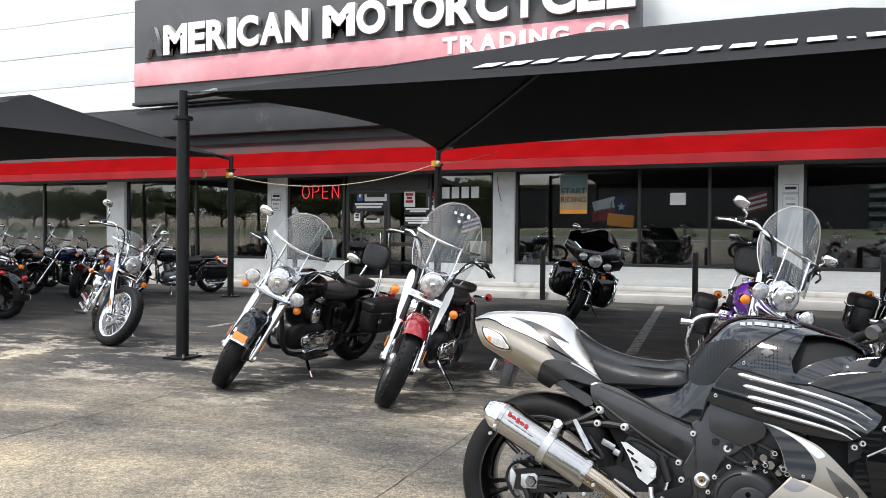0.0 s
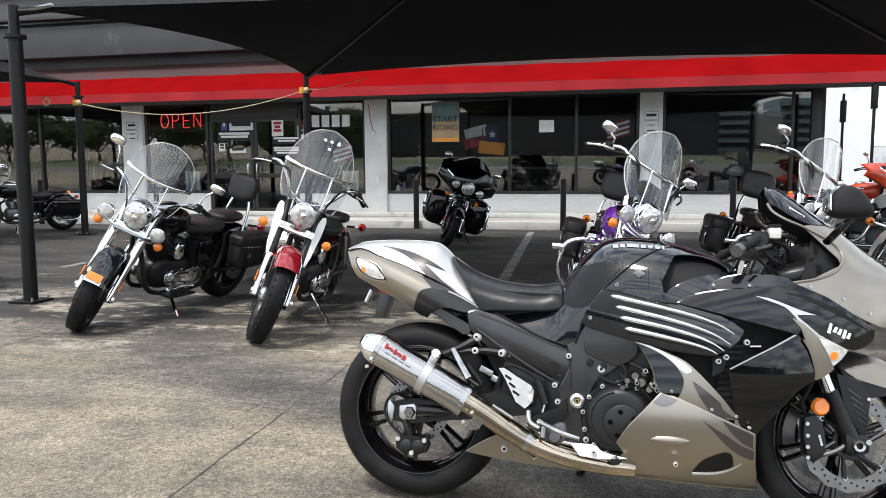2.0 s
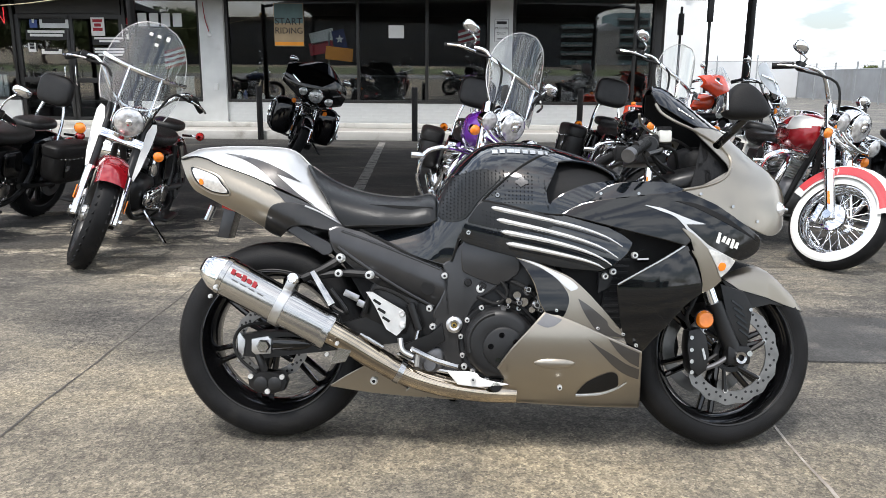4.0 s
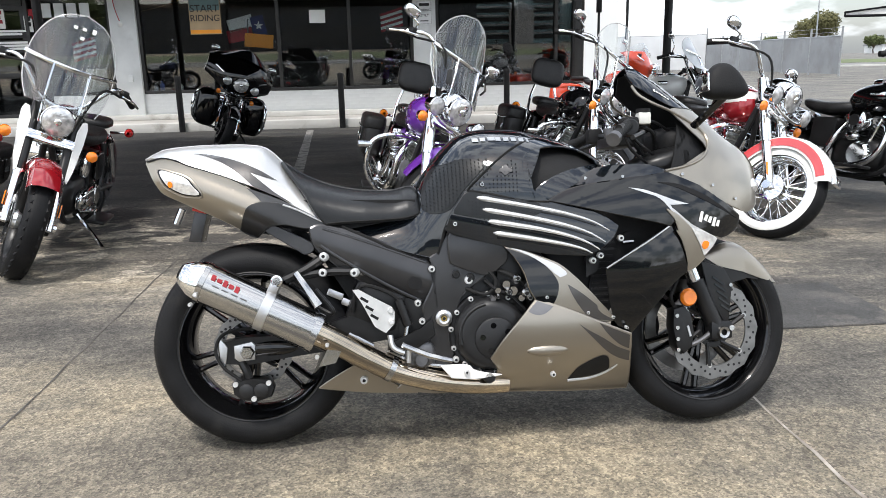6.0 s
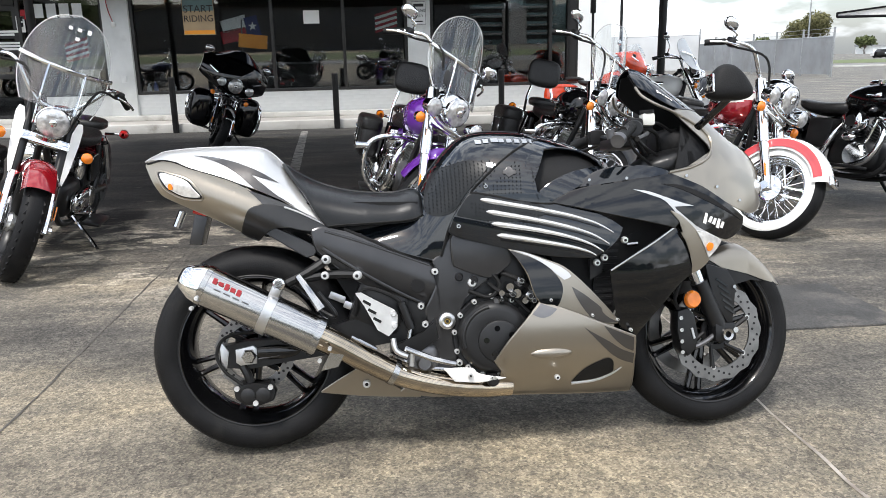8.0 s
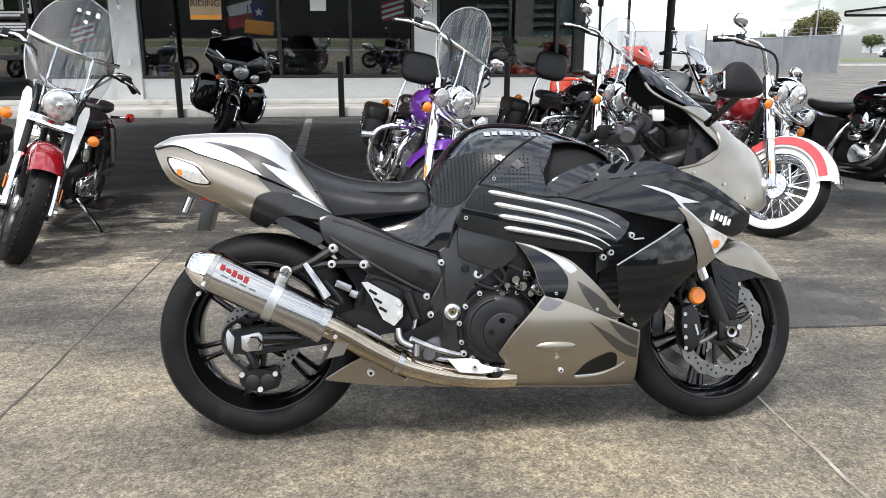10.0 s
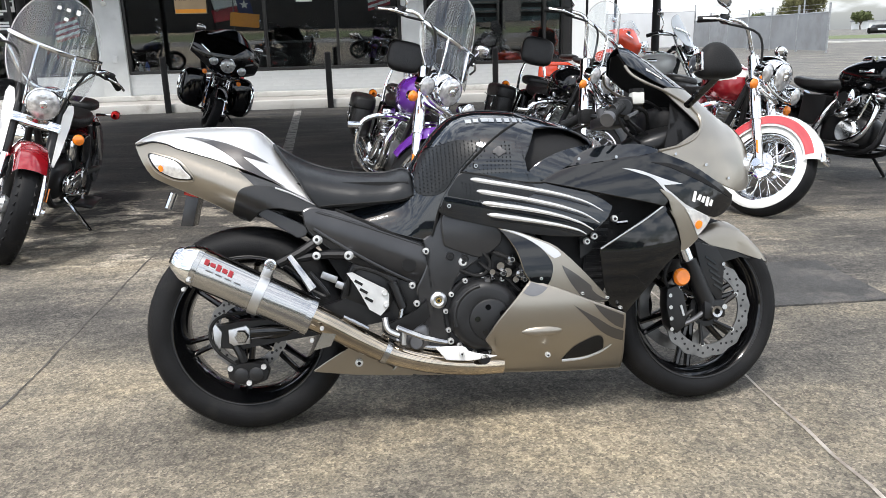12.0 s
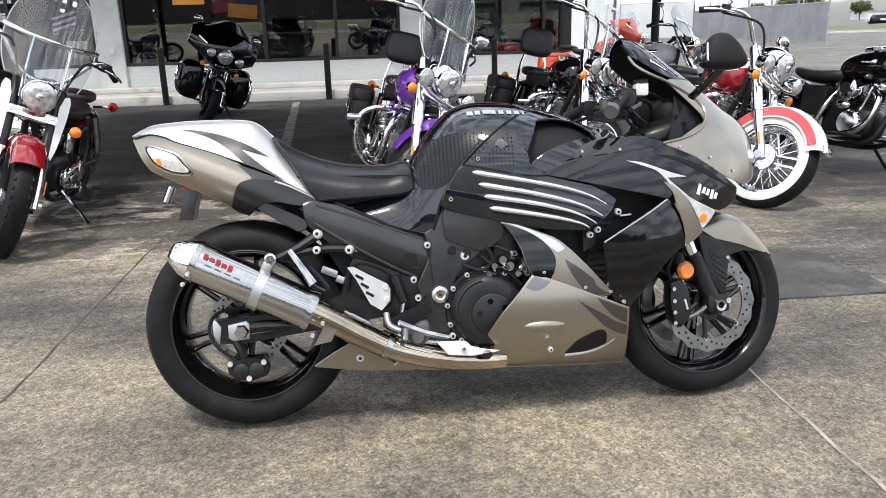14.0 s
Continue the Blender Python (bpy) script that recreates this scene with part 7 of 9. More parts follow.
# ---- cruisers ----
def cruiser(x, y, heading, lean, steer, label, paint=None, fender=None, paint2=None, spokes="wire", white=False, shield="clear", bags="leather", backrest=True, spots=True, guard=True, batwing=None, bars="wide", front_r=0.325, nacelle=True, fork_mat=None, seat2=True, lowers=False, shield_h=0.50, front_fender=True, z=0.0, mirrors=True, deflect=False, bag_paint=None, rise_to=None, mirror_up=0.20, spoke_mat=None, bright=False, pouch=False):
    """A heavy road motorcycle on its sidestand, front wheel turned by steer degrees."""
    paint = paint or M_BLACK_GLOSS
    fender = fender or paint
    c = thing("cruiser_motorcycle", pose(x, y, z, -lean, 0, heading), label, "motorcycle", "motorcycles")
    head = Vector((0.40, 0, 0.80))
    axis = Vector((-math.sin(radians(31)), 0, math.cos(radians(31))))
    S = Matrix.Translation(head) @ Matrix.Rotation(radians(steer), 4, axis) @ Matrix.Translation(-head)

    def fp(name, b, material, label="", parent=c, smooth=35):
        b.transform(S)
        return part(name, b, material, parent, label, smooth)
    rear_r = 0.32
    shiny = spokes == "wire" or bright
    rim = M_CHROME if spokes == "wire" else M_BLACK_SATIN
    wheel(c, "front_wheel", 0.82, front_r, 0.13, front_r - 0.095, rim, front_r, spokes, 40 if spokes == "wire" else 5, white, 0.145, spoke_mat, -1, 40, 0.06, S)
    wheel(c, "rear_wheel", -0.80, rear_r, 0.15, 0.215, rim, rear_r, spokes, 24 if spokes == "wire" else 9, white, 0.13, None, -1, 30, 0.06)
    fm = fork_mat or M_CHROME
    for s in (-1, 1):
        leg = fp("fork_leg", tube([(0.835, s * 0.112, front_r - 0.02), (0.80, s * 0.112, front_r + 0.04), (0.655, s * 0.112, 0.585)], 0.033, 16, 3, None, 0.030), fm, "bright lower fork leg")
        fp("fork_tube", cyl((0.655, s * 0.112, 0.58), (0.42, s * 0.112, 0.98), 0.028 if not nacelle else 0.037, 16), fm if nacelle else (M_BLACK_SATIN if deflect else M_CHROME), "", leg)
        fp("axle_cap", cyl((0.82, s * 0.10, front_r), (0.82, s * 0.152, front_r), 0.028, 14), M_CHROME, "", leg)
        fp("side_reflector", box(0.775, s * 0.150, front_r + 0.10, 0.014, 0.008, 0.085, 0.003, None, (0, -31, 0)), M_AMBER, "amber reflector strip", leg)
        fp("caliper", box(0.735, s * 0.105, front_r - 0.01, 0.07, 0.06, 0.12, 0.014), M_CHROME if spokes == "wire" else M_BLACK_SATIN)
    fp("axle", cyl((0.82, -0.13, front_r), (0.82, 0.13, front_r), 0.014, 10), M_CHROME)
    if front_fender:
        rr = front_r + 0.030
        ff = fp("front_fender", lathe([(-0.085, rr - 0.075), (-0.088, rr - 0.03), (-0.07, rr + 0.004), (-0.035, rr + 0.018), (0, rr + 0.022), (0.035, rr + 0.018), (0.07, rr + 0.004), (0.088, rr - 0.03), (0.085, rr - 0.075)], Matrix.Translation((0.82, 0, front_r)), 36, None, (24, 168) if white else ((34, 165) if nacelle or lowers else (48, 140))), fender, "rounded front fender")
        if paint2:
            for s in (-1, 1):
                fp("fender_band", lathe([(s * 0.0895, rr - 0.062), (s * 0.0905, rr - 0.03), (s * 0.087, rr - 0.008)], Matrix.Translation((0.82, 0, front_r)), 36, None, (30, 160)), paint2, "contrast colour band", ff)
        if nacelle or lowers:
            tip = math.radians(26 if white else 40)
            fp("fender_tip", box(0.82 + (rr + 0.024) * math.cos(tip), 0, front_r + (rr + 0.024) * math.sin(tip), 0.02, 0.11, 0.06, 0.008, None, (0, -math.degrees(tip), 0)), M_AMBER if nacelle and not white else M_CHROME, "", ff)
            if not white:
                fp("fender_trim", lathe([(-0.092, rr - 0.06), (-0.09, rr - 0.02), (-0.06, rr + 0.012), (0, rr + 0.026), (0.06, rr + 0.012), (0.09, rr - 0.02), (0.092, rr - 0.06)], Matrix.Translation((0.82, 0, front_r)), 3, None, (33, 38)), M_CHROME, "chrome edge trim", ff)
    # lamps
    hx, hz = (0.69, 0.96) if batwing else (0.60, 0.92)
    big = 1.0 if batwing else 0.92
    hl = fp("headlamp", lathe([(-0.13, 0.02), (-0.11, 0.06), (-0.05, 0.093), (0.0, 0.102), (0.022, 0.104), (0.03, 0.098)], Matrix.Translation((hx, 0, hz)) @ Matrix.Rotation(radians(-90), 4, "Z") @ Matrix.Scale(big, 4), 32), M_CHROME, "chrome headlamp shell")
    fp("headlamp_lens", lathe([(0.024, 0.0975), (0.036, 0.085), (0.043, 0.045), (0.045, 0.0)], Matrix.Translation((hx, 0, hz)) @ Matrix.Rotation(radians(-90), 4, "Z") @ Matrix.Scale(big, 4), 32), M_LENS, "faceted clear lens", hl)
    fp("bulb_shield", ellipsoid((hx + 0.043, 0, hz), (0.01, 0.022, 0.022)), M_CHROME, "", hl)
    if nacelle:
        fp("nacelle", ellipsoid((hx - 0.08, 0, hz + 0.01), (0.125, 0.108, 0.108), None, 2.4), M_CHROME, "chrome headlamp nacelle")
    fp("lower_clamp", box(0.56, 0, 0.79, 0.06, 0.27, 0.06, 0.015, None, (0, -31, 0)), M_CHROME)
    if spots:
        sx_, sz_ = (0.09, 0.955) if batwing else (0.0, 0.87)
        fp("lamp_bar", tube([(0.62, -0.23, 0.845), (0.635, -0.1, 0.80), (0.635, 0.1, 0.80), (0.62, 0.23, 0.845)], 0.013, 10), M_CHROME, "chrome lamp bar")
        for s in (-1, 1):
            sp = fp("spot_lamp", lathe([(-0.08, 0.01), (-0.06, 0.04), (0.0, 0.058), (0.02, 0.060), (0.025, 0.055)], Matrix.Translation((0.62 + sx_, s * (0.205 - 0.10 * sx_), sz_)) @ Matrix.Rotation(radians(-90), 4, "Z"), 24), M_CHROME, "chrome spot lamp")
            fp("spot_lens", lathe([(0.02, 0.056), (0.032, 0.035), (0.034, 0.0)], Matrix.Translation((0.62 + sx_, s * (0.205 - 0.10 * sx_), sz_)) @ Matrix.Rotation(radians(-90), 4, "Z"), 24), M_LENS, "", sp)
    for s in (-1, 1):
        sg = fp("turn_signal", lathe([(-0.05, 0.012), (-0.03, 0.030), (0.0, 0.035)], Matrix.Translation((0.60, s * 0.24, 0.775)) @ Matrix.Rotation(radians(-90), 4, "Z"), 20), M_CHROME)
        fp("signal_lens", lathe([(0.0, 0.034), (0.016, 0.030), (0.026, 0.015), (0.028, 0.0)], Matrix.Translation((0.60, s * 0.24, 0.775)) @ Matrix.Rotation(radians(-90), 4, "Z"), 20), M_AMBER, "amber lens", sg)
    # bars
    rise = rise_to or {"wide": 1.10, "high": 1.26}[bars]
    fp("handlebar", tube([(0.14, -0.43, rise - 0.06), (0.24, -0.36, rise - 0.01), (0.36, -0.26, rise), (0.40, -0.10, 1.0), (0.40, 0.10, 1.0), (0.36, 0.26, rise), (0.24, 0.36, rise - 0.01), (0.14, 0.43, rise - 0.06)], 0.0135, 12, 5), M_CHROME, "chrome handlebar")
    for s in (-1, 1):
        g = fp("grip", cyl((0.22, s * 0.375, rise - 0.02), (0.12, s * 0.445, rise - 0.075), 0.021, 14), M_RUBBER, "ribbed black grip")
        fp("lever", tube([(0.31, s * 0.34, rise - 0.02), (0.26, s * 0.42, rise - 0.04), (0.18, s * 0.47, rise - 0.07)], 0.008, 8), M_CHROME, "", g)
        fp("switch_box", box(0.25, s * 0.35, rise - 0.01, 0.06, 0.06, 0.055, 0.012), M_BLACK_SATIN, "", g)
        if mirrors:
            st = fp("mirror_stem", tube([(0.25, s * 0.345, rise + 0.01), (0.27, s * 0.36, rise + mirror_up * 0.5), (0.24, s * 0.40, rise + mirror_up - 0.03)], 0.007, 8), M_CHROME)
            fp("mirror_shell", ellipsoid((0.24, s * 0.42, rise + mirror_up), (0.028, 0.062, 0.040), None, 2.4), M_CHROME, "chrome mirror", st)
            fp("mirror_glass", ellipsoid((0.218, s * 0.42, rise + mirror_up), (0.015, 0.054, 0.033), None, 2.4), M_MIRROR, "", st)
        fp("cable", tube([(0.28, s * 0.33, rise - 0.03), (0.44, s * 0.2, rise - 0.02), (0.50, s * 0.12, 0.95), (0.50, s * 0.10, 0.80)], 0.008, 8), M_RUBBER)
    if shield and not batwing:
        b = bmesh.new()
        hw, n, mrows = 0.25, 18, 20
        grid = []
        for j in range(mrows + 1):
            v = j / mrows
            top = math.sqrt(max(0.0, 1 - max(0.0, (v - 0.35) / 0.65) ** 2.3)) if v > 0.35 else 1 - 0.22 * ((0.35 - v) / 0.35) ** 2
            top = max(top, 0.04)
            row = []
            for i in range(n + 1):
                u = -1 + 2 * i / n
                row.append(b.verts.new((0.60 - 0.26 * v - 0.13 * (u * top) ** 2, hw * u * top, 0.99 + shield_h * v)))
            grid.append(row)
        for r0, r1 in zip(grid, grid[1:]):
            for i in range(n):
                b.faces.new((r0[i], r0[i + 1], r1[i + 1], r1[i]))
        ext = bmesh.ops.extrude_face_region(b, geom=b.faces[:])
        for v in ext["geom"]:
            if isinstance(v, bmesh.types.BMVert):
                v.co.x -= 0.004
        sh = fp("windshield", b, {"clear": M_SCREEN, "frost": M_SCREEN_FROST}.get(shield, M_SCREEN_DARK), "clear acrylic windshield")
        zc = 0.99 + shield_h * 0.42

        def rim_at(u, v):
            top = math.sqrt(max(0.0, 1 - max(0.0, (v - 0.35) / 0.65) ** 2.3)) if v > 0.35 else 1 - 0.22 * ((0.35 - v) / 0.35) ** 2
            top = max(top, 0.04)
            return Vector((0.598 - 0.26 * v - 0.13 * (u * top) ** 2, hw * u * top, 0.99 + shield_h * v))
        path = [rim_at(-1, k / 24) for k in range(25)] + [rim_at(1, 1 - k / 24) for k in range(25)]
        fp("shield_edge", tube(path, 0.0032, 6, 1), M_CLEARLENS, "pale polished acrylic edge", sh)
        fp("shield_brace", tube([(0.385, -0.262, zc + 0.015), (0.455, -0.16, zc + 0.005), (0.497, 0, zc), (0.455, 0.16, zc + 0.005), (0.385, 0.262, zc + 0.015)], 0.013, 8, 5, None, None, 0.45), M_CHROME, "chrome cross brace", sh)
        if pouch:
            fp("shield_pouch", ellipsoid((0.50, 0, 1.075), (0.035, 0.15, 0.075), None, 4.0, 24, 12, Matrix.Translation((0.50, 0, 1.075)) @ pose(0, 0, 0, 0, -26, 0) @ Matrix.Translation((-0.50, 0, -1.075))), M_LEATHER, "black leather pouch behind the windshield", sh)
        for s in (-1, 1):
            fp("shield_strut", tube([(0.54, s * 0.09, 0.88), (0.555, s * 0.10, 1.0), (0.48, s * 0.10, zc)], 0.012, 8, 4, None, None, 0.6), M_CHROME, "chrome strut", sh)
    if deflect:
        for s in (-1, 1):
            dfl = bmesh.new()
            o = [(0.13, 0.60), (0.145, 0.585), (0.165, 0.66), (0.185, 0.82), (0.188, 0.91), (0.176, 0.945), (0.150, 0.94), (0.13, 0.88)]
            lo = [dfl.verts.new((0.66 - 0.6 * (zz - 0.585) - 0.35 * (yy - 0.13) + 0.03, s * yy, zz)) for yy, zz in o]
            hi = [dfl.verts.new(v.co - Vector((0.008, 0, 0.004))) for v in lo]
            dfl.faces.new(lo)
            dfl.faces.new(list(reversed(hi)))
            for i in range(len(o)):
                j = (i + 1) % len(o)
                dfl.faces.new((lo[i], hi[i], hi[j], lo[j]))
            fp("wind_deflector", dfl, M_WHITE_P, "white fork wind deflector", smooth=0)
        for i, (u, w) in enumerate(((-0.05, 0.03), (0.0, 0.035), (0.055, 0.04), (0.0, -0.02))):
            zt = 0.99 + shield_h * 0.80 + w
            fp("windshield_sticker", box(0.62 - 0.26 * (zt - 0.99) / shield_h, u, zt, 0.003, 0.022, 0.03 if i == 2 else 0.02, 0, None, (0, -24, 0)), M_PAPER, "small white sticker", smooth=0)
    if batwing:
        def shell(name, rows_, cols, fn, material, label, parent, thick=0.03):
            g = bmesh.new()
            grid = [[g.verts.new(fn(-1 + 2 * i / cols, j / rows_)) for i in range(cols + 1)] for j in range(rows_ + 1)]
            for r0, r1 in zip(grid, grid[1:]):
                for i in range(cols):
                    g.faces.new((r0[i], r0[i + 1], r1[i + 1], r1[i]))
            ext = bmesh.ops.extrude_face_region(g, geom=g.faces[:])
            for v in ext["geom"]:
                if isinstance(v, bmesh.types.BMVert):
                    v.co.x -= thick
            return fp(name, g, material, label, parent, 40)

        def wing(u, v):
            a = abs(u)
            zl = 0.80 + 0.16 * a ** 1.6
            zt = (1.33 if lowers else 1.24) - 0.11 * a ** 2.5
            bulge = math.sin(math.pi * min(1, v * 0.85 + 0.1))
            return (0.53 + 0.10 * bulge - 0.26 * a ** 2.2 - 0.06 * v, ((0.47 if lowers else 0.42) - 0.05 * (1 - v) * (1 - a)) * u, zl + (zt - zl) * v)
        bw = shell("batwing_fairing", 12, 24, wing, batwing, "moulded batwing fairing", c, 0.05)
        shell("fairing_screen", 6, 16, lambda u, v: (0.555 - 0.12 * v - 0.16 * u * u, 0.34 * u * (1 - 0.25 * v * v), (1.315 if lowers else 1.225) + (0.12 if lowers else 0.17) * v * math.sqrt(max(0.0, 1 - 0.6 * u * u)) - 0.07 * u * u), M_SCREEN_DARK if lowers else M_SCREEN, "short screen", bw, 0.006)
        fp("fairing_dash", box(0.42, 0, 1.04, 0.14, 0.56, 0.26, 0.05), M_BLACK_MATTE, "", bw)
        for s in (-1, 1):
            fp("wing_flash", box(0.50, s * 0.31, 1.07, 0.16, 0.012, 0.02, 0.004, None, (0, 20, s * -52)), M_CHROME, "chrome flash", bw)
        if lowers:
            for s in (-1, 1):
                lf = part("leg_shield", ellipsoid((0.44, s * 0.32, 0.55), (0.11, 0.165, 0.27), None, 3.2), batwing, c, "black leg shield")
                part("trim_bar", tube([(0.50, s * 0.45, 0.74), (0.55, s * 0.485, 0.68), (0.57, s * 0.495, 0.54), (0.55, s * 0.47, 0.40), (0.50, s * 0.42, 0.33)], 0.022, 10, 4), M_CHROME, lf, "chrome trim")
    # tank, seat, tail
    b = ellipsoid((0, 0, 0), (1, 1, 1), None, 2.2, 28, 18)
    for v in b.verts:
        t = (v.co.x + 1) / 2
        wd = 0.085 + 0.085 * t ** 0.7
        v.co = Vector((0.10 + v.co.x * 0.31, v.co.y * wd * 1.02, 0.80 + v.co.z * (0.10 + 0.045 * t) + 0.035 * t - (0.03 if v.co.z < 0 else 0)))
    tk = part("fuel_tank", b, paint, c, "teardrop fuel tank")
    if paint2:
        b = ellipsoid((0, 0, 0), (1, 1, 1), None, 2.2, 28, 18)
        for v in b.verts:
            t = (v.co.x + 1) / 2
            wd = 0.085 + 0.085 * t ** 0.7
            v.co = Vector((0.10 + v.co.x * 0.30 + 0.006, v.co.y * wd * 1.035, 0.815 + v.co.z * (0.085 + 0.035 * t) + 0.036 * t))
        bmesh.ops.delete(b, geom=[v for v in b.verts if v.co.x < 0.14], context="VERTS")
        part("tank_panel", b, M_WHITE_P if white else paint2, tk, "contrast tank panel")
    part("tank_console", ellipsoid((0.12, 0, 0.935), (0.15, 0.05, 0.03), None, 2.6), M_CHROME, tk, "chrome tank console")
    part("filler_cap", cyl((0.14, -0.08, 0.925), (0.14, -0.085, 0.952), 0.03, 18), M_CHROME, tk)
    part("tank_badge", box(0.16, -0.172, 0.83, 0.12, 0.012, 0.035, 0.008, None, (0, 0, 8)), M_CHROME, tk)
    b = ellipsoid((0, 0, 0), (1, 1, 1), None, 2.8, 26, 14)
    for v in b.verts:
        t = (1 - v.co.x) / 2
        v.co = Vector((-0.34 + v.co.x * 0.25, v.co.y * (0.10 + 0.08 * t), 0.715 + v.co.z * 0.055 + 0.05 * max(0, -v.co.x) ** 2 + 0.03 * max(0, v.co.x) ** 2))
    part("seat", b, M_LEATHER, c, "dished black leather seat")
    if seat2:
        part("pillion", ellipsoid((-0.70, 0, 0.80), (0.17, 0.125, 0.045), None, 3.0), M_LEATHER, c, "black pillion pad")
    if backrest:
        br = part("backrest", ellipsoid((-0.90, 0, 1.06), (0.05, 0.15, 0.125), None, 3.4, 24, 14, Matrix.Translation((-0.9, 0, 1.06)) @ pose(0, 0, 0, 0, -12, 0) @ Matrix.Translation((0.9, 0, -1.06))), M_LEATHER, c, "padded black passenger backrest")
        for s in (-1, 1):
            part("sissy_bar", tube([(-0.78, s * 0.135, 0.60), (-0.86, s * 0.12, 0.82), (-0.90, s * 0.08, 0.97)], 0.012, 8), M_CHROME, br, "chrome upright")
    rrf = rear_r + 0.035
    rf = part("rear_fender", lathe([(-0.11, rrf - 0.11), (-0.112, rrf - 0.03), (-0.09, rrf + 0.01), (-0.04, rrf + 0.03), (0, rrf + 0.034), (0.04, rrf + 0.03), (0.09, rrf + 0.01), (0.112, rrf - 0.03), (0.11, rrf - 0.11)], Matrix.Translation((-0.80, 0, rear_r + 0.02)), 32, None, (30, 190)), bag_paint if deflect else fender, c, "deep rear fender")
    part("tail_lamp", ellipsoid((-1.17, 0, 0.60), (0.035, 0.06, 0.04)), M_REDLENS, rf, "red tail lamp")
    # engine
    part("crankcase", ellipsoid((0.02, 0, 0.37), (0.24, 0.13, 0.14), None, 3.2), M_ALU_DARK if spokes == "wire" else M_BLACK_SATIN, c, "rounded crankcase")
    pc = part("primary_cover", ellipsoid((-0.06, 0.15, 0.35), (0.225, 0.045, 0.075), None, 3.0), M_CHROME if shiny else M_ALU_DARK, c, "primary drive cover")
    part("derby_cover", lathe([(0.0, 0.0), (0.0, 0.05), (-0.008, 0.068), (-0.03, 0.072)], Matrix.Translation((-0.15, 0.205, 0.36)), 28), M_STEEL, pc, "round bright clutch cover")
    part("inspection_cover", ellipsoid((0.08, 0.195, 0.35), (0.055, 0.012, 0.032), None, 2.6), M_STEEL, pc)
    part("horn_cover", ellipsoid((0.03, 0.135, 0.57), (0.055, 0.035, 0.075), None, 2.6), M_CHROME, c, "chrome horn cover")
    part("battery_cover", ellipsoid((-0.30, 0.15, 0.54), (0.10, 0.02, 0.10), None, 4.0), M_BLACK_GLOSS, c)
    for k in range(2):
        part("oil_line", tube([(0.10, 0.13 + k * 0.015, 0.28), (-0.08, 0.205, 0.245 + k * 0.02), (-0.22, 0.17, 0.30), (-0.26, 0.14, 0.45)], 0.008, 8, 4), M_CHROME if k else M_RUBBER, c)
    part("ignition_coil", box(0.20, 0.09, 0.68, 0.10, 0.05, 0.06, 0.012), M_BLACK_SATIN, c)
    part("plug_lead", tube([(0.18, 0.11, 0.68), (0.14, 0.15, 0.62), (0.10, 0.12, 0.58)], 0.006, 6), M_RUBBER, c)
    part("carburettor", cyl((0.03, 0.02, 0.58), (0.03, 0.11, 0.58), 0.04, 16), M_ALU, c)
    part("rear_pulley", lathe([(0.0, 0.05), (0.0, 0.105), (0.02, 0.11), (0.02, 0.05)], Matrix.Translation((-0.80, 0.115, rear_r)), 36, None, (0, 360), True), M_ALU_DARK, c, "rear belt pulley")
    for k, (xx, zz) in enumerate(((0.16, 0.42), (0.12, 0.30), (-0.02, 0.28), (-0.22, 0.30), (-0.26, 0.40), (-0.12, 0.43), (0.02, 0.43))):
        part("cover_screw", disc_x((xx, 0.192 - 0.004 * (k % 2), zz), 0.007, 0.01, 8), M_CHROME, pc)
    part("shift_rod", tube([(0.20, 0.27, 0.30), (0.02, 0.24, 0.30), (-0.12, 0.22, 0.27)], 0.007, 8, 2), M_CHROME, c)
    part("gear_cover", disc_x((0.10, -0.15, 0.37), 0.095, 0.08, 28, None, 0.015), M_CHROME, c, "round chrome timing cover")
    for a, xo in ((24, 0.10), (-24, -0.02)):
        m = Matrix.Translation((xo, 0, 0.46)) @ pose(0, 0, 0, 0, a, 0) @ pose(0, 0, 0, 90, 0, 0)
        prof = [(0.0, 0.0)]
        for k in range(9):
            zz = 0.01 + k * 0.021
            prof += [(zz, 0.062), (zz, 0.085), (zz + 0.008, 0.085), (zz + 0.008, 0.062)]
        prof += [(0.20, 0.07), (0.20, 0.0)]
        cy = part("cylinder", lathe(prof, m, 20), M_ALU if spokes == "wire" else M_BLACK_SATIN, c, "finned air-cooled cylinder")
        part("rocker_cover", ellipsoid((0, 0.235, 0), (0.088, 0.045, 0.075), None, 3.0, 20, 10, m), M_CHROME, cy, "chrome rocker cover")
        part("pushrod", cyl((xo + 0.02, -0.10, 0.44), (xo + 0.21 * math.sin(radians(a)), -0.08, 0.66), 0.012, 8), M_CHROME, cy)
    ac = part("air_cleaner", lathe([(-0.07, 0.0), (-0.07, 0.06), (-0.055, 0.085), (-0.02, 0.09), (0.03, 0.085)], Matrix.Translation((0.05, -0.15, 0.62)), 32), M_CHROME, c, "round chrome air cleaner")
    part("cover_disc", disc_x((0.05, -0.222, 0.62), 0.045, 0.006, 24), M_BLACK_SATIN, ac)
    part("intake_horn", ellipsoid((0.02, -0.16, 0.50), (0.06, 0.04, 0.04)), M_CHROME, c)
    ex = part("exhaust", tube([(0.20, -0.08, 0.62), (0.29, -0.14, 0.55), (0.26, -0.17, 0.38), (0.10, -0.18, 0.28), (-0.25, -0.19, 0.25), (-0.55, -0.20, 0.25)], 0.025, 12, 6), M_CHROME, c, "chrome exhaust header")
    part("silencer", tube([(-0.35, -0.20, 0.25), (-0.45, -0.205, 0.25), (-1.05, -0.215, 0.27)], 0.040, 16, 3, None, 0.048), M_CHROME, ex, "long chrome silencer")
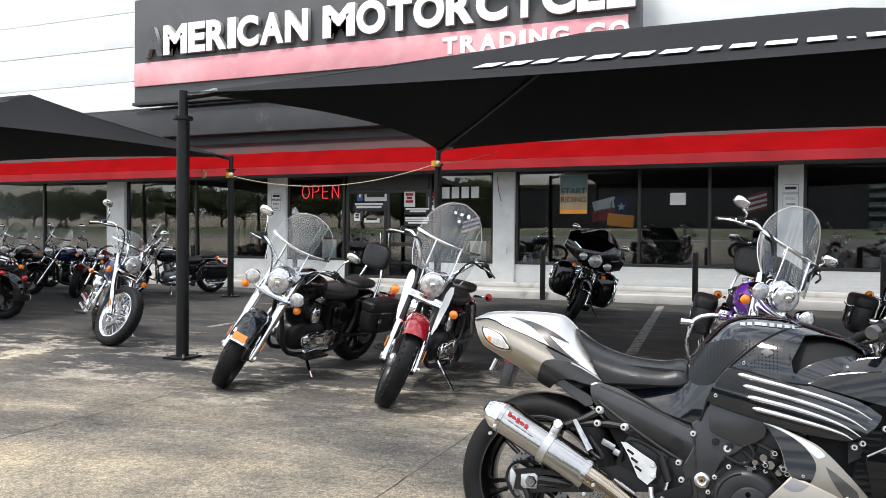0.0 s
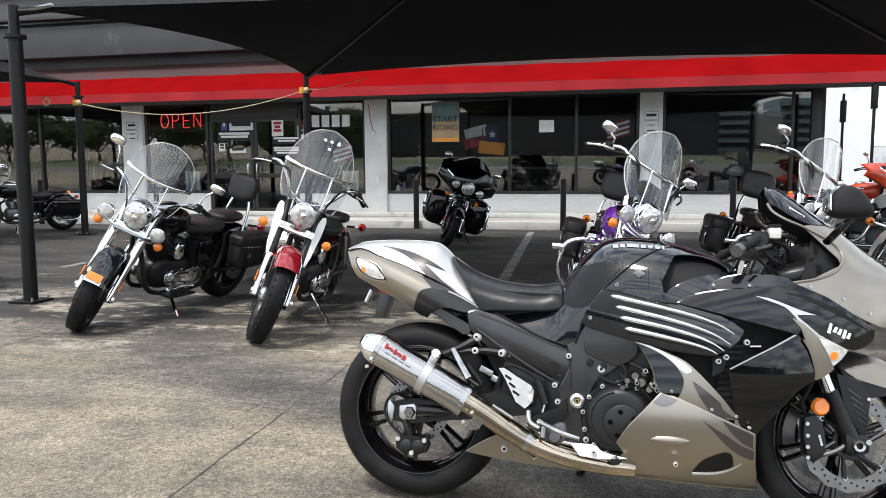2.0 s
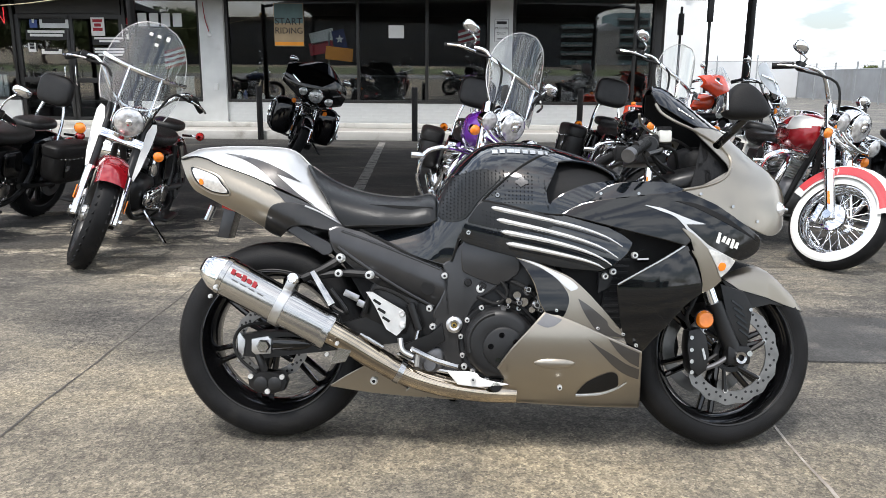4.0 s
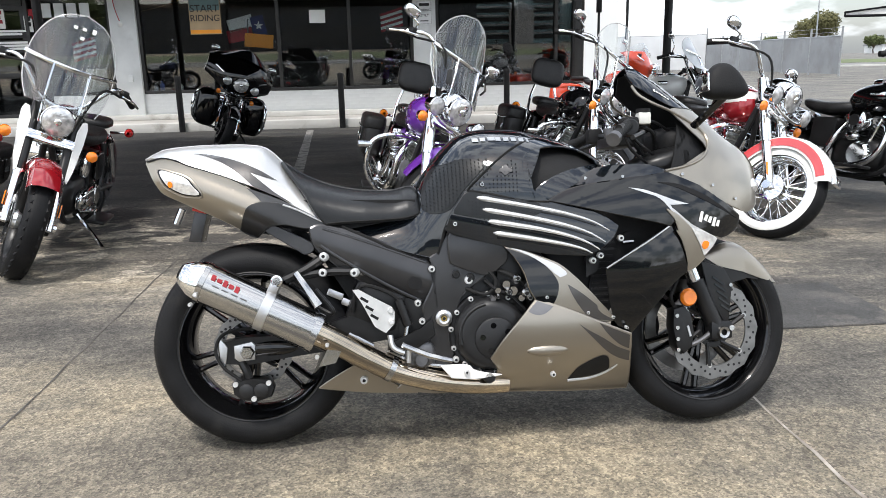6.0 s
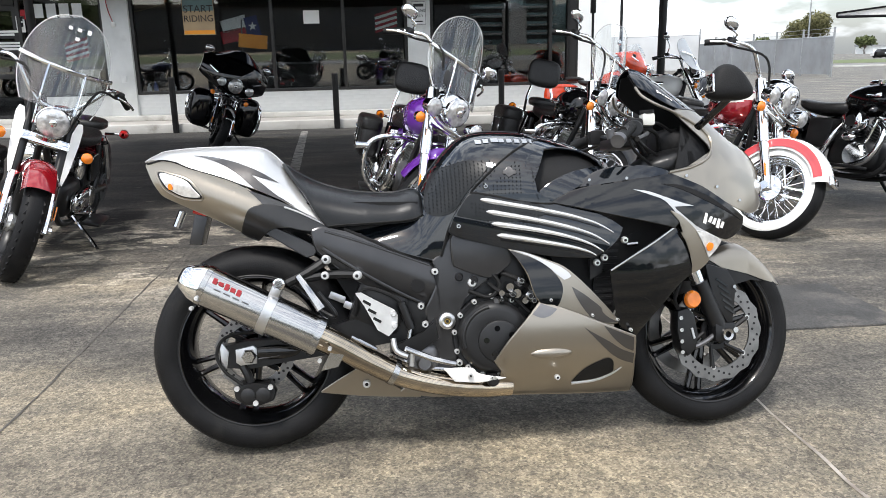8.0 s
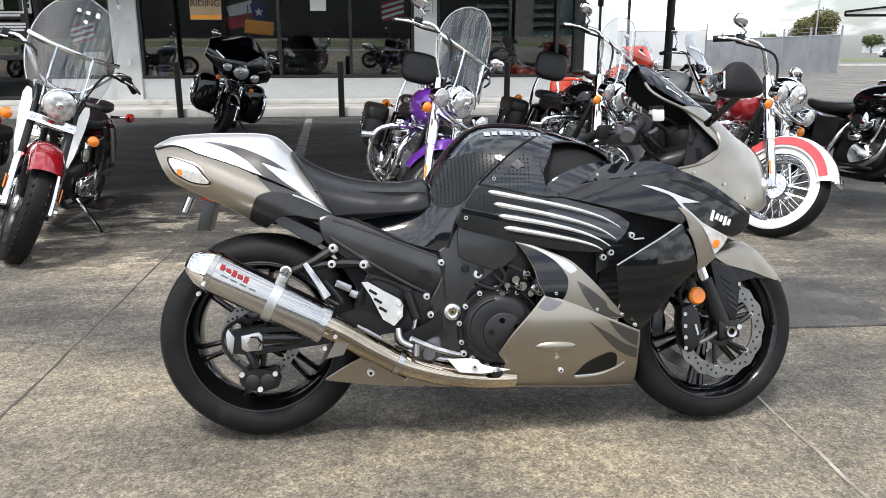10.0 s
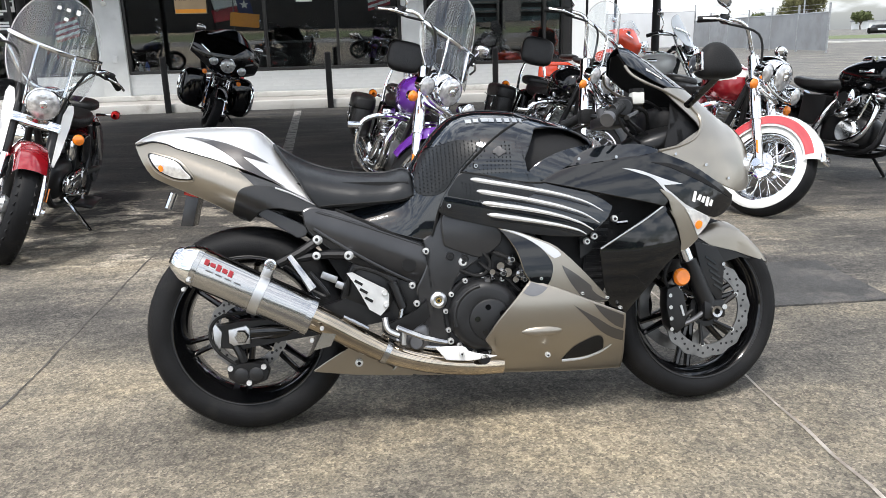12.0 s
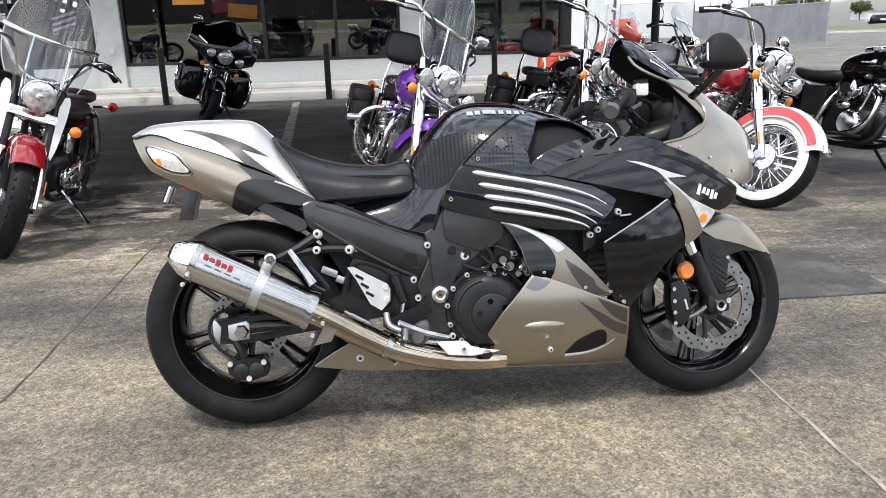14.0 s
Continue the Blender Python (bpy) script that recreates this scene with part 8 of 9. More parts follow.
    part("header", tube([(-0.10, -0.08, 0.62), (-0.13, -0.15, 0.52), (-0.20, -0.18, 0.34), (-0.35, -0.19, 0.27)], 0.025, 12, 6), M_CHROME, ex)
    part("silencer", tube([(-0.35, -0.20, 0.36), (-1.02, -0.22, 0.39)], 0.040, 14, 2, None, 0.045), M_CHROME, ex)
    part("frame", tube([(0.42, 0, 0.84), (0.36, 0.05, 0.55), (0.26, 0.10, 0.24), (-0.30, 0.12, 0.22), (-0.55, 0.12, 0.40), (-0.60, 0.11, 0.66)], 0.021, 10, 5), M_BLACK_SATIN, c, "tubular frame rail")
    part("frame_rail", tube([(0.42, 0, 0.84), (0.36, -0.05, 0.55), (0.26, -0.10, 0.24), (-0.30, -0.12, 0.22), (-0.55, -0.12, 0.40), (-0.60, -0.11, 0.66)], 0.021, 10, 5), M_BLACK_SATIN, c)
    part("backbone", tube([(0.44, 0, 0.88), (0.2, 0, 0.74), (-0.35, 0, 0.62), (-0.62, 0, 0.62)], 0.03, 10, 4), M_BLACK_SATIN, c)
    part("oil_tank", box(-0.30, 0, 0.52, 0.24, 0.26, 0.24, 0.03), M_BLACK_SATIN, c, "black oil tank and battery box")
    part("swingarm", tube([(-0.42, -0.13, 0.34), (-0.80, -0.14, rear_r)], 0.024, 8, 1), M_BLACK_SATIN, c)
    part("belt_guard", tube([(-0.42, 0.13, 0.34), (-0.80, 0.14, rear_r)], 0.024, 8, 1), M_BLACK_SATIN, c)
    for s in (-1, 1):
        part("footboard", box(0.16, s * 0.30, 0.27, 0.30, 0.11, 0.022, 0.008), M_BLACK_SATIN, c, "black rubber footboard")
        part("shock_cover", cyl((-0.78, s * 0.15, 0.40), (-0.62, s * 0.14, 0.68), 0.028, 12), M_CHROME, c)
        if guard:
            part("engine_guard", tube([(0.40, s * 0.06, 0.66), (0.46, s * 0.22, 0.67), (0.47, s * 0.36, 0.60), (0.46, s * 0.37, 0.42), (0.42, s * 0.26, 0.29), (0.36, s * 0.07, 0.28)], 0.0165, 10, 6), M_CHROME, c, "chrome engine guard loop")
            part("highway_peg", cyl((0.47, s * 0.37, 0.58), (0.48, s * 0.45, 0.57), 0.02, 10), M_CHROME, c)
        if bags == "leather":
            bg = part("saddlebag", ellipsoid((-0.74, s * 0.285, 0.54), (0.24, 0.085, 0.155), None, 4.0, 28, 16), M_LEATHER, c, "black leather saddlebag")
            part("bag_flap", ellipsoid((-0.74, s * 0.29, 0.655), (0.25, 0.095, 0.065), None, 4.0, 28, 12), M_LEATHER, bg, "studded leather flap")
            for k in range(9):
                part("stud", ellipsoid((-0.95 + k * 0.052, s * 0.384, 0.612 - 0.012 * math.sin(k / 8 * math.pi)), (0.007, 0.005, 0.007), None, 2, 8, 6), M_CHROME, bg)
            for xx in (-0.86, -0.62):
                part("strap", box(xx, s * 0.376, 0.53, 0.03, 0.012, 0.16, 0.004), M_LEATHER, bg)
                part("buckle", box(xx, s * 0.384, 0.53, 0.045, 0.008, 0.04, 0.004), M_CHROME, bg)
        elif bags == "hard":
            bg = part("saddlebag", ellipsoid((-0.78, s * 0.30, 0.50), (0.30, 0.10, 0.15), None, 4.5, 28, 16), bag_paint or paint, c, "hard painted saddlebag")
            part("bag_lid", ellipsoid((-0.78, s * 0.30, 0.625), (0.295, 0.102, 0.05), None, 4.0, 28, 12), bag_paint or paint, bg)
            part("bag_rail", tube([(-0.55, s * 0.36, 0.40), (-0.50, s * 0.42, 0.36), (-0.62, s * 0.43, 0.30), (-0.95, s * 0.42, 0.32), (-1.0, s * 0.36, 0.40)], 0.013, 8), M_CHROME, bg, "chrome bag rail")
        part("signal_stalk", cyl((-0.99, s * 0.06, 0.70), (-0.99, s * 0.20, 0.72), 0.010, 8), M_CHROME, c)
        part("rear_signal", lathe([(-0.05, 0.012), (-0.03, 0.032), (0.0, 0.036), (0.02, 0.03), (0.03, 0.0)], Matrix.Translation((-1.0, s * 0.2, 0.72)) @ Matrix.Rotation(radians(90), 4, "Z"), 16), M_REDLENS if s > 0 else M_AMBER, c)
    part("sidestand", tube([(0.10, 0.14, 0.26), (0.13, 0.26, 0.14), (0.15, 0.33, 0.07)], 0.014, 8, 2), M_CHROME if shiny else M_BLACK_SATIN, c, "sidestand swung out")
    part("stand_foot", box(0.15, 0.335, 0.062, 0.07, 0.04, 0.012, 0.003, None, (lean, 0, 0)), M_CHROME if spokes == "wire" else M_BLACK_SATIN, c)
    return c


def wheel_spot(cx, cy, heading):
    """The root of a cruiser whose front wheel stands at (cx, cy)."""
    h = radians(heading)
    return cx - 0.82 * math.cos(h), cy - 0.82 * math.sin(h)


px, py = wheel_spot(-2.47, 2.14, -84)
cruiser(px, py, -84, 13, 23, "red-fendered cruiser with a tall clear windshield on a sidestand", M_BLACK_GLOSS, M_RED, None, "cast", shield_h=0.56, nacelle=False, fork_mat=M_CHROME, spots=False, bags=None, guard=False, backrest=False, front_r=0.335, deflect=True, bag_paint=M_MAROON, rise_to=1.18, mirrors=False, spoke_mat=M_ALU, bright=True)
px, py = wheel_spot(-3.97, 2.26, -99)
cruiser(px, py, -99, 14, 34, "black cruiser with windshield, spot lamps and studded saddlebags", M_BLACK_GLOSS, M_BLACK_PEARL, None, "cast", bags="leather", guard=False, shield_h=0.5, bright=True)
cruiser(-0.18, 3.17, -86, 13, 36, "purple chrome-laden cruiser with windshield and studded bags", M_PURPLE, M_PURPLE, None, "wire", backrest=True, shield_h=0.54, rise_to=1.24, mirror_up=0.10, pouch=True)
cruiser(1.04, 3.80, -86, 13, 40, "black and chrome touring cruiser with padded backrest and windshield", M_BLACK_GLOSS, M_BLACK_GLOSS, None, "wire", shield_h=0.5, rise_to=1.22, mirror_up=0.10)
px, py = wheel_spot(2.13, 2.40, -88)
cruiser(px, py, -88, 11, 32, "red and white cruiser with broad whitewall tyres", M_RED, M_WHITE_P, M_RED_L, "wire", True, None, None, False, True, True, rise_to=1.13, mirror_up=0.09, front_r=0.315)
cruiser(3.40, 3.45, -72, 11, 30, "all-black bobbed cruiser with low seat", M_BLACK_GLOSS, M_BLACK_GLOSS, None, "cast", False, None, None, False, False, False, nacelle=False, seat2=False, fork_mat=M_BLACK_SATIN, mirrors=False, rise_to=1.02)
px, py = wheel_spot(-2.58, 8.5, -86)
cruiser(px, py, -86, 16, 18, "black touring motorcycle with batwing fairing and leg shields", M_BLACK_GLOSS, M_BLACK_GLOSS, None, "cast", bags="hard", backrest=False, batwing=M_BLACK_GLOSS, lowers=True, guard=True, nacelle=False)
px, py = wheel_spot(-6.58, 3.55, -40)
cruiser(px, py, -40, 11, 30, "navy cruiser with tall bars and a wire front wheel", M_BLUE_P, M_BLUE_P, None, "wire", bags=None, backrest=False, bars="high", nacelle=False, spots=False, front_r=0.345, guard=False, shield="clear", shield_h=0.3, front_fender=False)
px, py = wheel_spot(-11.75, 9.2, -120)
cruiser(px, py, -120, 10, 20, "black touring cruiser with windshield and hard bags", M_BLACK_GLOSS, M_BLACK_GLOSS, None, "wire", bags="hard", backrest=False)
px, py = wheel_spot(-12.05, 8.05, -72)
cruiser(px, py, -72, 10, 12, "maroon cruiser with chrome lamps", M_MAROON, M_MAROON, None, "cast", shield=None, bags="leather", backrest=False, nacelle=False)
px, py = wheel_spot(-13.4, 8.2, -100)
cruiser(px, py, -100, 10, 20, "dark blue cruiser with windshield", M_BLUE_P, M_BLACK_GLOSS, None, "cast", bags="leather", backrest=False, nacelle=False, spots=False)
px, py = wheel_spot(-14.9, 8.4, -85)
cruiser(px, py, -85, 10, 14, "black cruiser with small windshield", M_BLACK_GLOSS, M_BLACK_GLOSS, None, "cast", bags="leather", backrest=False, nacelle=False)
cruiser(-10.75, 4.75, 196, 10, 4, "black bagger with its leather saddlebag towards the lot", M_BLACK_GLOSS, M_BLACK_GLOSS, None, "cast", bags="leather", backrest=False, shield=None)
px, py = wheel_spot(3.55, 6.4, -44)
cruiser(px, py, -44, 11, 10, "white touring cruiser with frosted windshield", M_WHITE_P, M_WHITE_P, None, "wire", bags="hard", backrest=False, shield="frost", shield_h=0.40)
px, py = wheel_spot(4.20, 10.2, -44)
cruiser(px, py, -44, 10, 10, "orange-red touring motorcycle with batwing fairing", M_ORANGE_P, M_ORANGE_P, None, "cast", bags="hard", backrest=False, batwing=M_ORANGE_P, nacelle=False, spots=False)


# ---- small things before the shop ----
def bollard(x, y):
    p = thing("bollard", pose(x, y, 0), "black steel bollard before the kerb", "bollard", "bollards")
    part("shaft", cyl((0, 0, 0), (0, 0, 0.97), 0.055, 18), M_POLE, p)
    part("cap", lathe([(0, 0.0), (0.012, 0.05), (0.0, 0.058), (-0.03, 0.058)], Matrix.Translation((0, 0, 0.975)) @ pose(0, 0, 0, 90, 0, 0), 18), M_POLE, p)


for bx, by in ((-1.04, 12.0), (-3.93, 12.02), (2.0, 12.0), (-9.7, 12.0), (-12.6, 12.0)):
    bollard(bx, by)

# rope between the canopy posts
rope = thing("rope", pose(0, 0, 0), "slack straw-coloured rope tied between two black posts", "rope")
ra, rb = Vector((-9.7, 9.66, 2.42)), Vector((-5.26, 9.66, 2.52))
pts = [ra.lerp(rb, k / 12) - Vector((0, 0, 0.30 * 4 * (k / 12) * (1 - k / 12))) for k in range(13)]
part("line", tube(pts, 0.008, 6, 2), M_ROPE, rope)
part("line_end", tube([rb, (-4.7, 9.6, 2.55), (-4.1, 9.55, 2.68)], 0.006, 6, 3), M_ROPE, rope)
for p in (ra, rb):
    part("tape_wrap", cyl(p - Vector((0, 0, 0.05)), p + Vector((0, 0, 0.05)), 0.075, 14), M_TAPE, rope, "orange tape wrap")
    part("knot", ellipsoid(p + Vector((0.07, -0.05, 0)), (0.05, 0.04, 0.05)), M_ROPE, rope)
part("rope_coil", lathe([(-0.02, 0.06), (0, 0.085), (0.02, 0.06)], Matrix.Translation((-10.3, 9.6, 2.45)), 18), M_ROPE, rope, "small coil of rope")


# ---- signs and shop window things ----
def wall_sign(x, z, y, words=True):
    p = thing("parking_sign", pose(x, y, z), "white metal parking sign with black border on the pillar", "sign", "parking signs")
    part("plate", box(0, 0, 0, 0.30, 0.006, 0.46, 0.004), M_PLATE_WHITE, p)
    for sx in (-0.138, 0.138):
        part("border", box(sx, -0.005, 0, 0.006, 0.003, 0.435), M_INK, p, smooth=0)
    for sz in (-0.217, 0.217):
        part("border", box(0, -0.005, sz, 0.27, 0.003, 0.006), M_INK, p, smooth=0)
    part("name_bar", box(0, -0.005, 0.15, 0.20, 0.003, 0.055), M_INK, p, "bar in place of a brand name", smooth=0)
    up = pose(0, 0, 0, 90, 0, 0)
    lettering("lettering", "PARKING", 0.062, Matrix.Translation((0, -0.006, 0.045)) @ up, M_INK, p)
    lettering("lettering", "ONLY", 0.07, Matrix.Translation((0, -0.006, -0.055)) @ up, M_INK, p)
    part("arrow", box(0, -0.005, -0.16, 0.16, 0.003, 0.02), M_INK, p, smooth=0)


for sx in (0.595, -11.27):
    wall_sign(sx, 2.09, FY - 0.075)

UP = pose(0, 0, 0, 90, 0, 0)
neon = thing("open_sign", pose(-10.13, FY + 0.18, 2.34), "red neon sign glowing in the dark window", "sign")
strokes = (
    [[(0.10 * math.cos(k * 0.5236), 0.16 * math.sin(k * 0.5236)) for k in range(13)]],
    [[(-0.08, -0.16), (-0.08, 0.0), (-0.08, 0.16)], [(-0.08, 0.16), (0.04, 0.15), (0.09, 0.08), (0.04, 0.005), (-0.08, 0.0)]],
    [[(-0.08, -0.16), (-0.08, 0.0), (-0.08, 0.16)], [(-0.08, 0.16), (0.0, 0.16), (0.08, 0.16)], [(-0.08, 0.0), (0.0, 0.0), (0.06, 0.0)], [(-0.08, -0.16), (0.0, -0.16), (0.08, -0.16)]],
    [[(-0.09, -0.16), (-0.09, 0.0), (-0.09, 0.16)], [(-0.09, 0.16), (0.0, 0.0), (0.09, -0.16)], [(0.09, -0.16), (0.09, 0.0), (0.09, 0.16)]],
)
for k, letter in enumerate(strokes):
    b = bmesh.new()
    for line in letter:
        tube([(-0.43 + k * 0.285 + x, 0, z) for x, z in line], 0.010, 8, 4, b)
    part("neon_tube", b, M_NEON, neon, "glowing red neon letter")
part("backing", box(0, 0.05, 0, 1.15, 0.02, 0.5, 0.01), M_BLACK_SATIN, neon)

poster = thing("poster", pose(-3.69, FY + 0.02, 2.18), "sand-coloured poster taped inside the window", "poster")
part("sheet", box(0, 0, 0, 0.60, 0.004, 0.84), M_POSTER, poster, smooth=0)
part("sky_print", box(0, -0.004, 0.22, 0.58, 0.003, 0.38), M_POSTER_SKY, poster, "hazy teal printed sky", smooth=0)
part("footer", box(0, -0.004, -0.37, 0.58, 0.003, 0.07), M_TXORANGE, poster, smooth=0)
lettering("lettering", "START", 0.19, Matrix.Translation((0.0, -0.008, 0.06)) @ UP, M_INK, poster)
lettering("lettering", "RIDING", 0.17, Matrix.Translation((0.0, -0.008, -0.12)) @ UP, M_INK, poster)

paper = thing("notice", pose(-1.52, FY + 0.04, 2.06), "blank white paper notice taped to the window", "notice")
part("sheet", box(0, 0, 0, 0.31, 0.003, 0.25), M_PAPER, paper, smooth=0)

num = thing("number_decal", pose(-6.33, FY + 0.05, 2.26), "pale number decal shown as plain bars on the glass", "decal")
for k in range(4):
    part("bar", box(-0.36 + k * 0.24, 0, 0, 0.18, 0.004, 0.26, 0.0), M_NUM, num, smooth=0)

# stickers on the door glass
def sticker(x, z, w, h, material, rows=(), label="small sticker on the door glass", ink=None):
    p = thing("sticker", pose(x, FY + 0.06, z), label, "sticker", "door stickers")
    part("sheet", box(0, 0, 0, w, 0.003, h), material, p, smooth=0)
    if rows:
        hgt = h * 0.7 / (len(rows) * 1.35)
        for i, r in enumerate(rows):
            part("line", box(0, -0.004, h * 0.32 - i * hgt * 1.35, w * r, 0.002, hgt), ink or M_INK, p, smooth=0)


sticker(-8.95, 2.17, 0.16, 0.16, M_BLUE, (0.3,), "blue square badge with a white mark", M_PAPER)
sticker(-8.52, 2.17, 0.60, 0.17, M_NUM, (0.8,), "pale grey web banner with a bar of writing", M_INK)
sticker(-8.70, 1.95, 0.85, 0.20, M_INK, (0.9, 0.8), "dark banner with two white lines", M_PAPER)
sticker(-9.02, 1.70, 0.16, 0.18, M_PAPER, (0.6, 0.6))
sticker(-8.62, 1.62, 0.42, 0.10, M_PAPER, (0.7,))
sticker(-7.62, 2.12, 0.28, 0.36, M_PAPER, (0.7, 0.5, 0.7), "paper notice with a red band", M_TXRED)
sticker(-7.40, 1.84, 0.70, 0.16, M_INK, (0.9, 0.6), "dark panel with pale shop lines", M_PAPER)
sticker(-7.40, 1.60, 0.72, 0.24, M_INK, (0.9, 0.9, 0.7), "dark panel of pale opening lines", M_PAPER)
sticker(-7.05, 2.02, 0.16, 0.30, M_PAPER, (0.6, 0.6))
sticker(-6.98, 2.2, 0.10, 0.18, M_TXRED, ())

# flags inside the window
fl = thing("flag", pose(-2.95, FY + 0.18, 1.74), "white, red and blue flag hung with an orange banner inside", "flag")
part("white_field", box(-0.1, 0, 0.22, 0.50, 0.01, 0.24, 0, None, (0, -14, 0)), M_PAPER, fl)
part("red_field", box(-0.12, 0, 0.0, 0.50, 0.01, 0.24, 0, None, (0, -10, 0)), M_TXRED, fl)
part("blue_field", box(0.26, -0.005, 0.15, 0.26, 0.012, 0.42, 0, None, (0, -12, 0)), M_TXBLUE, fl)
b = bmesh.new()
st = [(0.09 * (1 if k % 2 == 0 else 0.42) * math.sin(math.pi * k / 5), 0.09 * (1 if k % 2 == 0 else 0.42) * math.cos(math.pi * k / 5)) for k in range(10)]
extrude_xz([(0.26 + a, 0.17 + c) for a, c in st], -0.02, -0.014, b)
part("star", b, M_PAPER, fl, "white star", smooth=0)
part("banner", box(0.25, -0.04, -0.12, 0.56, 0.012, 0.26, 0, None, (0, 6, 0)), M_TXORANGE, fl, "orange banner")
part("staff", cyl((0.02, -0.03, -0.9), (0.05, -0.03, 0.3), 0.012, 8), M_ALU_DARK, fl)
for fx, fz in ((-0.05, 1.95), (-6.1, 1.5)):
    f2 = thing("striped_flag", pose(fx, FY + 0.16, fz), "small red and white striped flag inside the window", "flag")
    for k in range(7):
        part("stripe", box(0, 0, 0.18 - k * 0.052, 0.46, 0.008, 0.050, 0, None, (0, -16, 0)), M_TXRED if k % 2 == 0 else M_PAPER, f2, smooth=0)

# bottles and boxes on the inner sill, and fire bottles
for k, (bx, mt, hh) in enumerate(((-4.85, M_NUM, 0.20), (-4.72, M_BLUE, 0.24), (-4.35, M_WHITE_PLASTIC, 0.18))):
    bt = thing("bottle", pose(bx, FY + 0.32, SILL), "small plastic bottle on the inner window sill", "bottle", "sill bottles")
    part("body", lathe([(0.0, 0.0), (0.0, 0.045), (hh * 0.7, 0.045), (hh * 0.85, 0.02), (hh, 0.018), (hh, 0.0)], pose(0, 0, 0, 90, 0, 0), 14), mt, bt)
    part("cap", cyl((0, 0, hh), (0, 0, hh + 0.03), 0.02, 10), M_BLACK_MATTE, bt)
for gx in (-9.9, -5.95):
    rk = thing("magazine_rack", pose(gx, FY + 0.24, SILL), "row of pale upright brochures inside the window", "rack", "brochure racks")
    for k in range(4):
        part("brochure", box(k * 0.10 - 0.15, 0, 0.26, 0.085, 0.05, 0.50, 0.004), M_PAPER, rk)
    part("tray", box(0, 0, 0.03, 0.44, 0.12, 0.06, 0.005), M_BLACK_MATTE, rk)
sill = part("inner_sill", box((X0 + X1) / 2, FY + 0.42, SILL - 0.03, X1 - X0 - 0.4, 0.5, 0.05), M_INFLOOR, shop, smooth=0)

# clothes rack and counter deep in the showroom
cr = thing("clothes_rack", pose(-12.6, FY + 1.3, 0.17), "rack of hanging leather jackets inside the shop", "rack")
part("rail", cyl((-0.9, 0, 1.55), (0.9, 0, 1.55), 0.015, 8), M_CHROME, cr)
for k in range(11):
    part("jacket", ellipsoid((-0.8 + k * 0.16, 0, 1.05), (0.05, 0.24, 0.45), None, 2.6, 12, 10), (M_LEATHER, M_POSTER, M_BARK)[k % 3], cr)
for sx in (-0.9, 0.9):
    part("leg", cyl((sx, 0, 0), (sx, 0, 1.55), 0.015, 8), M_CHROME, cr)
ct = thing("counter", pose(-1.5, FY + 4.2, 0.17), "long dark sales counter inside the shop", "counter")
part("body", box(0, 0, 0.5, 5.0, 0.6, 1.0, 0.01), M_INFLOOR, ct)
part("top", box(0, 0, 1.02, 5.1, 0.7, 0.05, 0.01), M_ALU_DARK, ct)

# outlet, alarm lamp and conduit on the pillars
al = thing("alarm_lamp", pose(-5.28, FY - 0.10, 1.98), "small red-wired alarm lamp on the pillar", "lamp")
part("dome", ellipsoid((0, 0, 0), (0.05, 0.04, 0.05)), M_PAPER, al)
part("wire", tube([(0.0, 0, 0.03), (-0.08, 0.02, 0.30), (-0.12, 0.04, 0.62)], 0.008, 6), M_TXRED, al, "red wire")
ot = thing("outlet_box", pose(-5.2, FY - 0.085, 0.95), "pale outdoor outlet box on the pillar", "outlet")
part("box", box(0, 0, 0, 0.09, 0.05, 0.13, 0.008), M_PLATE_WHITE, ot)


# ---- beyond the shop ----
annex = thing("annex_building", pose(0, 0, 0), "plain white metal building behind the shop", "building", kind="structure")
part("wall", box(1.6, 31, 3.2, 14.0, 8, 6.4), M_SIDING, annex, "white metal wall", smooth=0)
part("roof", box(1.6, 31, 6.5, 14.3, 8.3, 0.2), M_FASCIA, annex, smooth=0)
fl2 = thing("flood_lamp", pose(7.9, 26.9, 4.3), "small black flood lamp high on the white wall", "lamp")
part("head", box(0, 0, 0, 0.25, 0.15, 0.2, 0.03), M_BLACK_SATIN, fl2)


def fence(p, q, panels, h, material, label):
    f = thing("fence", pose(0, 0, 0), label, "fence", "lot fences")
    a, c = Vector((*p, 0)), Vector((*q, 0))
    d = (c - a)
    ang = math.degrees(math.atan2(d.y, d.x))
    ln = d.length / panels
    for k in range(panels):
        m = a + d * ((k + 0.5) / panels)
        part("panel", box(m.x, m.y, h / 2 + 0.05, ln - 0.04, 0.03, h - 0.1, 0, None, (0, 0, ang)), material, f, smooth=0)
    for k in range(panels + 1):
        m = a + d * (k / panels)
        part("post", cyl((m.x, m.y, 0), (m.x, m.y, h + 0.45), 0.05, 10), M_GALV, f)
    part("top_rail", cyl(a + Vector((0, 0, h + 0.02)), c + Vector((0, 0, h + 0.02)), 0.03, 8), M_GALV, f)
    for w in (0.2, 0.4):
        part("wire", cyl(a + Vector((0, 0, h + w)), c + Vector((0, 0, h + w)), 0.008, 6), M_GALV, f)


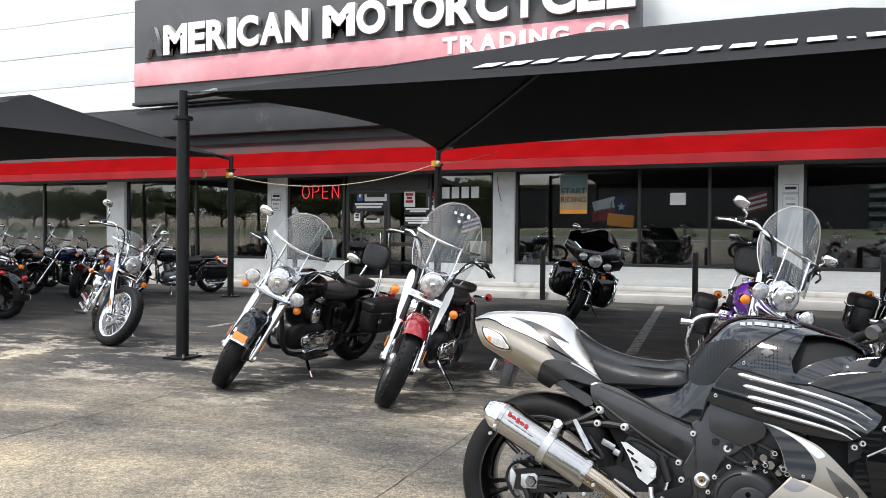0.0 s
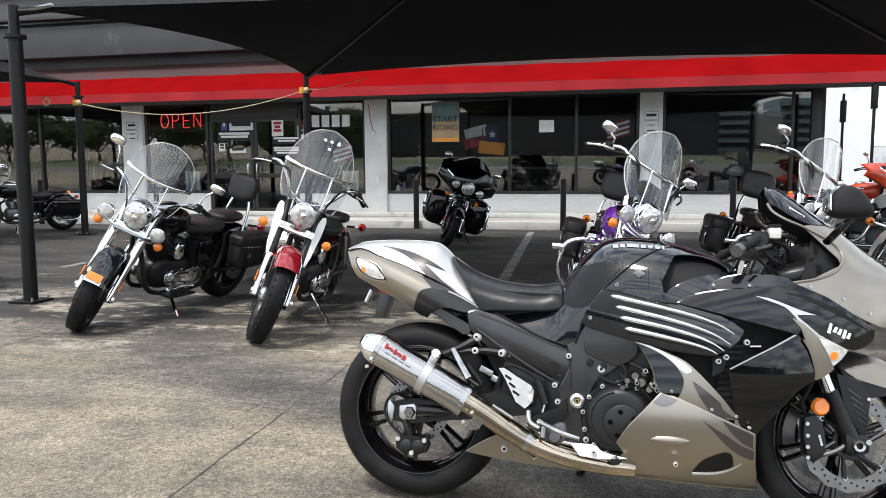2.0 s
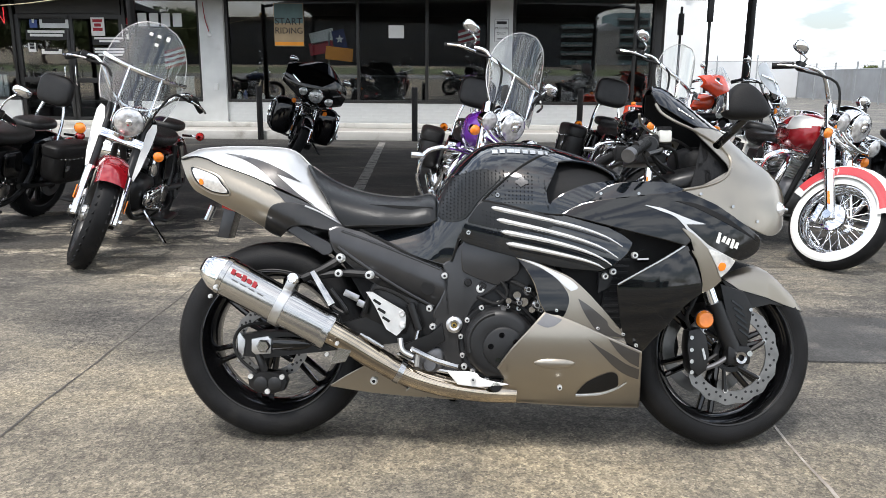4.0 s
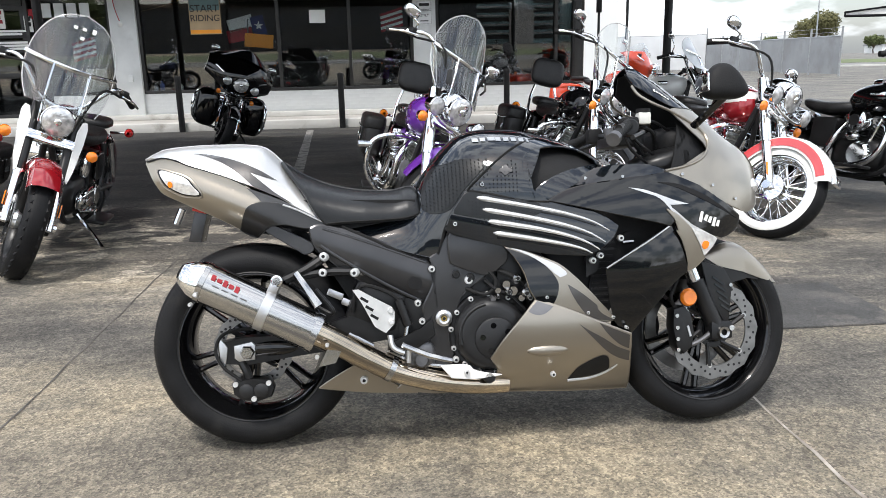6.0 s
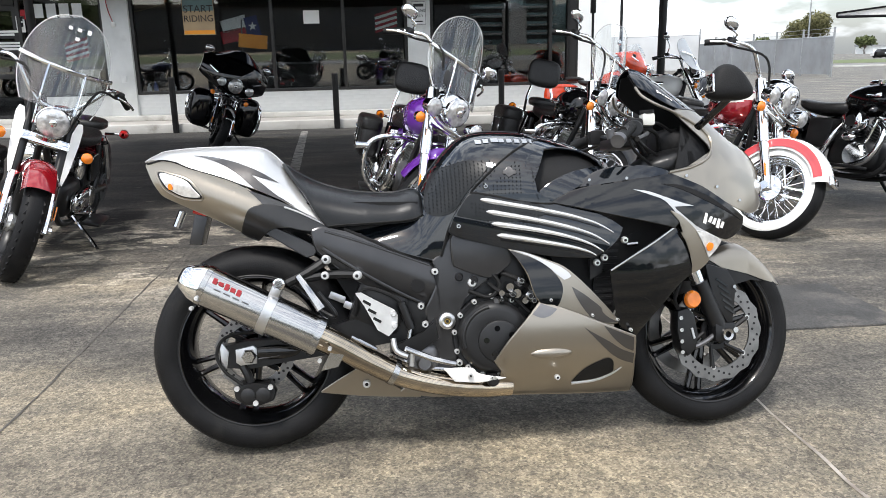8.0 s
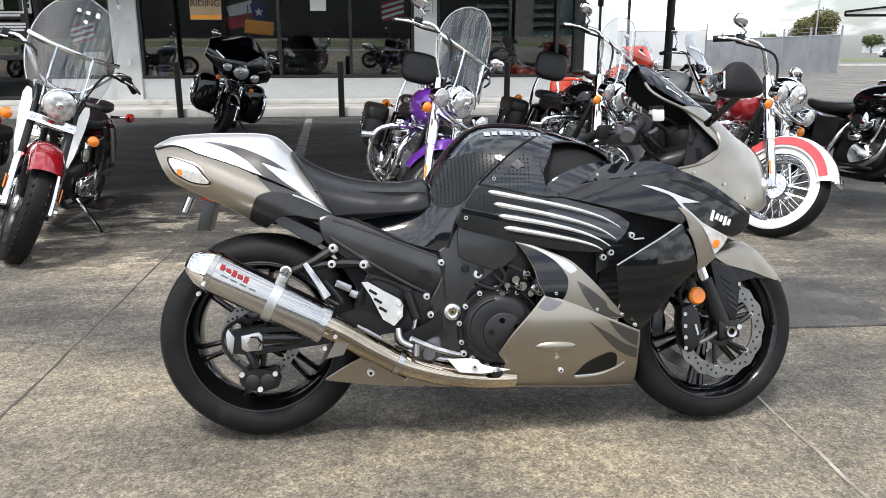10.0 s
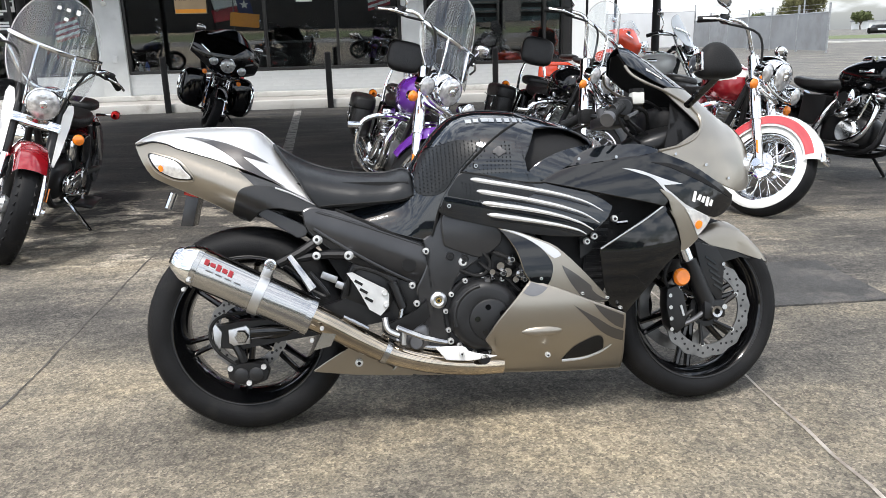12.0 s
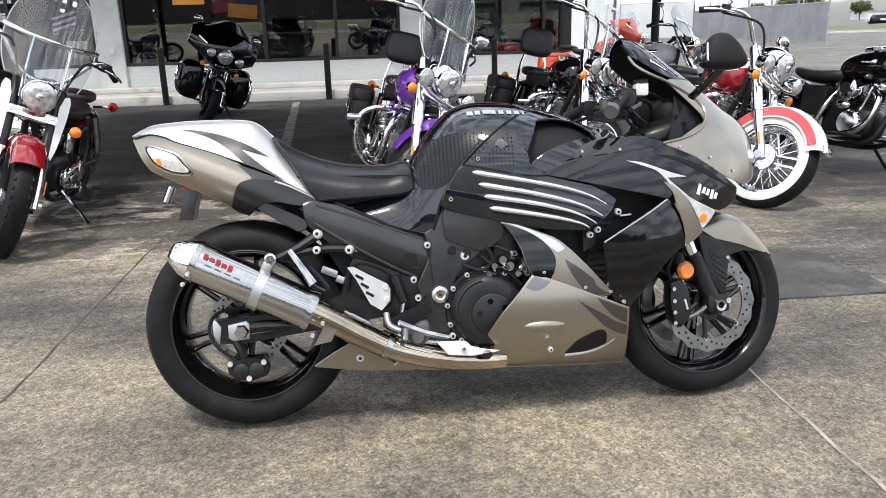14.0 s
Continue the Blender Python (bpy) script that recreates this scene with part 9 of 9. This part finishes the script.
fence((21.4, 33.6), (22.6, 52), 6, 1.85, M_FENCE, "grey weathered sheet fence with wire on top")
fence((22.6, 52), (15.5, 56), 3, 2.5, M_FENCE_W, "white panelled fence beside the lot")
fence((15.5, 56), (8.2, 30.2), 10, 2.5, M_FENCE_W, "white panelled fence running back from the shop")
b = bmesh.new()
box(70, 90, 0.004, 110, 30, 0.02, 0, b)
tagged(part("grass_verge", b, M_GRASS, smooth=0), "mown green verge beyond the lot", "grass", kind="structure")
b = bmesh.new()
box(70, 66, 0.004, 120, 9, 0.016, 0, b)
tagged(part("road", b, M_ROAD, smooth=0), "pale concrete road beyond the fence", "road", kind="structure")
b = bmesh.new()
box(60, 56, 0.05, 74, 0.3, 0.14, 0.02, b)
tagged(part("far_kerb", b, M_KERB), "pale kerb along the far road", "kerb", kind="structure")


def tree(x, y, h, r, leaves, material, seed, label, squash=0.8, trunk_h=0.35, size=0.3):
    """A tapered trunk with limbs and an uneven crown of leaf clumps."""
    rng = random.Random(seed)
    t = thing("tree", pose(x, y, 0), label, "tree", "trees")
    th = h * trunk_h
    part("trunk", tube([(0, 0, 0), (0.05 * h * rng.uniform(-1, 1), 0.02, th * 0.6), (0, 0, th), (0.02 * h, 0, h * 0.7)], h * 0.035, 10, 4, None, h * 0.012), M_BARK, t)
    blobs = []
    for k in range(9):
        a = rng.uniform(0, 2 * math.pi)
        d = r * rng.uniform(0.2, 0.72)
        p = Vector((d * math.cos(a), d * math.sin(a), th + (h - th) * rng.uniform(0.25, 0.82)))
        blobs.append((p, r * rng.uniform(0.32, 0.52)))
        part("limb", tube([(0, 0, th * 0.8), p * 0.6 + Vector((0, 0, th * 0.3)), p], h * 0.012, 6, 3, None, h * 0.004), M_BARK, t)
    vs, fs = [], []
    for k in range(leaves):
        c, br = blobs[rng.randrange(len(blobs))]
        n = Vector((rng.gauss(0, 1), rng.gauss(0, 1), rng.gauss(0, 1))).normalized()
        p = c + Vector((n.x, n.y, n.z * squash)) * br * (rng.random() ** 0.4)
        u = Vector((rng.gauss(0, 1), rng.gauss(0, 1), rng.gauss(0, 1))).normalized()
        w = u.cross(n).normalized()
        s = size * rng.uniform(0.5, 1.2)
        i = len(vs)
        vs += [p - u * s, p + w * s * 0.5, p + u * s, p - w * s * 0.5]
        fs.append((i, i + 1, i + 2, i + 3))
    me = bpy.data.meshes.new("crown")
    me.from_pydata(vs, [], fs)
    me.materials.append(material)
    cr_ = new("crown", me)
    cr_.parent = t
    cr_["kind"] = "stuff"
    return t


tree(36, 62, 4.3, 2.1, 8000, M_LEAF_Y, 3, "bushy tree with thinning autumn leaves beyond the fence", size=0.12)
for k in range(16):
    rng = random.Random(k + 50)
    tree(150 + k * 17 + rng.uniform(-5, 5), 300 + rng.uniform(-12, 12), rng.uniform(5, 8), rng.uniform(3.6, 5), 700, M_LEAF, 100 + k, "far dark green tree along the horizon", size=0.7)
for k in range(10):
    rng = random.Random(k + 80)
    tree(-34 - k * 4.5, 18 + rng.uniform(-6, 10), rng.uniform(4.5, 7), rng.uniform(2.6, 3.6), 900, M_LEAF_Y if k % 2 else M_LEAF, 140 + k, "yellowing roadside tree beside the shop", size=0.4)


def far_car(x, y, heading, paint):
    c = thing("parked_car", pose(x, y, 0, 0, 0, heading), "small parked car far off beyond the road", "car", "parked cars")
    part("body", extrude_xz([(-2.1, 0.35), (-2.15, 0.75), (-1.9, 0.88), (1.0, 0.88), (2.05, 0.75), (2.1, 0.35)], -0.85, 0.85, None, 0.08), paint, c)
    part("cabin", extrude_xz([(-1.6, 0.86), (-1.1, 1.42), (0.3, 1.42), (1.0, 0.86)], -0.72, 0.72, None, 0.08), M_SCREEN_DARK, c)
    part("roof", box(-0.4, 0, 1.43, 1.5, 1.3, 0.05, 0.02), paint, c)
    for sx in (-1.35, 1.35):
        for sy in (-0.82, 0.82):
            part("wheel", disc_x((sx, sy, 0.32), 0.32, 0.2, 18, None, 0.03), M_TYRE, c)


for k in range(9):
    far_car(84 + k * 5.2, 122 + (k % 3) * 3, (k * 37) % 180, (M_WHITE_P, M_BLACK_GLOSS, M_ALU_DARK, M_RED, M_SILVER)[k % 5])
shed = thing("far_building", pose(0, 0, 0), "long low white building on the horizon", "building", kind="structure")
part("wall", box(222, 310, 1.6, 40, 12, 3.2), M_SIDING, shed, smooth=0)
part("roof", box(222, 310, 3.3, 41, 13, 0.5), M_FENCE, shed, smooth=0)
house = thing("far_roof", pose(0, 0, 0), "distant grey pitched roof behind the fence", "building", kind="structure")
part("wall", box(44, 118, 1.2, 6, 5, 2.4), M_FENCE, house, smooth=0)
part("roof", extrude_xz([(40, 2.4), (44, 4.0), (48, 2.4)], 115, 121), M_FASCIA, house, smooth=0)
fc = thing("far_canopy", pose(0, 0, 0), "thin black canopy edge over the side lot", "canopy", "shade canopies")
part("front_bar", tube([(17.45, 27, 2.46), (30, 25.6, 2.46)], 0.05, 8, 2), M_CANOPY, fc)
part("rafter", tube([(17.45, 27.02, 2.6), (23.7, 26.32, 3.3), (30, 25.62, 3.98)], 0.035, 8, 2), M_CANOPY, fc)
part("end_bar", tube([(17.45, 27.01, 2.44), (17.45, 27.01, 2.62)], 0.04, 8, 2), M_CANOPY, fc)
# white panel added between the front bar and the rafter
part("gable", loft([[(17.5, 27.06, 2.5), (30, 25.66, 2.5), (30, 25.66, 3.94), (17.5, 27.06, 2.6)], [(17.5, 27.08, 2.5), (30, 25.68, 2.5), (30, 25.68, 3.94), (17.5, 27.08, 2.6)]]), M_WHITE_P, fc, "white panel filling the canopy end")
for cx, cy in ((29.5, 25.8),):
    part("post", cyl((cx, cy, 0), (cx, cy, 2.65), 0.06, 12), M_POLE, fc)
gp = thing("flag_pole", pose(26.6, 45, 0), "slim pale pole beyond the fence", "pole")
part("shaft", cyl((0, 0, 0), (0, 0, 9), 0.05, 8, None, 0.03), M_GALV, gp)

# across the street, behind the viewer: trees and a dark low building that the glass mirrors
opp = thing("opposite_building", pose(0, 0, 0), "dark low commercial building across the street", "building", kind="structure")
part("wall", box(-14, -52, 2.1, 46, 10, 4.2), M_FASCIA, opp, smooth=0)
part("roof", box(-14, -52, 4.3, 48, 11, 0.30), M_BARK, opp, smooth=0)
part("shopfront", box(-14, -46.95, 1.3, 40, 0.1, 1.7), M_INSIDE, opp, smooth=0)
M_TEAL = mat("weathered_teal_cladding", (0.20, 0.30, 0.31), 0.6, scale=0.4, vary=0.2)
for bx, bw, bh in ((11.7, 5.2, 5.3), (18.3, 3.6, 5.6), (25.0, 6.0, 4.4)):
    off = thing("office_block", pose(bx, -64, 0), "teal office block with stacked pale floor bands across the street", "building", "office blocks", kind="structure")
    part("wall", box(0, 0, bh / 2, bw, 10, bh), M_TEAL, off, smooth=0)
    for j in range(int(bh / 0.95)):
        part("window_band", box(0, 5.02, 0.75 + j * 0.95, bw - 0.5, 0.12, 0.42), M_INSIDE, off, smooth=0)
        part("floor_band", box(0, 5.10, 1.15 + j * 0.95, bw + 0.3, 0.5, 0.16), M_WALK, off, smooth=0)
low = thing("low_house", pose(15.4, -62, 0), "pale low house with a shallow roof between the blocks", "building", kind="structure")
part("wall", box(0, 0, 1.8, 2.6, 8, 3.6), M_WALK, low, smooth=0)
part("roof", extrude_xz([(-1.5, 3.6), (0, 4.5), (1.5, 3.6)], -4.2, 4.2), M_GALV, low, smooth=0)
for k in range(28):
    rng = random.Random(k + 300)
    tree(-128 + k * 3.7 + rng.uniform(-3, 3), -43 + rng.uniform(-3, 3), rng.uniform(4.4, 5.8), rng.uniform(3.0, 4.2), 1800, M_LEAF, 200 + k, "leafy street tree across the road", 0.7, 0.2, 0.34)
b = bmesh.new()
box(0, -30, 0.004, 160, 14, 0.02, 0, b)
tagged(part("grass_strip", b, M_GRASS, smooth=0), "dry green verge between the lot and the street", "grass", kind="structure")
b = bmesh.new()
box(0, -18, 0.004, 160, 7, 0.016, 0, b)
tagged(part("street", b, M_ROAD, smooth=0), "pale concrete street before the lot", "road", kind="structure")


# ---- painted bricks of the low shop wall ----
M_BRICK = M_BRICKPAINT.copy()
bn, bl = M_BRICK.node_tree.nodes, M_BRICK.node_tree.links
b_bsdf = bn["Principled BSDF"]
b_src = b_bsdf.inputs["Base Color"].links[0].from_socket
b_info = bn.new("ShaderNodeObjectInfo")
b_tone = bn.new("ShaderNodeMapRange")
b_tone.inputs["To Min"].default_value, b_tone.inputs["To Max"].default_value = 0.97, 1.02
b_mix = bn.new("ShaderNodeMix")
b_mix.data_type, b_mix.blend_type = "RGBA", "MULTIPLY"
b_mix.inputs["Factor"].default_value = 1
bl.new(b_info.outputs["Random"], b_tone.inputs["Value"])
bl.new(b_src, b_mix.inputs["A"])
bl.new(b_tone.outputs["Result"], b_mix.inputs["B"])
bl.new(b_mix.outputs["Result"], b_bsdf.inputs["Base Color"])


def brick_mesh(length):
    m = bpy.data.meshes.new("brick")
    t = box(0, 0, 0, length, 0.014, 0.060)
    t.to_mesh(m)
    t.free()
    m.materials.append(M_BRICK)
    return m


brick_full = brick_mesh(0.202)
brick_rng = random.Random(12)
for a, c in ((-5.0, 0.37), (0.82, X1)):
    for row in range(7):
        z = 0.24 + row * 0.0685 - 0.01
        if z > SILL - 0.02:
            break
        x = a + (0.0 if row % 2 == 0 else 0.106)
        while x + 0.202 < c:
            ob = new("brick", brick_full)
            ob.parent = knees[(a, c)]
            ob.location = (x + 0.105, FY + 0.0345 + brick_rng.uniform(-0.001, 0.001), z)
            x += 0.212
